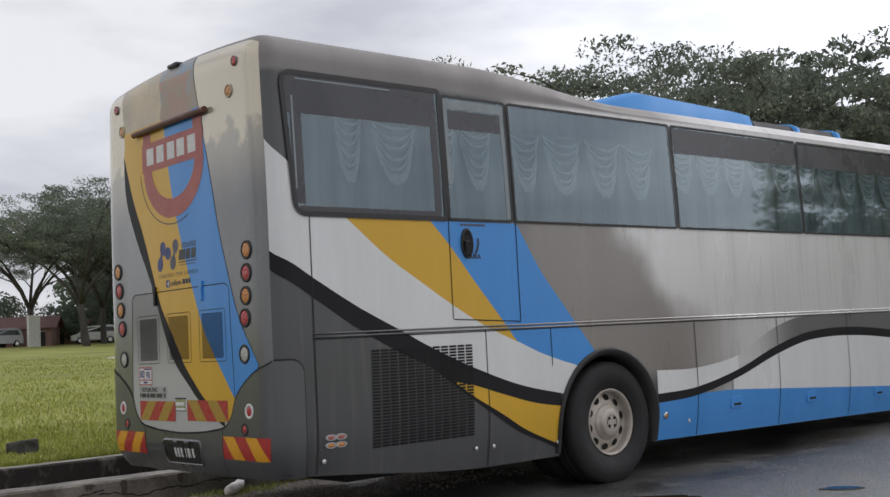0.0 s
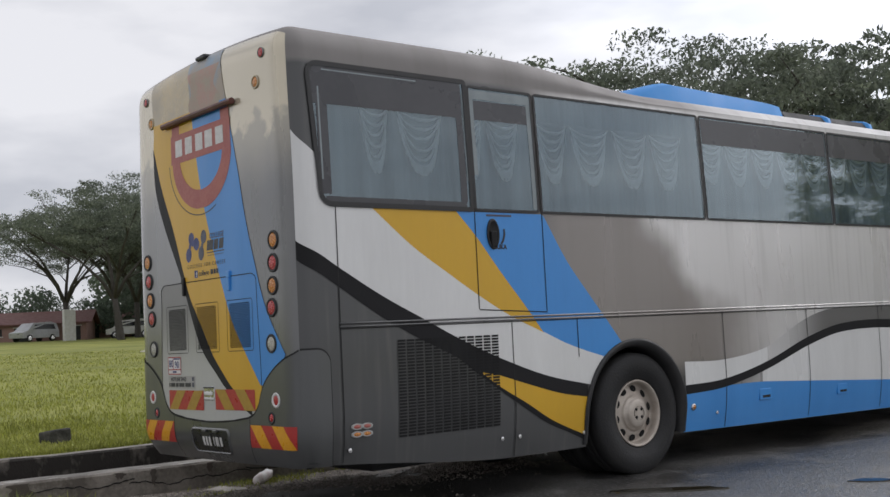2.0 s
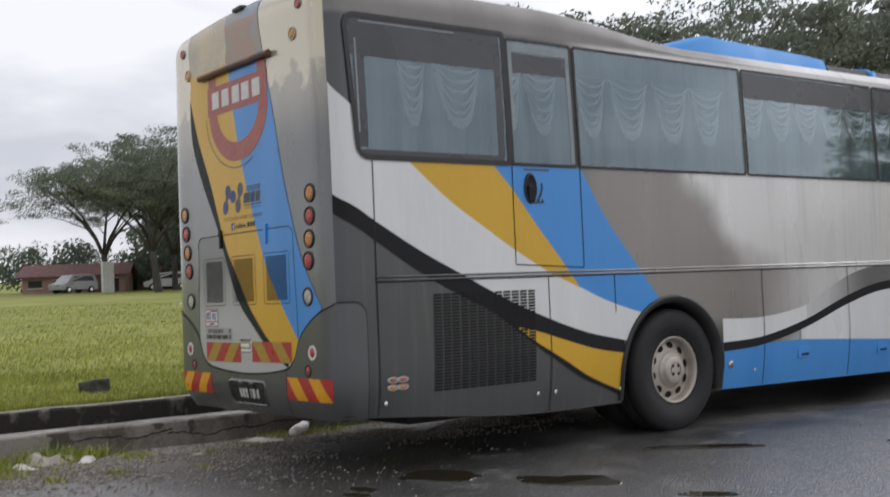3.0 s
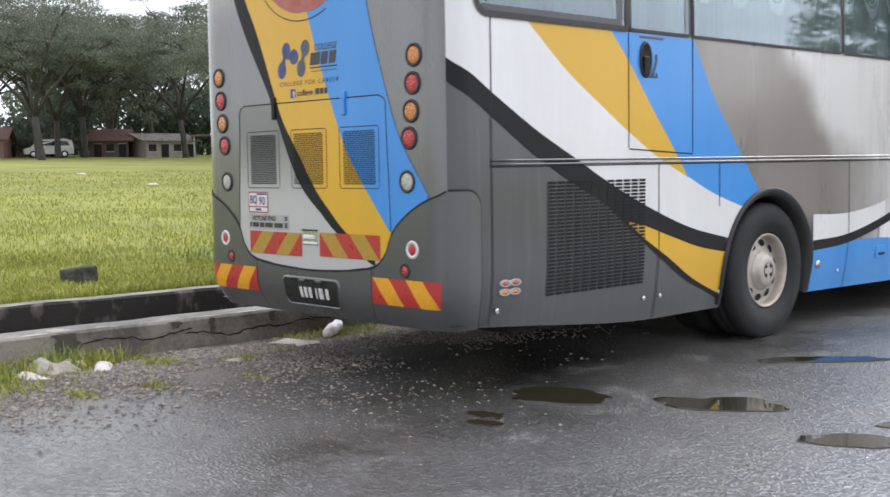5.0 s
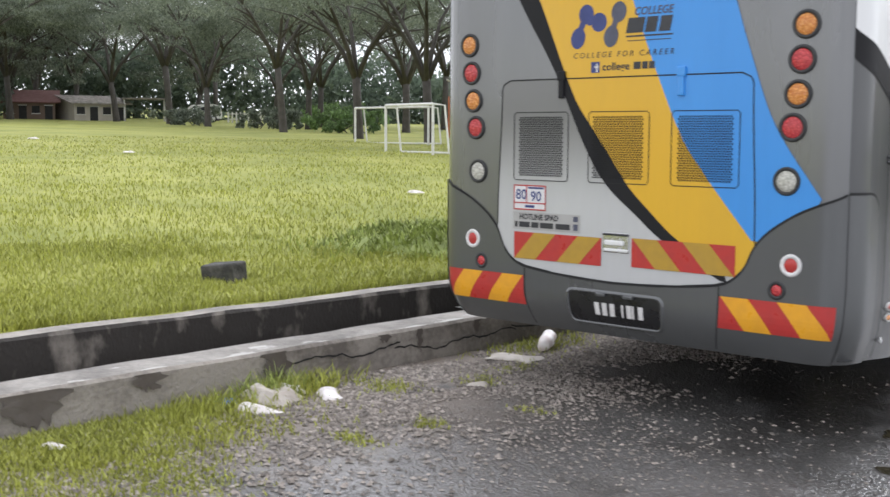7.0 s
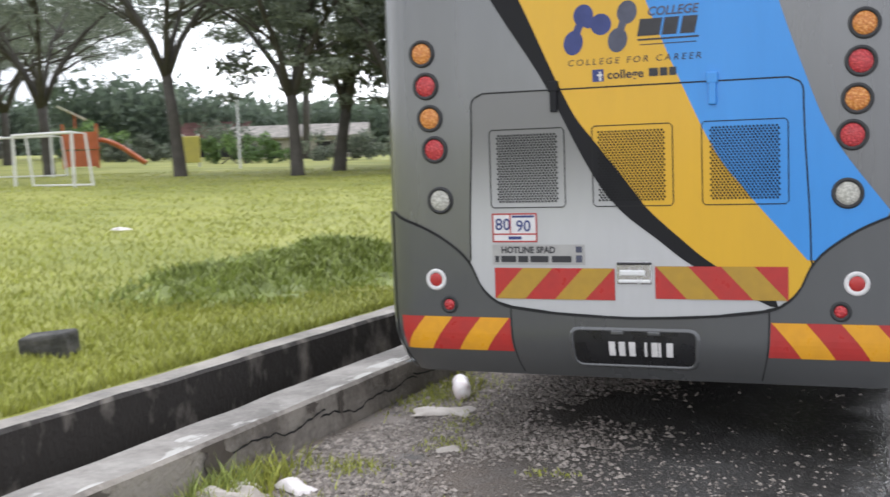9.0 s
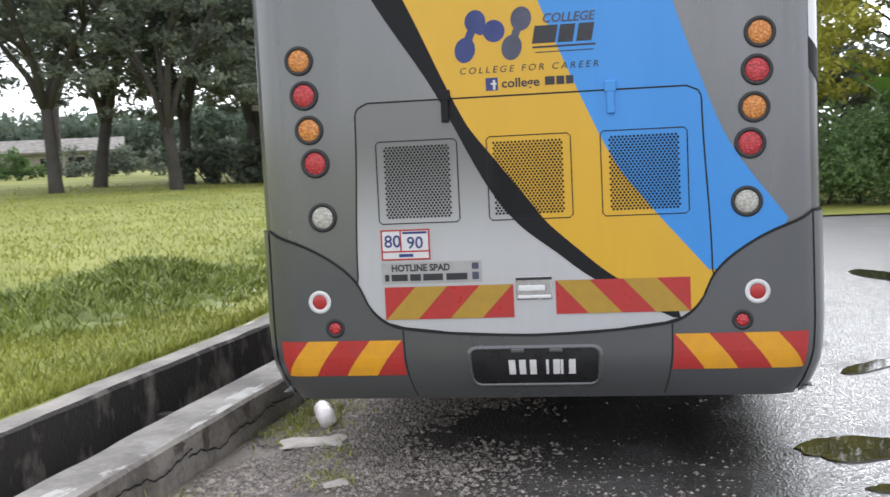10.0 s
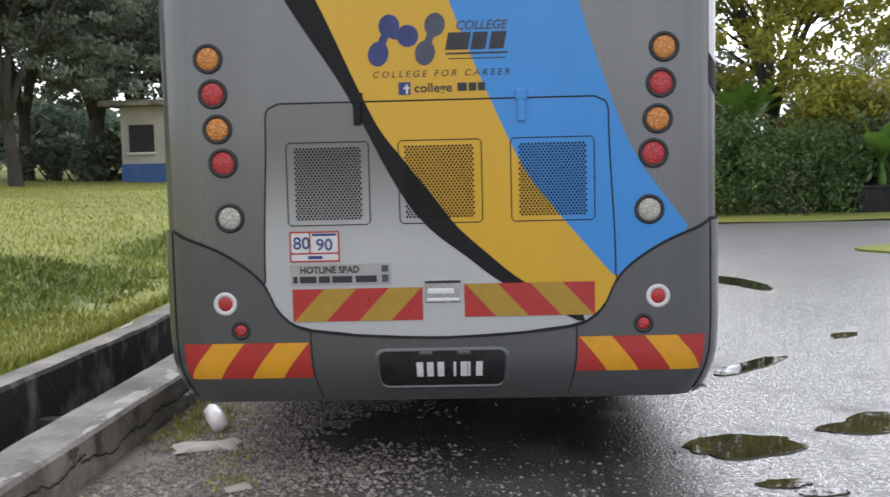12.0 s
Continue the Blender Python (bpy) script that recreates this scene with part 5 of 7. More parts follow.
hazard(-1.175, -0.592, 0.525, 0.685, 0.95, (M_REF_R, M_REF_Y), 0.016, bus)
hazard(0.612, 1.19, 0.535, 0.69, -0.95, (M_REF_R, M_REF_Y), 0.016, bus)

# hatch grilles, handle, straps, stickers
for xc in (-0.484, 0.014, 0.508):
    fr = [(-0.183, -0.17), (-0.17, -0.183), (0.17, -0.183), (0.183, -0.17), (0.183, 0.17), (0.17, 0.183), (-0.17, 0.183), (-0.183, 0.17), (-0.183, -0.17)]
    zc = 1.393
    gr = part("vent_grille", line_on(on_rear, [(xc + u, zc + v) for u, v in fr], 0.0045, 0.0115), M_GAP, hatch, "perforated vent panel")
    dots = []
    for r in range(27):
        for c in range(19):
            x = xc - 0.152 + 0.304 * (c + (0.5 if r % 2 else 0.0)) / 19
            z = zc - 0.155 + 0.31 * r / 26
            if abs(x - xc) > 0.152:
                continue
            dots.append(([on_rear(x + 0.0058 * math.cos(a), z + 0.0058 * math.sin(a), 0.0105) for a in steps(0, math.pi * 5 / 3, 5)], [(0, 1, 2, 3, 4, 5)]))
    part("perforation", join(*dots), M_HOLE, gr, "rows of round holes")
for x, mt in ((-0.345, M_BLACK), (0.375, M_BLUE)):
    st = part("strap_latch", box(on_rear(x, 1.765, 0.016), (0.05, 0.022, 0.05), 0.006), mt, bus, "rubber strap latch painted over")
    part("strap", box(on_rear(x, 1.70, 0.016), (0.034, 0.02, 0.105), 0.006), mt, st)
hd = part("hatch_handle", box(on_rear(0.013, 0.905, 0.004), (0.160, 0.012, 0.104), 0.005), M_CHROME, bus, "grey chromed recessed hatch handle")
part("slot", box(on_rear(0.013, 0.893, 0.0085), (0.138, 0.006, 0.062), 0.002), M_STICK_G, hd)
part("lever", box(on_rear(0.004, 0.905, 0.016), (0.118, 0.016, 0.026), 0.006, 3), M_WHITE, hd)
part("hinge", box(on_rear(0.013, 0.948, 0.014), (0.158, 0.018, 0.012), 0.004), M_SEAL, hd)
part("lip", box(on_rear(0.013, 0.867, 0.013), (0.145, 0.012, 0.016), 0.005), M_WHITE, hd)
st = part("speed_sticker", rear_area(1.048, 1.182, -0.665, -0.443, 0.0105, 3, 4), M_STICK, bus, "white speed limit sticker with red border")
part("border", join(*[line_on(on_rear, p, 0.007, 0.0125) for p in ([(-0.662, 1.05), (-0.662, 1.18)], [(-0.446, 1.05), (-0.446, 1.18)], [(-0.665, 1.18), (-0.443, 1.18)], [(-0.665, 1.05), (-0.443, 1.05)], [(-0.665, 1.085), (-0.443, 1.085)], [(-0.575, 1.085), (-0.575, 1.18)])]), M_REF_R, st)
lettering("80", 0.078, Matrix.Translation(on_rear(-0.612, 1.105, 0.013)) @ REARM, M_NAVY, st, "navy number 80", 0.001, rear=0.0125)
lettering("90", 0.075, Matrix.Translation(on_rear(-0.51, 1.098, 0.013)) @ REARM, M_NAVY, st, "navy number 90", 0.001, rear=0.0125)
part("print_bar", join(rear_area(1.163, 1.173, -0.565, -0.455, 0.013, 1, 2), rear_area(1.06, 1.074, -0.585, -0.52, 0.013, 1, 2)), M_NAVY, st)
st = part("hotline_sticker", rear_area(0.94, 1.035, -0.668, -0.215, 0.0105, 3, 6), M_STICK_G, bus, "grey printed hotline sticker")
lettering("HOTLINE SPAD", 0.042, Matrix.Translation(on_rear(-0.49, 0.996, 0.013)) @ REARM, M_INK, st, "black words hotline SPAD", 0.0015, width=0.265, rear=0.0125)
for x, w in ((-0.655, 0.02), (-0.625, 0.075), (-0.54, 0.05), (-0.48, 0.09), (-0.375, 0.095)):
    part("print_bar", rear_area(0.952, 0.982, x, x + w, 0.013, 1, 2), M_INK, st)
part("print_bar", join(rear_area(0.998, 1.026, -0.258, -0.228, 0.013, 1, 1), rear_area(0.952, 0.985, -0.258, -0.228, 0.013, 1, 1)), M_SLATE, st)

# college emblem: linked drops, and bars for its name; the slogan is lettered
def drop(x, z, rx, rz, ang):
    pts = []
    for a in steps(0, 2 * math.pi * 23 / 24, 23):
        u, v = rx * math.cos(a), rz * math.sin(a)
        pts.append(on_rear(x + u * math.cos(ang) - v * math.sin(ang), z + u * math.sin(ang) + v * math.cos(ang), 0.0105))
    return pts, [tuple(range(24))]


em = part("emblem", join(drop(-0.195, 2.075, 0.046, 0.05, -0.2), drop(-0.245, 1.955, 0.045, 0.055, -0.25), drop(-0.115, 2.03, 0.048, 0.048, 0), line_on(on_rear, [(-0.2, 2.06), (-0.222, 2.015), (-0.24, 1.97)], 0.036, 0.0107),
                         line_on(on_rear, [(-0.2, 2.045), (-0.175, 2.03), (-0.12, 2.045)], 0.03, 0.0107)), M_NAVY, bus, "navy emblem of linked drops")
part("emblem_half", join(drop(0.005, 2.075, 0.045, 0.052, -0.25), drop(-0.04, 1.955, 0.044, 0.055, -0.25), line_on(on_rear, [(0.0, 2.06), (-0.02, 2.015), (-0.035, 1.975)], 0.034, 0.0107)), M_SLATE, em, "slate emblem half")
lettering("COLLEGE", 0.055, Matrix.Translation(on_rear(0.205, 2.052, 0.0115)) @ REARM, M_SLATE, em, "small slate word college", 0.001, 0.25, width=0.225, rear=0.0115)
for x, w in ((0.055, 0.1), (0.165, 0.065), (0.245, 0.065)):
    part("name_bar", rear_area(1.965, 2.04, lambda z, x=x: x + 0.2 * (z - 2.0), lambda z, x=x, w=w: x + w + 0.2 * (z - 2.0), 0.0105, 2, 1), M_INK, em)
part("name_bar", rear_area(1.945, 1.953, 0.05, 0.32, 0.0105, 1, 4), M_INK, em)
part("name_bar", rear_area(1.925, 1.929, 0.06, 0.31, 0.0105, 1, 4), M_INK, em)
lettering("COLLEGE FOR CAREER", 0.040, Matrix.Translation(on_rear(0.027, 1.852, 0.0115)) @ REARM, M_INK, em, "slogan college for career", 0.0, 0.2, width=0.60, rear=0.0115, space=1.45)
ic = part("page_icon", rear_area(1.775, 1.83, -0.16, -0.107, 0.0105, 1, 1), M_NAVY, em, "small blue square icon")
part("icon_bar", join(rear_area(1.778, 1.82, -0.128, -0.118, 0.0122, 1, 1), rear_area(1.80, 1.808, -0.138, -0.112, 0.0122, 1, 1)), M_REF_W, ic)
lettering("college", 0.055, Matrix.Translation(on_rear(-0.008, 1.785, 0.0115)) @ REARM, M_INK, em, "dark word college", 0.001, width=0.165, rear=0.0115)
for x, w in ((0.098, 0.042), (0.147, 0.034), (0.188, 0.032)):
    part("name_bar", rear_area(1.786, 1.822, x, x + w, 0.0105, 1, 1), M_INK, em)

# shield sign under the top rail
def oval(z, a, b, zc=2.715):
    return a * math.sqrt(max(0.0, 1 - ((zc - z) / b) ** 2)) if z < zc else a


sh = part("shield_sign", join(rear_area(2.685, 2.91, -0.50, 0.475, 0.0115, 6, 10),
                              *[rear_area(2.295, 2.69, (lambda z, s=s: s * oval(z, 0.48, 0.425)), (lambda z, s=s: s * oval(z, 0.345, 0.28)), 0.011, 40, 3) for s in (-1, 1)],
                              *[rear_area(2.91, 2.985, a, b, 0.011, 3, 2) for a, b in ((-0.48, -0.35), (0.335, 0.465))]), M_SHIELD, bus, "faded red shield sign")
part("outline", line_on(on_rear, [(0.52 * math.cos(radians(d)) - 0.015, 2.70 + 0.455 * math.sin(radians(d))) for d in range(183, 300, 6)], 0.008, 0.0105), M_INK, sh, "thin dark outline")
for x in (-0.42, -0.25, -0.075, 0.08, 0.25):
    part("sign_bar", rear_area(2.735, 2.865, x, x + 0.12, 0.014, 2, 2), M_REF_W, sh)
rail = part("top_rail", tube([on_rear(x, 3.005, 0.05) for x in steps(-0.60, 0.56, 8)], 0.024, 8), material("rusty_red_rail", (0.16, 0.06, 0.05), 0.5, col2=(0.06, 0.04, 0.035), scale=6, fine=40), bus, "rusty dark red rail")
for x in (-0.57, 0.53):
    part("bracket", box(on_rear(x, 3.005, 0.02), (0.03, 0.06, 0.03), 0.005), M_SEAL, rail)
part("camera_stub", join(box(on_rear(0.02, 3.42, 0.01), (0.16, 0.07, 0.03), 0.01), box(on_rear(0.06, 3.40, 0.03), (0.07, 0.05, 0.035), 0.01)), M_INK, bus, "broken black roof camera stub")


# round lamps
def round_lamp(x, z, r, lens, name, label, ringmat=None, rr=1.35):
    p = on_rear(x, z, 0.0)
    e = 0.01
    n = (on_rear(x + e, z) - p).cross(on_rear(x, z + e) - p).normalized()
    if n.y > 0:
        n = -n
    m = Matrix.Translation(p) @ n.to_track_quat("Z", "Y").to_matrix().to_4x4()
    lamp = part(name, lathe([(r * rr, 0.0), (r * rr, 0.008), (r * rr * 0.93, 0.012), (r * 1.02, 0.011), (r, 0.007)], m, 32), ringmat or M_SEAL, bus, label, True)
    part("lens", lathe([(r * 1.01, 0.0065), (r * 0.9, 0.010), (r * 0.5, 0.0125), (0.0005, 0.013)], m, 32), lens, lamp, "", True)
    return lamp


for s in (-1, 1):
    for x, z, mt, lab in ((1.0, 1.955, M_LENS_O, "round amber lamp in a black ring"), (0.985, 1.80, M_LENS_R, "round red lamp in a black ring"), (0.97, 1.645, M_LENS_O, "round amber lamp in a black ring"),
                          (0.95, 1.495, M_LENS_R, "round red lamp in a black ring"), (0.93, 1.25, M_LENS_W, "round clear lamp in a black ring")):
        round_lamp(s * x, z, 0.049, mt, "tail_lamp", lab)
    round_lamp(s * 0.965, 0.865, 0.033, M_REF_R, "round_reflector", "round red reflector on a white disc", M_REF_W, 1.6)
    round_lamp(s * 0.9, 0.744, 0.027, M_LENS_R, "small_lamp", "small sunken red lamp in a dark ring", M_SEAL, 1.65)
    round_lamp(s * 0.96, 3.26, 0.032, M_LENS_R, "clearance_lamp", "small red clearance lamp", M_GREY, 1.15)
    round_lamp(s * 0.865, 3.08, 0.035, M_LENS_O, "clearance_lamp", "small amber clearance lamp", M_PEEL, 1.4)


# ---------------------------------------------------------------- puddles, drain details, litter
def puddle(x, y, rx, ry, ang, seed, mat=M_WATER, label="shallow muddy rain puddle on the asphalt", z=0.0085):
    n = 40
    rim = []
    for i in range(n):
        a = 2 * math.pi * i / n
        k = 1 + 0.38 * noise.noise((math.cos(a) * 1.6 + seed * 3.1, math.sin(a) * 1.6, seed)) + 0.14 * noise.noise((math.cos(a) * 5, math.sin(a) * 5, seed + 9))
        u, v = rx * k * math.cos(a), ry * k * math.sin(a)
        rim.append(Vector((x + u * math.cos(ang) - v * math.sin(ang), y + u * math.sin(ang) + v * math.cos(ang), z)))
    ring2 = [Vector((x, y, 0)) + (p - Vector((x, y, 0))) * 1.03 for p in rim]
    for p in ring2:
        p.z = z - 0.012
    vs = rim + ring2
    fs = [tuple(range(n))] + [(i, n + i, n + (i + 1) % n, (i + 1) % n) for i in range(n)]
    return tagged(part("puddle", (vs, fs), mat), label, "puddle", "puddles on the road")


for args in ((1.47, 0.66, 0.30, 0.20, 0.3, 1), (2.30, 1.10, 0.36, 0.17, 0.5, 2), (3.2, 0.80, 0.24, 0.13, 0.6, 3), (1.52, 0.02, 0.12, 0.07, 0.2, 4), (3.28, 1.28, 0.16, 0.07, 0.6, 5),
             (2.0, 2.75, 0.42, 0.10, 0.8, 6), (3.0, 3.9, 0.15, 0.07, 0.7, 7), (2.95, 7.4, 0.20, 0.62, 0.25, 8), (1.66, -0.12, 0.12, 0.05, 0.2, 10)):
    puddle(*args)
crack = []
for seg_y0, seg_y1, zc in ((-0.9, 0.15, 0.13), (0.1, 1.25, 0.10), (1.2, 3.2, 0.12)):
    pts = [(y, zc + 0.05 * noise.noise((y * 3, 0, zc)) + 0.02 * noise.noise((y * 14, 0, 2))) for y in steps(seg_y0, seg_y1, 40)]
    crack.append(sheet([[Vector((-1.652 + kerb_off(y), y, z - 0.003 - 0.004 * random.random())), Vector((-1.652 + kerb_off(y), y, z + 0.003 + 0.004 * random.random()))] for y, z in pts]))
part("crack", join(*crack), M_GAP, kerb, "jagged dark crack in the kerb face")
M_STAIN = material("dark_wet_stain", (0.085, 0.07, 0.058), 0.8, col2=(0.13, 0.115, 0.10), scale=8, fine=50)
for k, (y, w, h) in enumerate(((-0.80, 0.19, 0.20), (-1.62, 0.16, 0.10), (-2.25, 0.30, 0.19), (0.32, 0.05, 0.15), (0.85, 0.06, 0.1), (-2.75, 0.30, 0.16), (0.02, 0.10, 0.06))):
    rows = [[Vector((-1.6505 + kerb_off(y + u * w), y + u * w * (1 - 0.55 * v ** 2) * (1 + 0.9 * noise.noise((u * 3, v * 4.3, k))), 0.216 - v * h * (0.85 + 0.4 * noise.noise((u * 5, k, 3))))) for u in steps(-0.5, 0.5, 14)] for v in steps(0, 1, 12)]
    part("stain", sheet(rows), M_STAIN, kerb, "dark damp stain")
tagged(part("drain_strut", box((-2.1, 1.05, 0.08), (0.62, 0.09, 0.07), 0.01), M_CONC_D), "dark concrete strut across the drain", "strut", kind="structure")
blk = box((0, 0, 0), (0.31, 0.18, 0.15), 0.022, 3)
blk = ([v + Vector((0.012 * noise.noise(v * 9), 0.012 * noise.noise(v * 9 + Vector((5, 0, 0))), 0.012 * noise.noise(v * 9 + Vector((0, 5, 0))))) for v in blk[0]], blk[1])
tagged(part("stone_block", moved(blk, pose(-3.47, 0.12, lawn_z(-3.47, 0.12) + 0.06, 3, -5, 12)), material("dark_mossy_block", (0.085, 0.08, 0.07), 0.9, col2=(0.03, 0.03, 0.026), scale=9, fine=40, amount=1.0, bump=0.6, bscale=30)), "dark weathered concrete block lying on the lawn", "block")


def crumpled(w, d, h, seed, n=12):
    vs, fs = grid_sheet(steps(-w / 2, w / 2, n), steps(-d / 2, d / 2, n), lambda x, y: h * (0.5 + 0.5 * noise.noise((x * 9 + seed, y * 9, seed))) * (1 - (2 * x / w) ** 4) * (1 - (2 * y / d) ** 4))
    return [(x * (1 + 0.55 * noise.noise((y * 11, seed, 0))), y * (1 + 0.55 * noise.noise((x * 11, seed, 3))), z) for x, y, z in vs], fs


def bottle():
    vf = lathe([(0.001, -0.15), (0.035, -0.15), (0.05, -0.13), (0.053, -0.02), (0.048, 0.04), (0.05, 0.08), (0.03, 0.12), (0.02, 0.15), (0.001, 0.155)], seg=18)
    return [Vector(v) * 1.0 + Vector((0.012 * noise.noise(Vector(v) * 16), 0.012 * noise.noise(Vector(v) * 16 + Vector((3, 0, 0))), 0)) for v in vf[0]], vf[1]


tagged(part("plastic_bottle", moved(bottle(), pose(-1.33, 1.21, 0.068, 78, 0, 205) @ Matrix.Diagonal((0.95, 0.95, 0.85, 1))), material("white_plastic_bottle", (0.82, 0.79, 0.77), 0.4, col2=(0.62, 0.50, 0.47), scale=16, fine=50, amount=0.8), smooth=True), "crushed dirty white plastic bottle on the verge", "bottle")
tagged(part("paper_scrap", moved(crumpled(0.34, 0.2, 0.03, 3), pose(-1.28, 0.79, 0.012, 0, 0, 15)), M_PAPER), "wet crumpled paper scrap on the asphalt", "litter")
for x, y, w, d, h, rz, mt, lab, s in ((-1.56, -1.02, 0.34, 0.24, 0.13, 20, M_PAPER, "heap of torn brown wrapping by the kerb", 7), (-1.62, -0.84, 0.22, 0.12, 0.10, 50, M_LITTER, "torn white plastic sheet by the kerb", 11),
                                      (-1.42, -1.22, 0.26, 0.12, 0.05, 5, M_LITTER, "torn white plastic scrap", 13), (-1.38, -0.72, 0.24, 0.11, 0.05, -30, M_LITTER, "crumpled white foam scrap", 17),
                                      (-1.52, -2.3, 0.16, 0.07, 0.04, 10, M_LITTER, "small white scrap in the grass", 19), (-1.62, -1.25, 0.14, 0.1, 0.06, 0, M_WALLBLUE, "small blue plastic wrapper", 23),
                                      (-0.95, 0.05, 0.13, 0.08, 0.03, 30, M_PAPER, "small paper scrap", 29), (0.2, -2.6, 0.3, 0.1, 0.03, 10, M_PAPER, "flattened paper strip", 31)):
    tagged(part("litter", moved(crumpled(w, d, h, s), pose(x, y, 0.008, 0, 0, rz)), mt), lab, "litter", "litter by the kerb")
for x, y in ((-24.0, 12.2), (-36.5, 16.0), (-9.05, 7.9)):
    tagged(part("litter", moved(crumpled(0.24 - 0.006 * x, 0.12 - 0.003 * x, 0.08, x), pose(x, y, lawn_z(x, y) + 0.03)), M_LITTER), "white plastic scrap lying on the lawn", "litter", "litter on the lawn")

# ---------------------------------------------------------------- gravel and grass
rng = np.random.default_rng(4)


def stones(n, area, size, name, label):
    vs, fs = [], []
    base = [(1, 0, 0), (-1, 0, 0), (0, 1, 0), (0, -1, 0), (0, 0, 1), (0, 0, -0.3)]
    fac = [(0, 2, 4), (2, 1, 4), (1, 3, 4), (3, 0, 4), (2, 0, 5), (1, 2, 5), (3, 1, 5), (0, 3, 5)]
    for _ in range(n):
        x, y = area()
        s = size * (0.4 + rng.random() ** 3 * 1.6)
        a = rng.random() * 6.28
        k = len(vs)
        for bx, by, bz in base:
            j = 0.7 + 0.6 * rng.random()
            u, v = bx * s * j, by * s * 0.75 * j
            vs.append((x + u * math.cos(a) - v * math.sin(a), y + u * math.sin(a) + v * math.cos(a), 0.004 + bz * s * 0.6 * j))
        fs += [(p + k, q + k, r + k) for p, q, r in fac]
    return tagged(part(name, (vs, fs), M_STONE), label, "gravel", kind="stuff")


def verge_spot():
    while True:
        y = -4 + 8 * rng.random()
        x = -1.66 + kerb_off(y) + rng.gamma(1.9, 0.42)
        thin = smooth01((x + 0.55) / 0.9)
        if x < 1.2 and rng.random() < (0.45 + 1.3 * noise.noise((x * 1.5, y * 1.5, 7)) + 0.5 * noise.noise((x * 6, y * 6, 2))) * (1 - 0.93 * thin):
            return x, y


stones(56000, verge_spot, 0.011, "gravel", "loose grey gravel on the worn verge")
stones(2600, lambda: (0.25 + 0.45 * rng.normal(), -0.45 + 0.5 * rng.normal()), 0.007, "gravel", "loose pale gravel behind the coach")
stones(1500, lambda: (-1.2 + 4 * rng.random(), -3.5 + 4.5 * rng.random()), 0.005, "grit", "loose pale grit on the asphalt")


def blades(spots, hmin, hmax, wid, mat, name, label, bend=0.5, ground=lawn_z):
    """Grass: one bent blade of three points at each spot."""
    vs, fs = [], []
    for x, y, k in spots:
        z = ground(x, y) - 0.004
        h = (hmin + (hmax - hmin) * rng.random()) * min(k, 1.5)
        a, b = rng.random() * 6.28, rng.random() * 6.28
        w = wid * max(1.0, k) * 0.5
        dx, dy = math.cos(a) * w, math.sin(a) * w
        lx, ly = math.cos(b) * h * bend * rng.random(), math.sin(b) * h * bend * rng.random()
        n = len(vs)
        vs += [(x - dx, y - dy, z), (x + dx, y + dy, z), (x + dx * 0.7 + lx * 0.4, y + dy * 0.7 + ly * 0.4, z + h * 0.6), (x - dx * 0.7 + lx * 0.4, y - dy * 0.7 + ly * 0.4, z + h * 0.6), (x + lx, y + ly, z + h)]
        fs += [(n, n + 1, n + 2, n + 3), (n + 3, n + 2, n + 4)]
    return tagged(part(name, (vs, fs), mat), label, "grass", kind="stuff")


def lawn_spots(n, span=14.0):
    """Thick near the drain, thinning out evenly over the field."""
    out = []
    while len(out) < n:
        r, a = 3.5 * (span ** rng.random()), radians(-105 + 100 * rng.random())
        x, y = 1.5 + r * math.sin(a), -5.0 + r * math.cos(a)
        if x > -2.65 + bank_off(y):
            continue
        c = noise.noise((x * 0.8, y * 0.8, 2))
        if rng.random() < 0.7 + 0.5 * c:
            out.append((x, y, 0.75 + 0.06 * r + 0.5 * max(0, c)))
    return out


blades(lawn_spots(60000, 2.6), 0.02, 0.055, 0.007, M_BLADE, "lawn_grass", "short yellow-green lawn grass", 0.9)
blades(lawn_spots(130000), 0.018, 0.05, 0.009, M_BLADE, "lawn_grass", "short yellow-green lawn grass", 0.9)
blades([(-2.66 - 0.10 * rng.random() ** 2 + bank_off(y), y, 1.0) for y in (-5 + 20 * rng.random(5000))], 0.03, 0.11, 0.010, M_BLADE, "edge_grass", "grass hanging over the drain edge", 0.9)


def heap_z(x, y):
    return lawn_z(x, y) + 0.25 * math.exp(-((x + 3.75) / 0.75) ** 2 - ((y - 4.3) / 1.1) ** 2) + 0.19 * math.exp(-((x + 4.0) / 0.5) ** 2 - ((y - 2.7) / 0.6) ** 2) + 0.20 * math.exp(-((x + 3.3) / 0.5) ** 2 - ((y - 8.4) / 0.9) ** 2) + 0.10 * noise.noise((x * 2.6, y * 2.6, 1)) + 0.05 * noise.noise((x * 7, y * 7, 4))


heap = tagged(part("grass_mound", grid_sheet(steps(-5.8, -2.75, 24), steps(1.8, 10.4, 60), lambda x, y: heap_z(x, y) - 0.07), M_WEED, smooth=True), "weedy mound of cut green grass on the lawn", "mound")
spots = []
for cx, cy, sx, sy, n in ((-3.75, 4.3, 0.7, 1.0, 11000), (-3.3, 8.4, 0.5, 0.8, 4000), (-4.0, 2.7, 0.45, 0.55, 2600)):
    for _ in range(n):
        x, y = cx + sx * rng.normal() * 0.8, cy + sy * rng.normal() * 0.8
        if -5.8 < x < -2.72:
            spots.append((x, y, 0.6 + 0.7 * rng.random()))
blades(spots, 0.03, 0.095, 0.016, M_WEED, "heap_grass", "tangled long weeds on the heap", 1.3, heap_z)


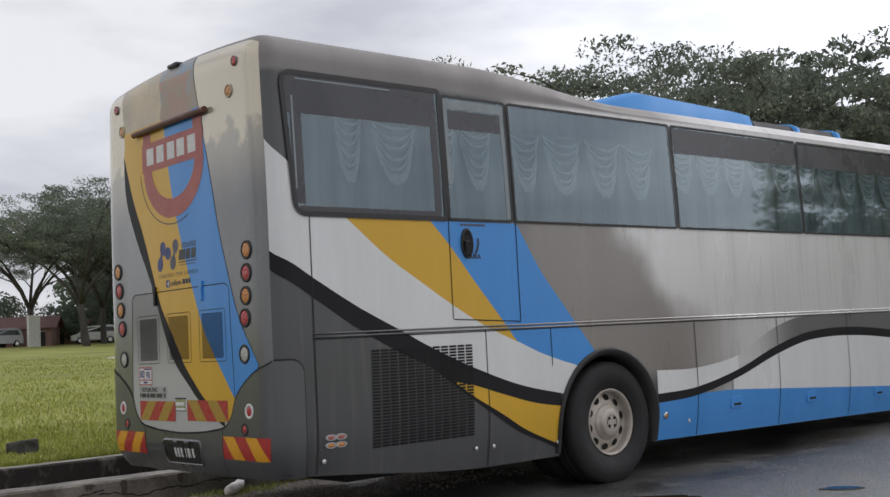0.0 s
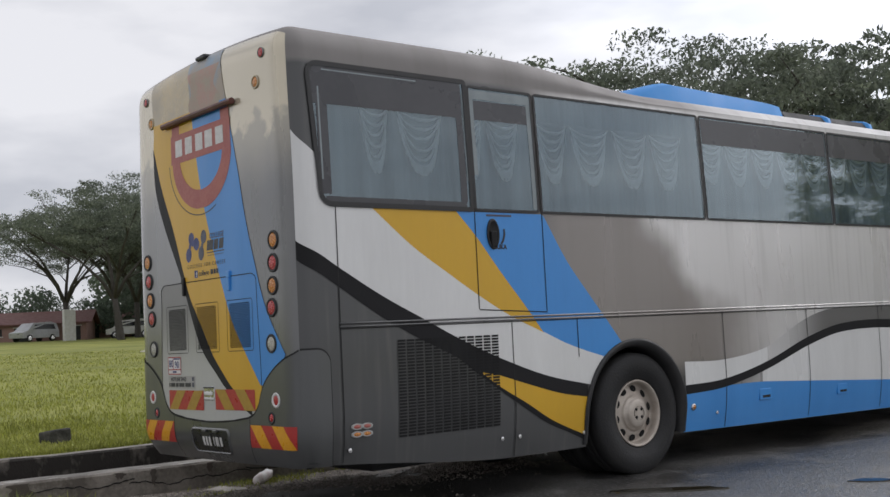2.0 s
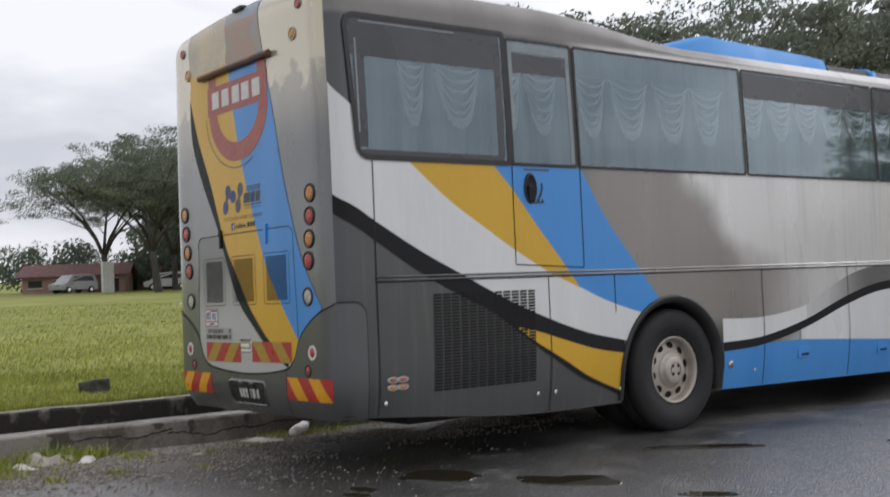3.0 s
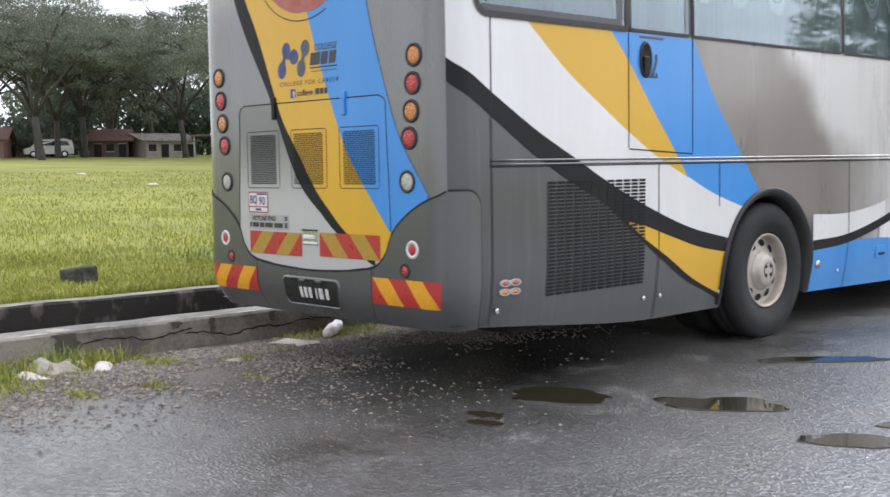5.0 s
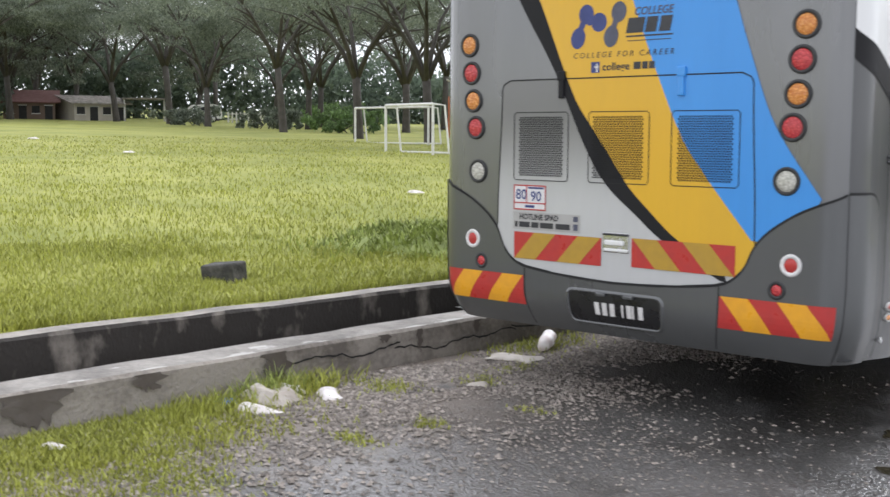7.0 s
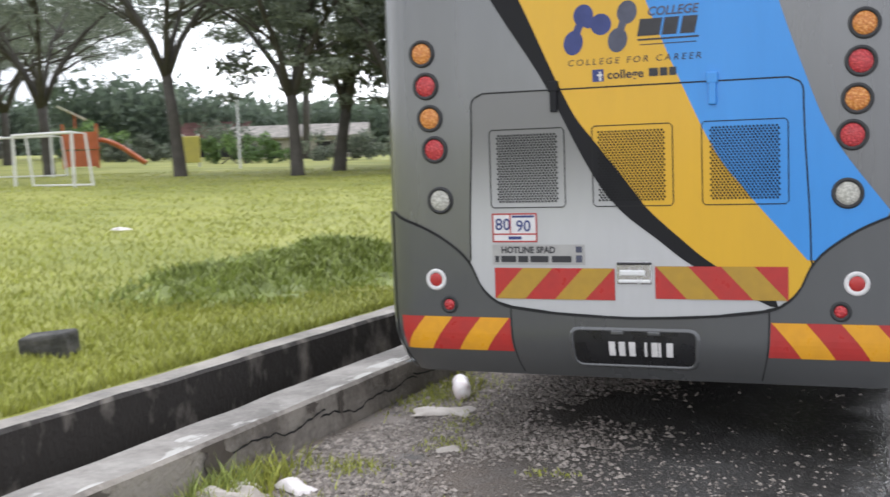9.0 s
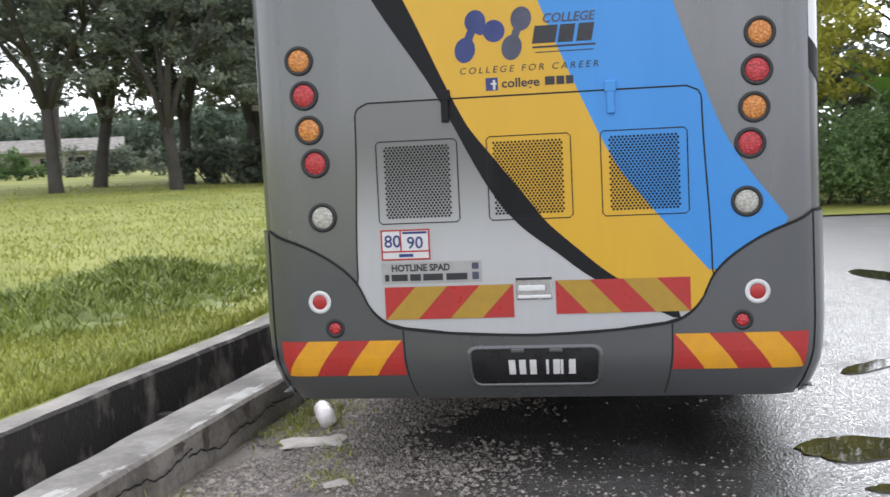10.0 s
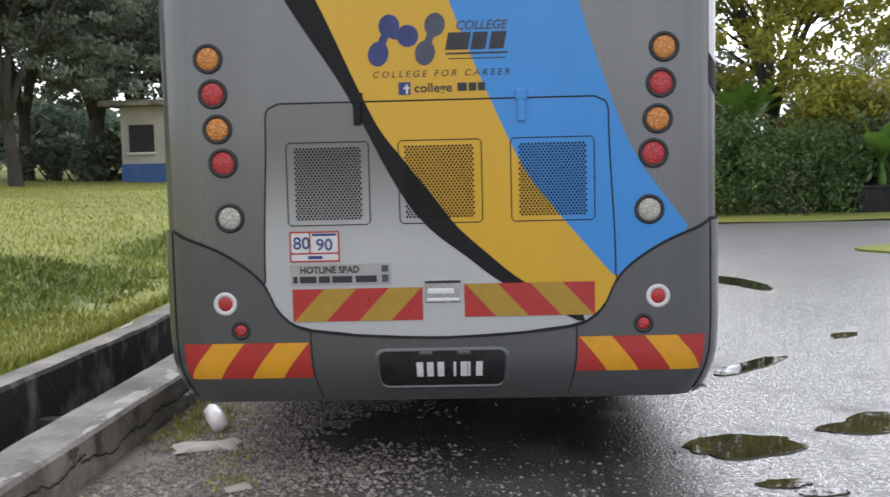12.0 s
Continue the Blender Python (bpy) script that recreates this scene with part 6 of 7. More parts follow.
def road_grass(cx, cy, sx, sy, n, h, mat=M_BLADE):
    pts = []
    for _ in range(n):
        x, y = cx + sx * rng.normal() * 0.5, cy + sy * rng.normal() * 0.5
        if x > -1.655 + kerb_off(y):
            pts.append((x, y, 0.5 + 0.8 * rng.random()))
    return blades(pts, h * 0.3, h, 0.008, mat, "verge_grass", "tufts of low grass on the gravel verge", 0.9, lambda x, y: 0.0)


for a in ((-1.5, -2.15, 0.55, 1.0, 17000, 0.05), (-0.8, -2.2, 0.4, 0.3, 2200, 0.035), (-1.62, -1.35, 0.25, 0.5, 1500, 0.10), (-1.6, -0.75, 0.15, 0.4, 700, 0.12), (-1.3, -0.35, 0.2, 0.16, 350, 0.05),
          (-0.55, -0.8, 0.1, 0.08, 130, 0.05), (-0.62, -1.22, 0.16, 0.08, 160, 0.04), (-1.45, 1.3, 0.25, 0.5, 1000, 0.06), (-1.0, 0.15, 0.15, 0.12, 200, 0.04), (-1.1, 0.6, 0.12, 0.3, 250, 0.04), (-0.9, -3.0, 0.9, 0.6, 7000, 0.05),
          (-1.6, 2.6, 0.1, 0.9, 500, 0.08), (-0.35, -0.2, 0.12, 0.06, 90, 0.03)):
    road_grass(*a)
road_grass(-1.63, -0.95, 0.12, 0.3, 500, 0.16, M_WEED)


# ---------------------------------------------------------------- trees
def leaf_cloud(centres, count, spread, size, flat, mat, name, par, seed):
    """A crown: many small bent leaf sprays scattered round clump centres."""
    g = np.random.default_rng(seed)
    vs, fs = [], []
    for cx, cy, cz, k in centres:
        for _ in range(int(count * k)):
            d = g.normal(size=3)
            d /= np.linalg.norm(d)
            r = spread * k * g.random() ** 0.45
            p = np.array((cx, cy, cz)) + d * r * np.array((1, 1, flat))
            a = g.normal(size=3)
            a /= np.linalg.norm(a)
            b = np.cross(a, g.normal(size=3))
            b /= np.linalg.norm(b)
            s = size * (0.6 + 0.8 * g.random())
            n = len(vs)
            mid = p + (a + b) * s * 0.1
            vs += [tuple(p - a * s), tuple(p + b * s * 0.42), tuple(p + a * s + np.array((0, 0, -0.2 * s))), tuple(p - b * s * 0.42)]
            fs += [(n, n + 1, n + 2, n + 3)]
    return part(name, (vs, fs), mat, par)


def rain_tree(name, h, spread, seed, fork=0.26, leaf=M_LEAF, clumps=120, per=62, label="tall spreading rain tree with a dark green umbrella crown", lsize=0.19, base=0.58, pad=0.6, shell=0.6):
    """A broad tree: leaning trunk, forked limbs, branches and a flat crown with gaps."""
    g = random.Random(seed)
    t = empty(name, label, "tree", group="trees round the lawn")
    fh = h * fork
    bend = Vector((g.uniform(-0.3, 0.3), g.uniform(-0.3, 0.3), 0))
    trunk_top = Vector((bend.x, bend.y, fh))
    r0 = h * 0.0185
    part("trunk", tube([(0, 0, -0.4), (0, 0, 0.1), (bend.x * 0.4, bend.y * 0.4, fh * 0.5), trunk_top], [r0 * 1.6, r0 * 1.25, r0, r0 * 0.95], 10), M_BARK, t, "", True)
    ends = []
    n = g.choice((4, 5, 5, 6))
    for i in range(n):
        a = 2 * math.pi * (i + g.uniform(-0.25, 0.25)) / n
        out = Vector((math.cos(a), math.sin(a), 0))
        reach, rise = spread * g.uniform(0.5, 0.7), h * g.uniform(0.40, 0.55)
        mid = trunk_top + out * reach * 0.42 + Vector((0, 0, rise * 0.55))
        tip = trunk_top + out * reach + Vector((g.uniform(-0.6, 0.6), g.uniform(-0.6, 0.6), rise))
        limb = [tube([trunk_top - Vector((0, 0, 0.25)), trunk_top + out * reach * 0.14 + Vector((0, 0, rise * 0.22)), mid, tip], [r0 * 0.72, r0 * 0.58, r0 * 0.36, r0 * 0.12], 7)]
        for k in range(5):
            f = g.uniform(0.3, 1.0)
            st = trunk_top.lerp(mid, f * 1.4) if f < 0.7 else mid.lerp(tip, (f - 0.7) / 0.3)
            aa = a + g.uniform(-1.1, 1.1)
            e = st + Vector((math.cos(aa), math.sin(aa), 0)) * spread * g.uniform(0.22, 0.46) + Vector((0, 0, h * g.uniform(0.05, 0.2)))
            limb.append(tube([st, st.lerp(e, 0.5) + Vector((0, 0, 0.2)), e], [r0 * 0.28, r0 * 0.18, r0 * 0.05], 5))
            ends.append(e)
        part("limb", join(*limb), M_BARK, t, "", True)
        ends.append(tip)
    cs = []
    for i in range(clumps):
        if i < len(ends):
            p = ends[i]
        else:
            a, rr = g.uniform(0, 6.283), spread * math.sqrt(g.random())
            top = h * (0.98 - 0.30 * (rr / spread) ** 2) + 0.05 * h * noise.noise((rr * math.cos(a) * 0.5, rr * math.sin(a) * 0.5, seed))
            low = h * (base - 0.04 * (rr / spread))
            p = Vector((rr * math.cos(a), rr * math.sin(a), low + (top - low) * g.random() ** shell))
        cs.append((p.x, p.y, p.z, g.uniform(0.55, 1.2)))
    leaf_cloud(cs, per, spread * 0.15, lsize, pad, leaf, "crown", t, seed)
    return t


def plant_at(tree, x, y, s, rz, z=None):
    m = pose(x, y, lawn_z(x, y) if z is None else z, 0, 0, rz) @ Matrix.Diagonal((s, s, s, 1))
    return copy_thing_scaled(tree, m)


def copy_thing_scaled(tree, m):
    c = copy_thing(tree, m)
    c.matrix_basis = m
    return c


TREES = [rain_tree("rain_tree", 11.6, 8.0, 3, 0.27, clumps=175, per=125, lsize=0.088, base=0.54, pad=0.34, shell=0.45), rain_tree("rain_tree", 11.2, 7.5, 8, 0.34, clumps=155, per=155, lsize=0.088, base=0.57, pad=0.34, shell=0.45), rain_tree("rain_tree", 10.8, 7.0, 15, 0.26, clumps=160, per=155, lsize=0.088, base=0.54, pad=0.34, shell=0.45)]
DARK = rain_tree("shade_tree", 11.0, 4.6, 22, 0.2, clumps=180, per=78, label="dense dark evergreen shade tree", lsize=0.115, base=0.24, pad=0.42)
for i, (x, y) in enumerate(((-31.3, 31.9), (-23.0, 29.2), (-19.0, 30.6))):
    k = (0.92, 0.99, 1.07)[i]
    TREES[i].matrix_world = pose(x, y, lawn_z(x, y) - 0.05, 0, 0, 40 + 70 * i) @ Matrix.Diagonal((k, k, k, 1))
DARK.matrix_world = pose(-14.5, 37.5, lawn_z(-14.5, 37.5) - 0.05) @ Matrix.Diagonal((1.12, 1.12, 1.12, 1))
for k, (x, y, s, rz) in enumerate(((-36.4, 32.4, 0.95, 10), (-48.3, 37.6, 1.0, 130), (-65.6, 44.8, 1.05, 200), (-66, 56, 1.05, 300), (-76, 48.6, 1.25, 80), (-88, 51.0, 1.3, 250), (-108, 58.5, 1.3, 170), (-125, 62, 1.2, 20),
                                   (-80, 33.6, 1.25, 260), (-89, 32.6, 1.08, 15), (-86, 36.0, 1.15, 115), (-90, 39.5, 1.2, 205), (-93, 43.5, 1.25, 60), (-103, 51, 1.25, 320), (-114, 50, 1.3, 120), (-49, 48.5, 1.05, 150), (-58, 62, 1.15, 220), (-84, 66, 1.2, 40), (-72, 72, 1.2, 100), (-36, 62, 1.2, 200), (-57, 47, 1.05, 15), (-118, 72, 1.3, 77), (-99, 70, 1.25, 33))):
    plant_at(TREES[k % 3], x, y, s, rz)
for k, (x, y, s, rz) in enumerate(((-19.6, 35.0, 1.1, 50), (-17.2, 37.5, 1.15, 140), (-12.0, 41.5, 1.05, 230), (-15.2, 31.8, 0.98, 300), (-18, 47, 1.15, 10), (-9, 46, 1.1, 100), (-11, 52, 1.2, 190), (-4.0, 50, 1.1, 33), (-15.0, 43, 1.1, 80), (-20, 53, 1.2, 120), (-98, 46.0, 1.3, 20), (-106, 53, 1.35, 200), (-90, 61, 1.2, 100))):
    plant_at(DARK, x, y, s, rz)
# trees far across the open side of the road, mirrored in the front windows
for k, (x, y, s, rz) in enumerate(((19, 42, 0.55, 20), (27, 58, 0.8, 140))):
    plant_at(TREES[k % 3], x, y, s, rz, 0.0)
wood = []
g = random.Random(77)
for i in range(1900):
    a = radians(-68 + 72 * g.random())
    rr = 128 + 14 * g.random() if a < radians(-42) else 88 + 14 * g.random()
    x, y = rr * math.sin(a), rr * math.cos(a)
    tall = 11.0 if a < radians(-44) else (7.0 if a < radians(-36) else 5.0)
    wood.append((x, y, lawn_z(x, y) + tall * g.random() * (0.75 + 0.35 * noise.noise((a * 9, 0, 0))), g.uniform(0.7, 1.2)))
far_wood = tagged(leaf_cloud(wood, 48, 2.3, 0.4, 0.8, M_LEAF_FAR, "far_woods", None, 5), "dark belt of distant trees behind the field", "woods", kind="stuff")


def bush(name, x, y, z, rx, ry, h, mat, seed, label, per=1500, size=0.1, n=26, cat="bush"):
    g = random.Random(seed)
    t = empty(name, label, cat)
    t.matrix_world = pose(x, y, z)
    cs = [(g.uniform(-rx, rx), g.uniform(-ry, ry), h * (0.15 + 0.75 * g.random()), g.uniform(0.7, 1.2)) for _ in range(n)]
    part("stem", join(*[tube([(g.uniform(-rx, rx) * 0.6, g.uniform(-ry, ry) * 0.6, -0.1), (g.uniform(-rx, rx) * 0.8, g.uniform(-ry, ry) * 0.8, h * 0.7)], [0.04, 0.015], 5) for _ in range(6)]), M_BARK, t)
    leaf_cloud(cs, per / n, h * 0.27, size, 0.9, mat, "foliage", t, seed)
    return t


# hedge, yellow tree, banana plants and house across the junction
bush("bamboo_bush", 6.0, 18.6, 0, 1.6, 0.9, 1.95, M_LEAF_G, 5, "dense feathery green bush beside the road", 14000, 0.055, 80)
bush("bamboo_bush", 4.0, 19.4, 0, 1.6, 0.9, 2.1, M_LEAF_G, 6, "dense feathery green bush beside the road", 11000, 0.06, 70)
bush("shrub", 8.3, 19.0, 0, 1.2, 0.6, 1.4, M_LEAF_G, 7, "low mixed green shrub by the fence", 4500, 0.085, 36)
bush("shrub", 9.6, 19.6, 0, 1.5, 0.6, 2.4, M_LEAF, 9, "dark shrub behind the fence", 4500, 0.1, 36)
bush("shrub", 7.8, 19.8, 0.9, 1.2, 0.6, 2.2, M_LEAF_Y, 10, "yellow-green shrub behind the fence", 3500, 0.09, 30)
bush("shrub", 2.5, 21.5, 0, 1.8, 0.8, 2.4, M_LEAF, 12, "dark shrub beside the road", 4000, 0.1, 36)
ytree = rain_tree("garden_tree", 8.6, 3.6, 31, 0.25, M_LEAF_Y, 260, 140, "yellow-green leafy garden tree behind the hedge", 0.085, 0.27)
bush("shrub", 5.6, 25.5, 0, 2.2, 1.0, 4.2, M_LEAF, 41, "tall dark thicket behind the garden", 6000, 0.14, 50)
ytree.matrix_world = pose(6.6, 21.0, 0, 0, 0, 200)
yt2 = copy_thing(ytree, pose(2.4, 27.5, 0, 0, 0, 80))


def banana(x, y, h, seed, n=8):
    g = random.Random(seed)
    t = empty("banana_plant", "banana plant with broad upright green leaves", "plant", group="banana plants")
    t.matrix_world = pose(x, y, 0)
    part("stem", tube([(0, 0, -0.05), (0.03, 0, h * 0.35), (0.0, 0.03, h * 0.55)], [0.11, 0.09, 0.06], 8), M_BANANA, t, "", True)
    for i in range(n):
        a = 6.283 * i / n + g.uniform(-0.3, 0.3)
        lean, L = g.uniform(0.25, 0.9), h * g.uniform(0.5, 0.7)
        rows = []
        for v in steps(0, 1, 9):
            c = Vector((math.cos(a), math.sin(a), 0)) * L * lean * v ** 1.3 + Vector((0, 0, h * 0.5 + L * (0.9 * v - 0.55 * lean * v * v)))
            w = 0.24 * math.sin(math.pi * min(1, v * 0.92 + 0.06)) + 0.012
            sidev = Vector((-math.sin(a), math.cos(a), 0)) * w
            rows.append([c - sidev + Vector((0, 0, 0.05)), c, c + sidev + Vector((0, 0, 0.05))])
        part("leaf", sheet(rows), M_BANANA, t)
    return t


banana(5.9, 20.3, 3.3, 2)
banana(8.3, 18.5, 2.0, 4)
banana(10.4, 20.4, 3.0, 6)
tagged(part("garden_fence", join(box((10.2, 18.1, 0.28), (5.0, 0.1, 0.5), 0.01), box((10.2, 18.1, 0.56), (5.1, 0.14, 0.06), 0.01)), M_GAP), "low black garden fence wall by the road", "fence")
verge = tagged(part("verge", grid_sheet(steps(-1.2, 60, 60), steps(16.4, 60, 40), lambda x, y: 0.02 + 0.03 * noise.noise((x, y, 0)) + 0.03 * smooth01((y - 16.4) / 2)), M_LAWN, smooth=True), "grass verge beyond the junction", "verge", kind="structure")
isl = []
for i in range(36):
    a = 2 * math.pi * i / 36
    k = 1 + 0.15 * noise.noise((math.cos(a) * 2, math.sin(a) * 2, 4))
    isl.append(Vector((9.2 + 3.9 * k * math.cos(a), 10.6 + 1.35 * k * math.sin(a), 0.03)))
low = [p + Vector((0, 0, -0.06)) for p in isl]
tagged(part("grass_island", (isl + low, [tuple(range(36))] + [(i, 36 + i, 36 + (i + 1) % 36, (i + 1) % 36) for i in range(36)]), M_LAWN), "grass island at the road junction", "grass", kind="structure")


def slab_house(name, x, y, z, w, d, h, rz, wall, label, roof=M_ROOFTILE, rise=1.6, plinth=None, opens=3, flat=False):
    """A small building: walls, pitched or flat roof, door and window openings with frames."""
    t = empty(name, label, "house")
    t.matrix_world = pose(x, y, z, 0, 0, rz)
    part("wall", box((0, 0, h / 2), (w, d, h), 0.02), wall, t)
    if flat:
        part("roof", box((0, 0, h + 0.1), (w + 1.2, d + 1.2, 0.2), 0.02), roof, t)
    else:
        e = 0.5
        vs = [(-w / 2 - e, -d / 2 - e, h - 0.1), (w / 2 + e, -d / 2 - e, h - 0.1), (w / 2 + e, 0, h + rise), (-w / 2 - e, 0, h + rise), (-w / 2 - e, d / 2 + e, h - 0.1), (w / 2 + e, d / 2 + e, h - 0.1)]
        vs += [(a, b, c - 0.12) for a, b, c in vs]
        part("roof", (vs, [(0, 1, 2, 3), (3, 2, 5, 4), (6, 9, 8, 7), (9, 10, 11, 8), (0, 6, 7, 1), (4, 5, 11, 10), (0, 3, 9, 6), (3, 4, 10, 9), (1, 7, 8, 2), (2, 8, 11, 5)]), roof, t)
        for u in (-w / 2 + 0.1, w / 2 - 0.1):
            part("gable", ([(u + e2, v, c) for e2 in (-0.1, 0.1) for v, c in ((-d / 2, h - 0.02), (d / 2, h - 0.02), (0, h + rise * 0.85))], [(0, 2, 1), (3, 4, 5), (0, 1, 4, 3), (1, 2, 5, 4), (2, 0, 3, 5)]), wall, t)
    if plinth:
        part("plinth", box((0, 0, 0.35), (w + 0.04, d + 0.04, 0.7), 0.01), plinth, t)
    for i in range(opens):
        u = -w / 2 + w * (i + 0.5) / opens
        win = part("window" if i % 2 == 0 else "door", box((u, -d / 2 - 0.01, h * 0.58 if i % 2 == 0 else h * 0.4), (min(1.2, w / opens * 0.6), 0.06, h * 0.36 if i % 2 == 0 else h * 0.75), 0.01), M_DARKIN, t)
        part("sill" if i % 2 == 0 else "lintel", box((u, -d / 2 - 0.06, h * 0.39 if i % 2 == 0 else h * 0.79), (min(1.4, w / opens * 0.7), 0.12, 0.08), 0.01), M_POST, win)
    return t


slab_house("pump_hut", -11.3, 36.9, lawn_z(-11.3, 36.9), 3.0, 3.0, 2.75, 0, M_WALL, "cream hut with a blue plinth and flat roof", M_CONC, plinth=M_WALLBLUE, opens=2, flat=True)
slab_house("house", 15.2, 30, 0, 9, 7, 2.0, 10, M_WALLPINK, "low pink house behind the garden fence", opens=4, rise=1.3)
# the pavilion's wall box is near-black, standing for the shade under its roof
slab_house("pavilion", -50.5, 73, lawn_z(-50.5, 73) - 1.0, 5.0, 4.5, 2.3, 35, M_DARKIN, "open pavilion with a maroon pitched roof", rise=1.5, opens=1)
slab_house("house", -40, 68.5, lawn_z(-40, 68.5) - 0.7, 9, 5, 2.3, 25, M_WALL, "long white low building beyond the field", M_CONC_L, rise=0.8, opens=5)
for k, (x, y, w, mt, lab) in enumerate(((-98, 33.5, 9, M_WALLPINK, "terrace house with a pink gable"), (-106, 42, 9, M_WALLPINK, "terrace house with a pink gable"), (-98.5, 48.2, 4.5, M_WALLBROWN, "small brown gabled house behind the trees"),
                                        (-95.5, 52.3, 5.0, M_WALL, "low cream house behind the trees"))):
    slab_house("house", x, y, lawn_z(x, y) - 0.3, w, 7, 1.9, 62 + 20 * (k % 2), mt, lab, M_ROOFTILE if k < 3 else M_CONC, rise=1.1 if k < 3 else 0.7, opens=4)


def car(x, y, rz, col, label, van=False):
    t = empty("parked_van" if van else "parked_car", label, "van" if van else "car")
    t.matrix_world = pose(x, y, lawn_z(x, y), 0, 0, rz)
    prof = [(-2.1, 0.35), (-2.15, 0.8), (-1.5, 0.98), (-0.75, 1.62), (1.3, 1.72), (1.95, 1.55), (2.1, 0.9), (2.1, 0.35)]
    vs = [(u, s * (0.82 if v < 1.2 else 0.68), v) for s in (-1, 1) for u, v in prof]
    n = len(prof)
    part("body", (vs, [tuple(reversed(range(n))), tuple(range(n, 2 * n))] + [(i, (i + 1) % n, n + (i + 1) % n, n + i) for i in range(n)]), col, t)
    for s in (-1, 1):
        part("side_glass", ([(-0.95, s * 0.79, 1.08), (1.75, s * 0.79, 1.08), (1.55, s * 0.72, 1.5), (-0.55, s * 0.72, 1.5)], [(0, 1, 2, 3)]), M_CARGLASS, t)
        for u in (-1.35, 1.3):
            wh = part("wheel", lathe([(0.05, -0.1), (0.3, -0.1), (0.32, -0.06), (0.32, 0.06), (0.3, 0.1), (0.05, 0.1)], pose(u, s * 0.78, 0.32, 90, 0, 0), 16), M_TYRE, t)
            part("rim", lathe([(0.19, 0.0), (0.19, 0.105), (0.001, 0.11)], pose(u, s * 0.78, 0.32, 90 * -s if s > 0 else 90, 0, 0), 12), M_CHROME, wh)
    return t


car(-92.5, 31.0, 115, M_CARSILVER, "silver people carrier parked under trees")
car(-93, 40.0, 70, M_CARWHITE, "white van parked under trees", True)
car(-88.0, 60.0, 55, M_CARWHITE, "white car parked beyond the lawn")
cp = empty("carport", "open carport with a pale flat roof on posts", "carport", pose(-91.5, 56.2, lawn_z(-91.5, 56.2), 0, 0, 60))
part("roof", box((0, 0, 2.1), (4.2, 3.0, 0.14), 0.02), M_CONC_L, cp)
for u in (-1.9, 1.9):
    for v in (-1.3, 1.3):
        part("post", box((u, v, 1.0), (0.12, 0.12, 2.2), 0.01), M_POST, cp)
fence = empty("picket_fence", "low white picket fence before the far houses", "fence", m=pose(-85, 64.5, lawn_z(-85, 64.5), 0, 0, 55))
for v in (0.35, 0.85):
    part("rail", box((0, 0, v), (5.6, 0.05, 0.09), 0.01), M_POST, fence)
for i in range(15):
    part("picket", box((-2.7 + 5.4 * i / 14, -0.04, 0.5), (0.16, 0.03, 1.05), 0.008), M_POST, fence)
for k, (x, y, h) in enumerate(((-104, 30.5, 4.2), (-103, 35.5, 4.6), (-101, 41, 4.0), (-99, 44.5, 4.0))):
    bush("shrub", x, y, lawn_z(x, y) + 0.6, 4.0, 2.0, h, M_LEAF_FAR, 71 + k, "tall thicket behind the far houses, paled by painted haze", 2400, 0.2, 30)
bush("hedge", -62, 53.5, lawn_z(-62, 53.5), 3.8, 1.4, 1.7, M_LEAF_G, 61, "low green hedge beyond the field", 2600, 0.13, 30)
bush("hedge", -68, 60, lawn_z(-68, 60), 4.0, 1.4, 1.9, M_LEAF_G, 62, "low green hedge beyond the field", 2600, 0.13, 30)
tagged(part("gate_pillar", box((-88.5, 32.6, lawn_z(-88, 32) + 1.0), (0.5, 1.0, 3.4), 0.03), M_POST), "white rendered gate pillar", "pillar")


# ---------------------------------------------------------------- playing field things
def goal(x, y, rz, w=3.0, h=1.75):
    t = empty("football_goal", "white pipe football goal without net", "goal", group="goals on the field")
    t.matrix_world = pose(x, y, lawn_z(x, y), 0, 0, rz)
    for s in (-1, 1):
        part("post", tube([(s * w / 2, 0, -0.1), (s * w / 2, 0, h)], 0.045, 8), M_POST, t)
        part("stay", tube([(s * w / 2, 0, h), (s * w / 2 + 0.26, 0.26, h - 0.04), (s * w / 2 + 0.36, 0.36, 0)], 0.035, 7), M_POST, t)
    part("crossbar", tube([(-w / 2, 0, h), (w / 2, 0, h)], 0.045, 8), M_POST, t)
    part("ground_bar", tube([(0.36 - w / 2, 0.36, 0.03), (0.36 + w / 2, 0.36, 0.03)], 0.03, 7), M_POST, t)
    return t


goal(-21.85, 20.9, -13, w=2.75, h=1.52)
goal(-30.3, 28.5, 0, w=4.3, h=1.5)
pg = empty("playground_slide", "orange playground tower with a blue and orange slide", "slide")
pg.matrix_world = pose(-36.9, 40.6, lawn_z(-36.9, 40.6), 0, 0, 40)
for x, y in ((-0.8, -0.7), (0.8, -0.7), (-0.8, 0.7), (0.8, 0.7)):
    part("post", tube([(x, y, 0), (x, y, 2.2)], 0.06, 7), M_ORANGE, pg)
part("platform", box((0, 0, 1.0), (1.8, 1.6, 0.1), 0.01), M_ORANGE, pg)
part("panel", box((0, -0.72, 1.4), (1.7, 0.06, 0.8), 0.01), M_ORANGE, pg)
part("panel", box((0, -0.72, 0.5), (1.7, 0.06, 0.8), 0.01), M_ORANGE, pg)
part("roof", moved(box((0, 0, 0), (1.5, 1.2, 0.06), 0.01), pose(-0.3, 0, 2.75, 0, 28, 0)), M_POST, pg, "tilted white roof panel")
part("mast", tube([(-0.2, 0, 2.0), (-0.2, 0, 2.75)], 0.05, 6), M_ORANGE, pg)


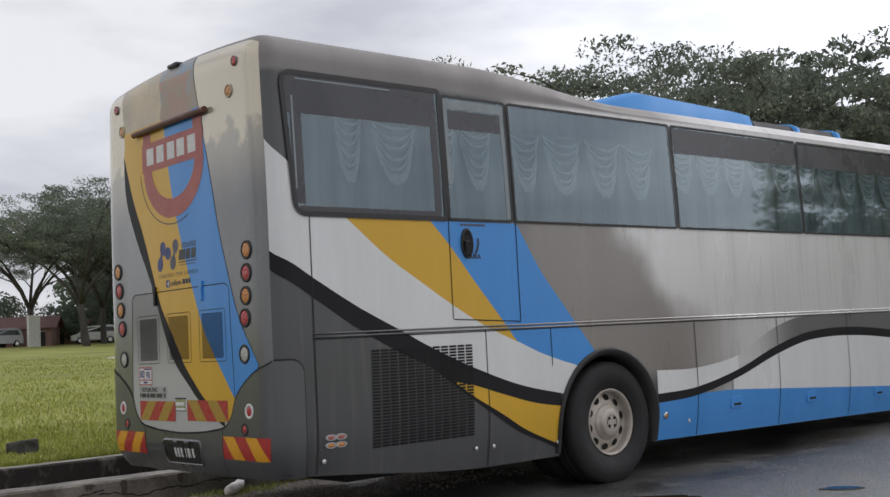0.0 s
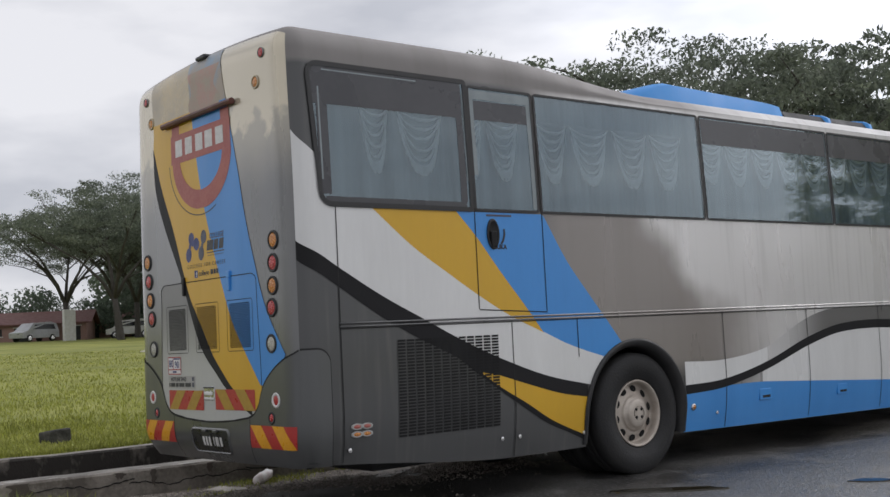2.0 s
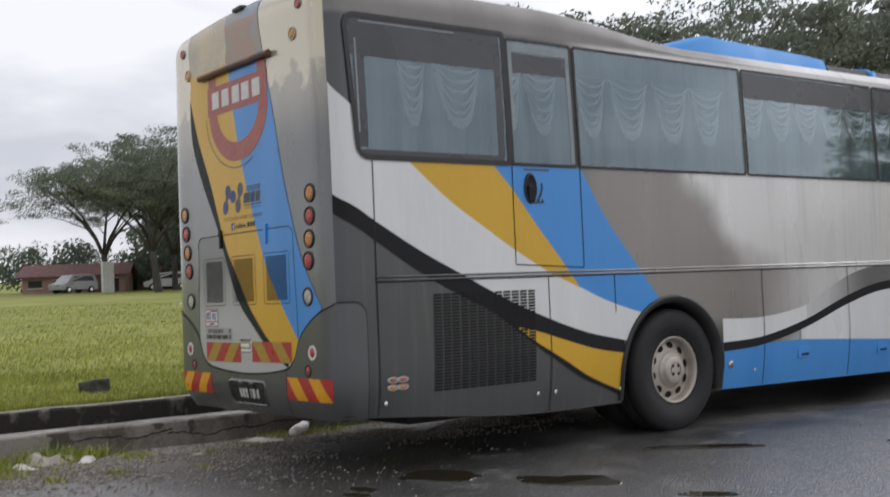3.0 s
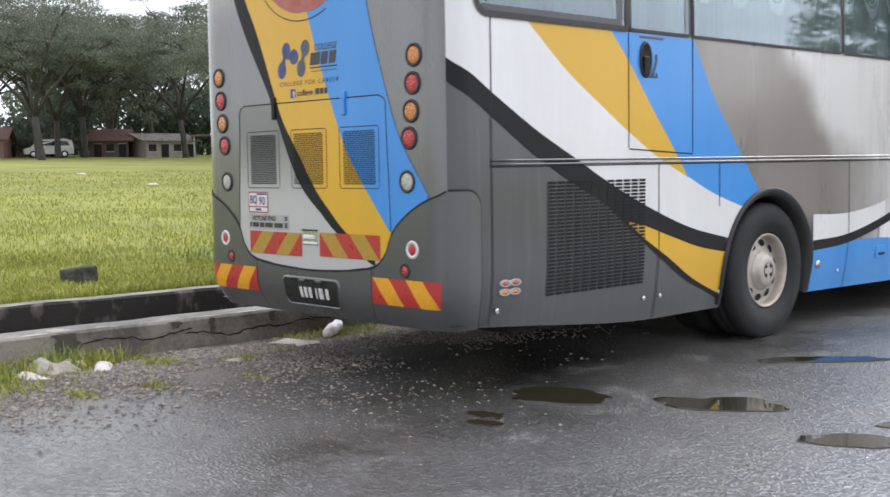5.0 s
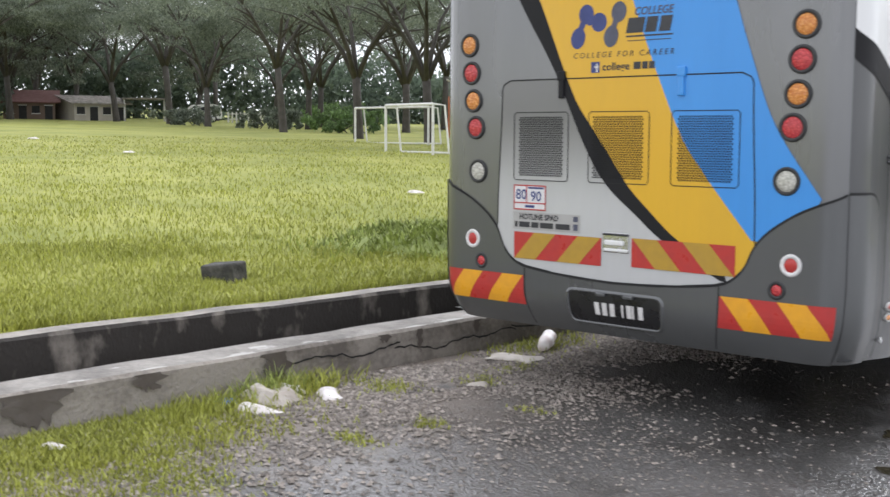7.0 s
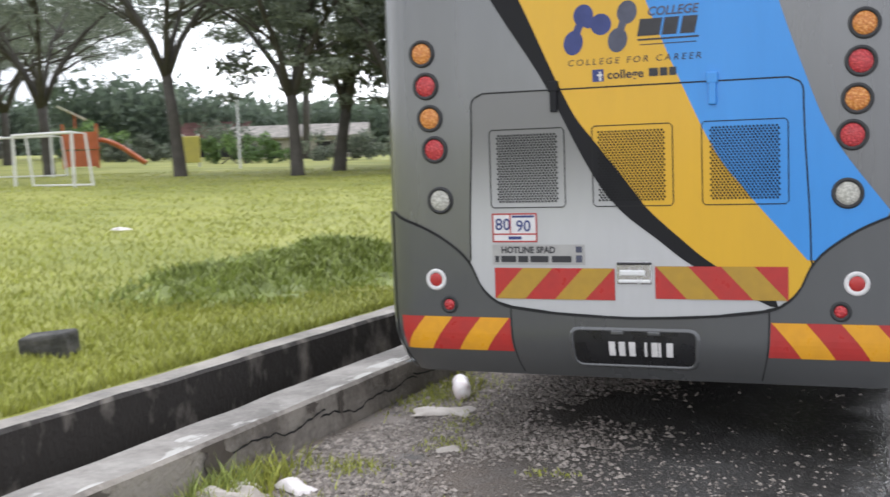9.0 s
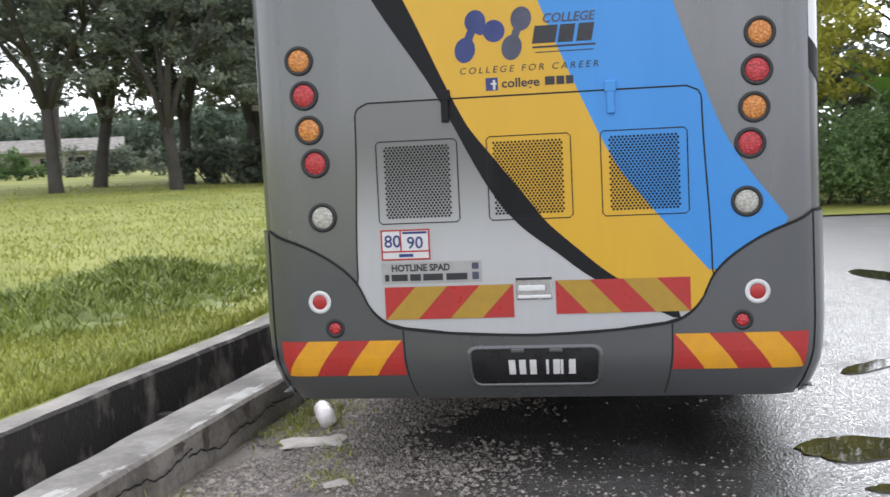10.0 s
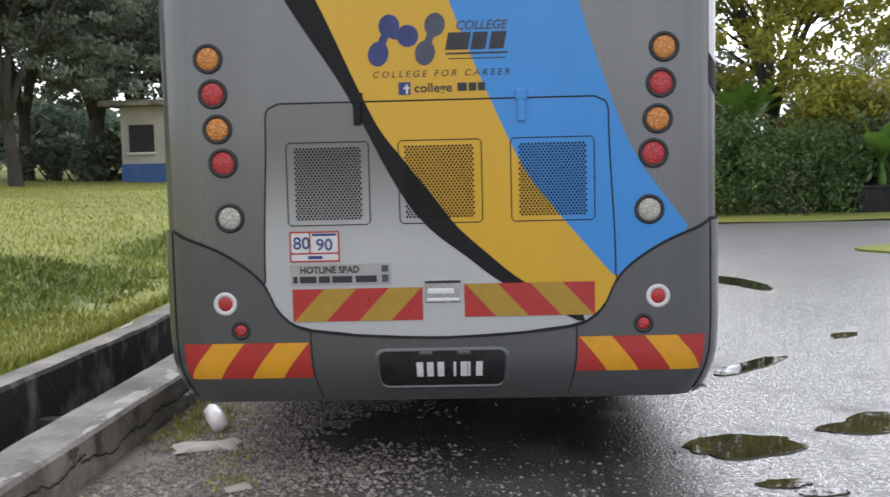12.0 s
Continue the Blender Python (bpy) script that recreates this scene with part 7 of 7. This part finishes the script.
def chute_line(v, dz):
    return [(0.9 + 2.2 * u, v, 1.35 - 1.25 * (0.75 * u + 0.25 * u * u * (3 - 2 * u)) + 0.18 * math.sin(math.pi * u) + dz) for u in steps(0, 1, 10)]


part("chute", sheet([chute_line(-0.52, 0.0), chute_line(-0.2, -0.06), chute_line(0.12, 0.0)]), M_WALLBLUE, pg, "blue slide bed", True)
for v in (-0.55, 0.15):
    part("side_rail", tube(chute_line(v, 0.06), 0.11, 8), M_ORANGE, pg, "rounded orange slide rail", True)
part("ladder", join(*[tube([(-0.9 - 0.5 * (1 - k / 5), -0.3, 0.2 * k), (-0.9 - 0.5 * (1 - k / 5), 0.3, 0.2 * k)], 0.02, 5) for k in range(6)]), M_WALLBLUE, pg)
wallp = empty("climbing_panel", "yellow playground climbing panel on two posts", "climbing frame", pose(-31.2, 41.8, lawn_z(-31.2, 41.8), 0, 0, 35))
M_YPLAST = material("sun_faded_yellow_plastic", (0.55, 0.47, 0.10), 0.5, col2=(0.42, 0.37, 0.12), scale=3)
part("panel", box((0, 0, 0.85), (0.85, 0.1, 1.3), 0.05), M_YPLAST, wallp)
for u in (-0.36, 0.36):
    part("post", tube([(u, 0.08, -0.05), (u, 0.08, 1.6)], 0.05, 7), M_POST, wallp)
lampm = Matrix.Translation((-27.0, 39.5, lawn_z(-27.0, 39.5)))
lp = empty("street_lamp", "tall grey street lamp by the field", "street lamp", lampm)
part("pole", tube([(0, 0, 0), (0, 0, 4.2)], [0.06, 0.04], 8), M_CHROME, lp)
part("arm", tube([(0, 0, 4.15), (0.35, 0, 4.3), (0.7, 0, 4.3)], 0.03, 6), M_CHROME, lp)
part("head", box((0.75, 0, 4.29), (0.5, 0.16, 0.08), 0.02), M_POST, lp)
for k, (x, y, h) in enumerate(((-33.5, 50, 1.6), (-30, 56, 1.9), (-24, 56, 2.0), (-18, 58, 2.2), (-40, 60, 2.4), (-46, 56, 1.8), (-11, 60, 2.5), (-16.3, 38.2, 1.5), (-13.8, 37.0, 1.7), (-52, 60, 2.6), (-70, 46, 1.5), (-58, 44, 1.3), (-47.5, 42, 1.3))):
    bush("shrub", x, y, lawn_z(x, y), 2.6 if k not in (7, 8) else 1.0, 1.2, h, M_LEAF if k % 3 else M_LEAF_G, 40 + k, "dark green shrub at the field's edge", 1500, 0.16, 24)
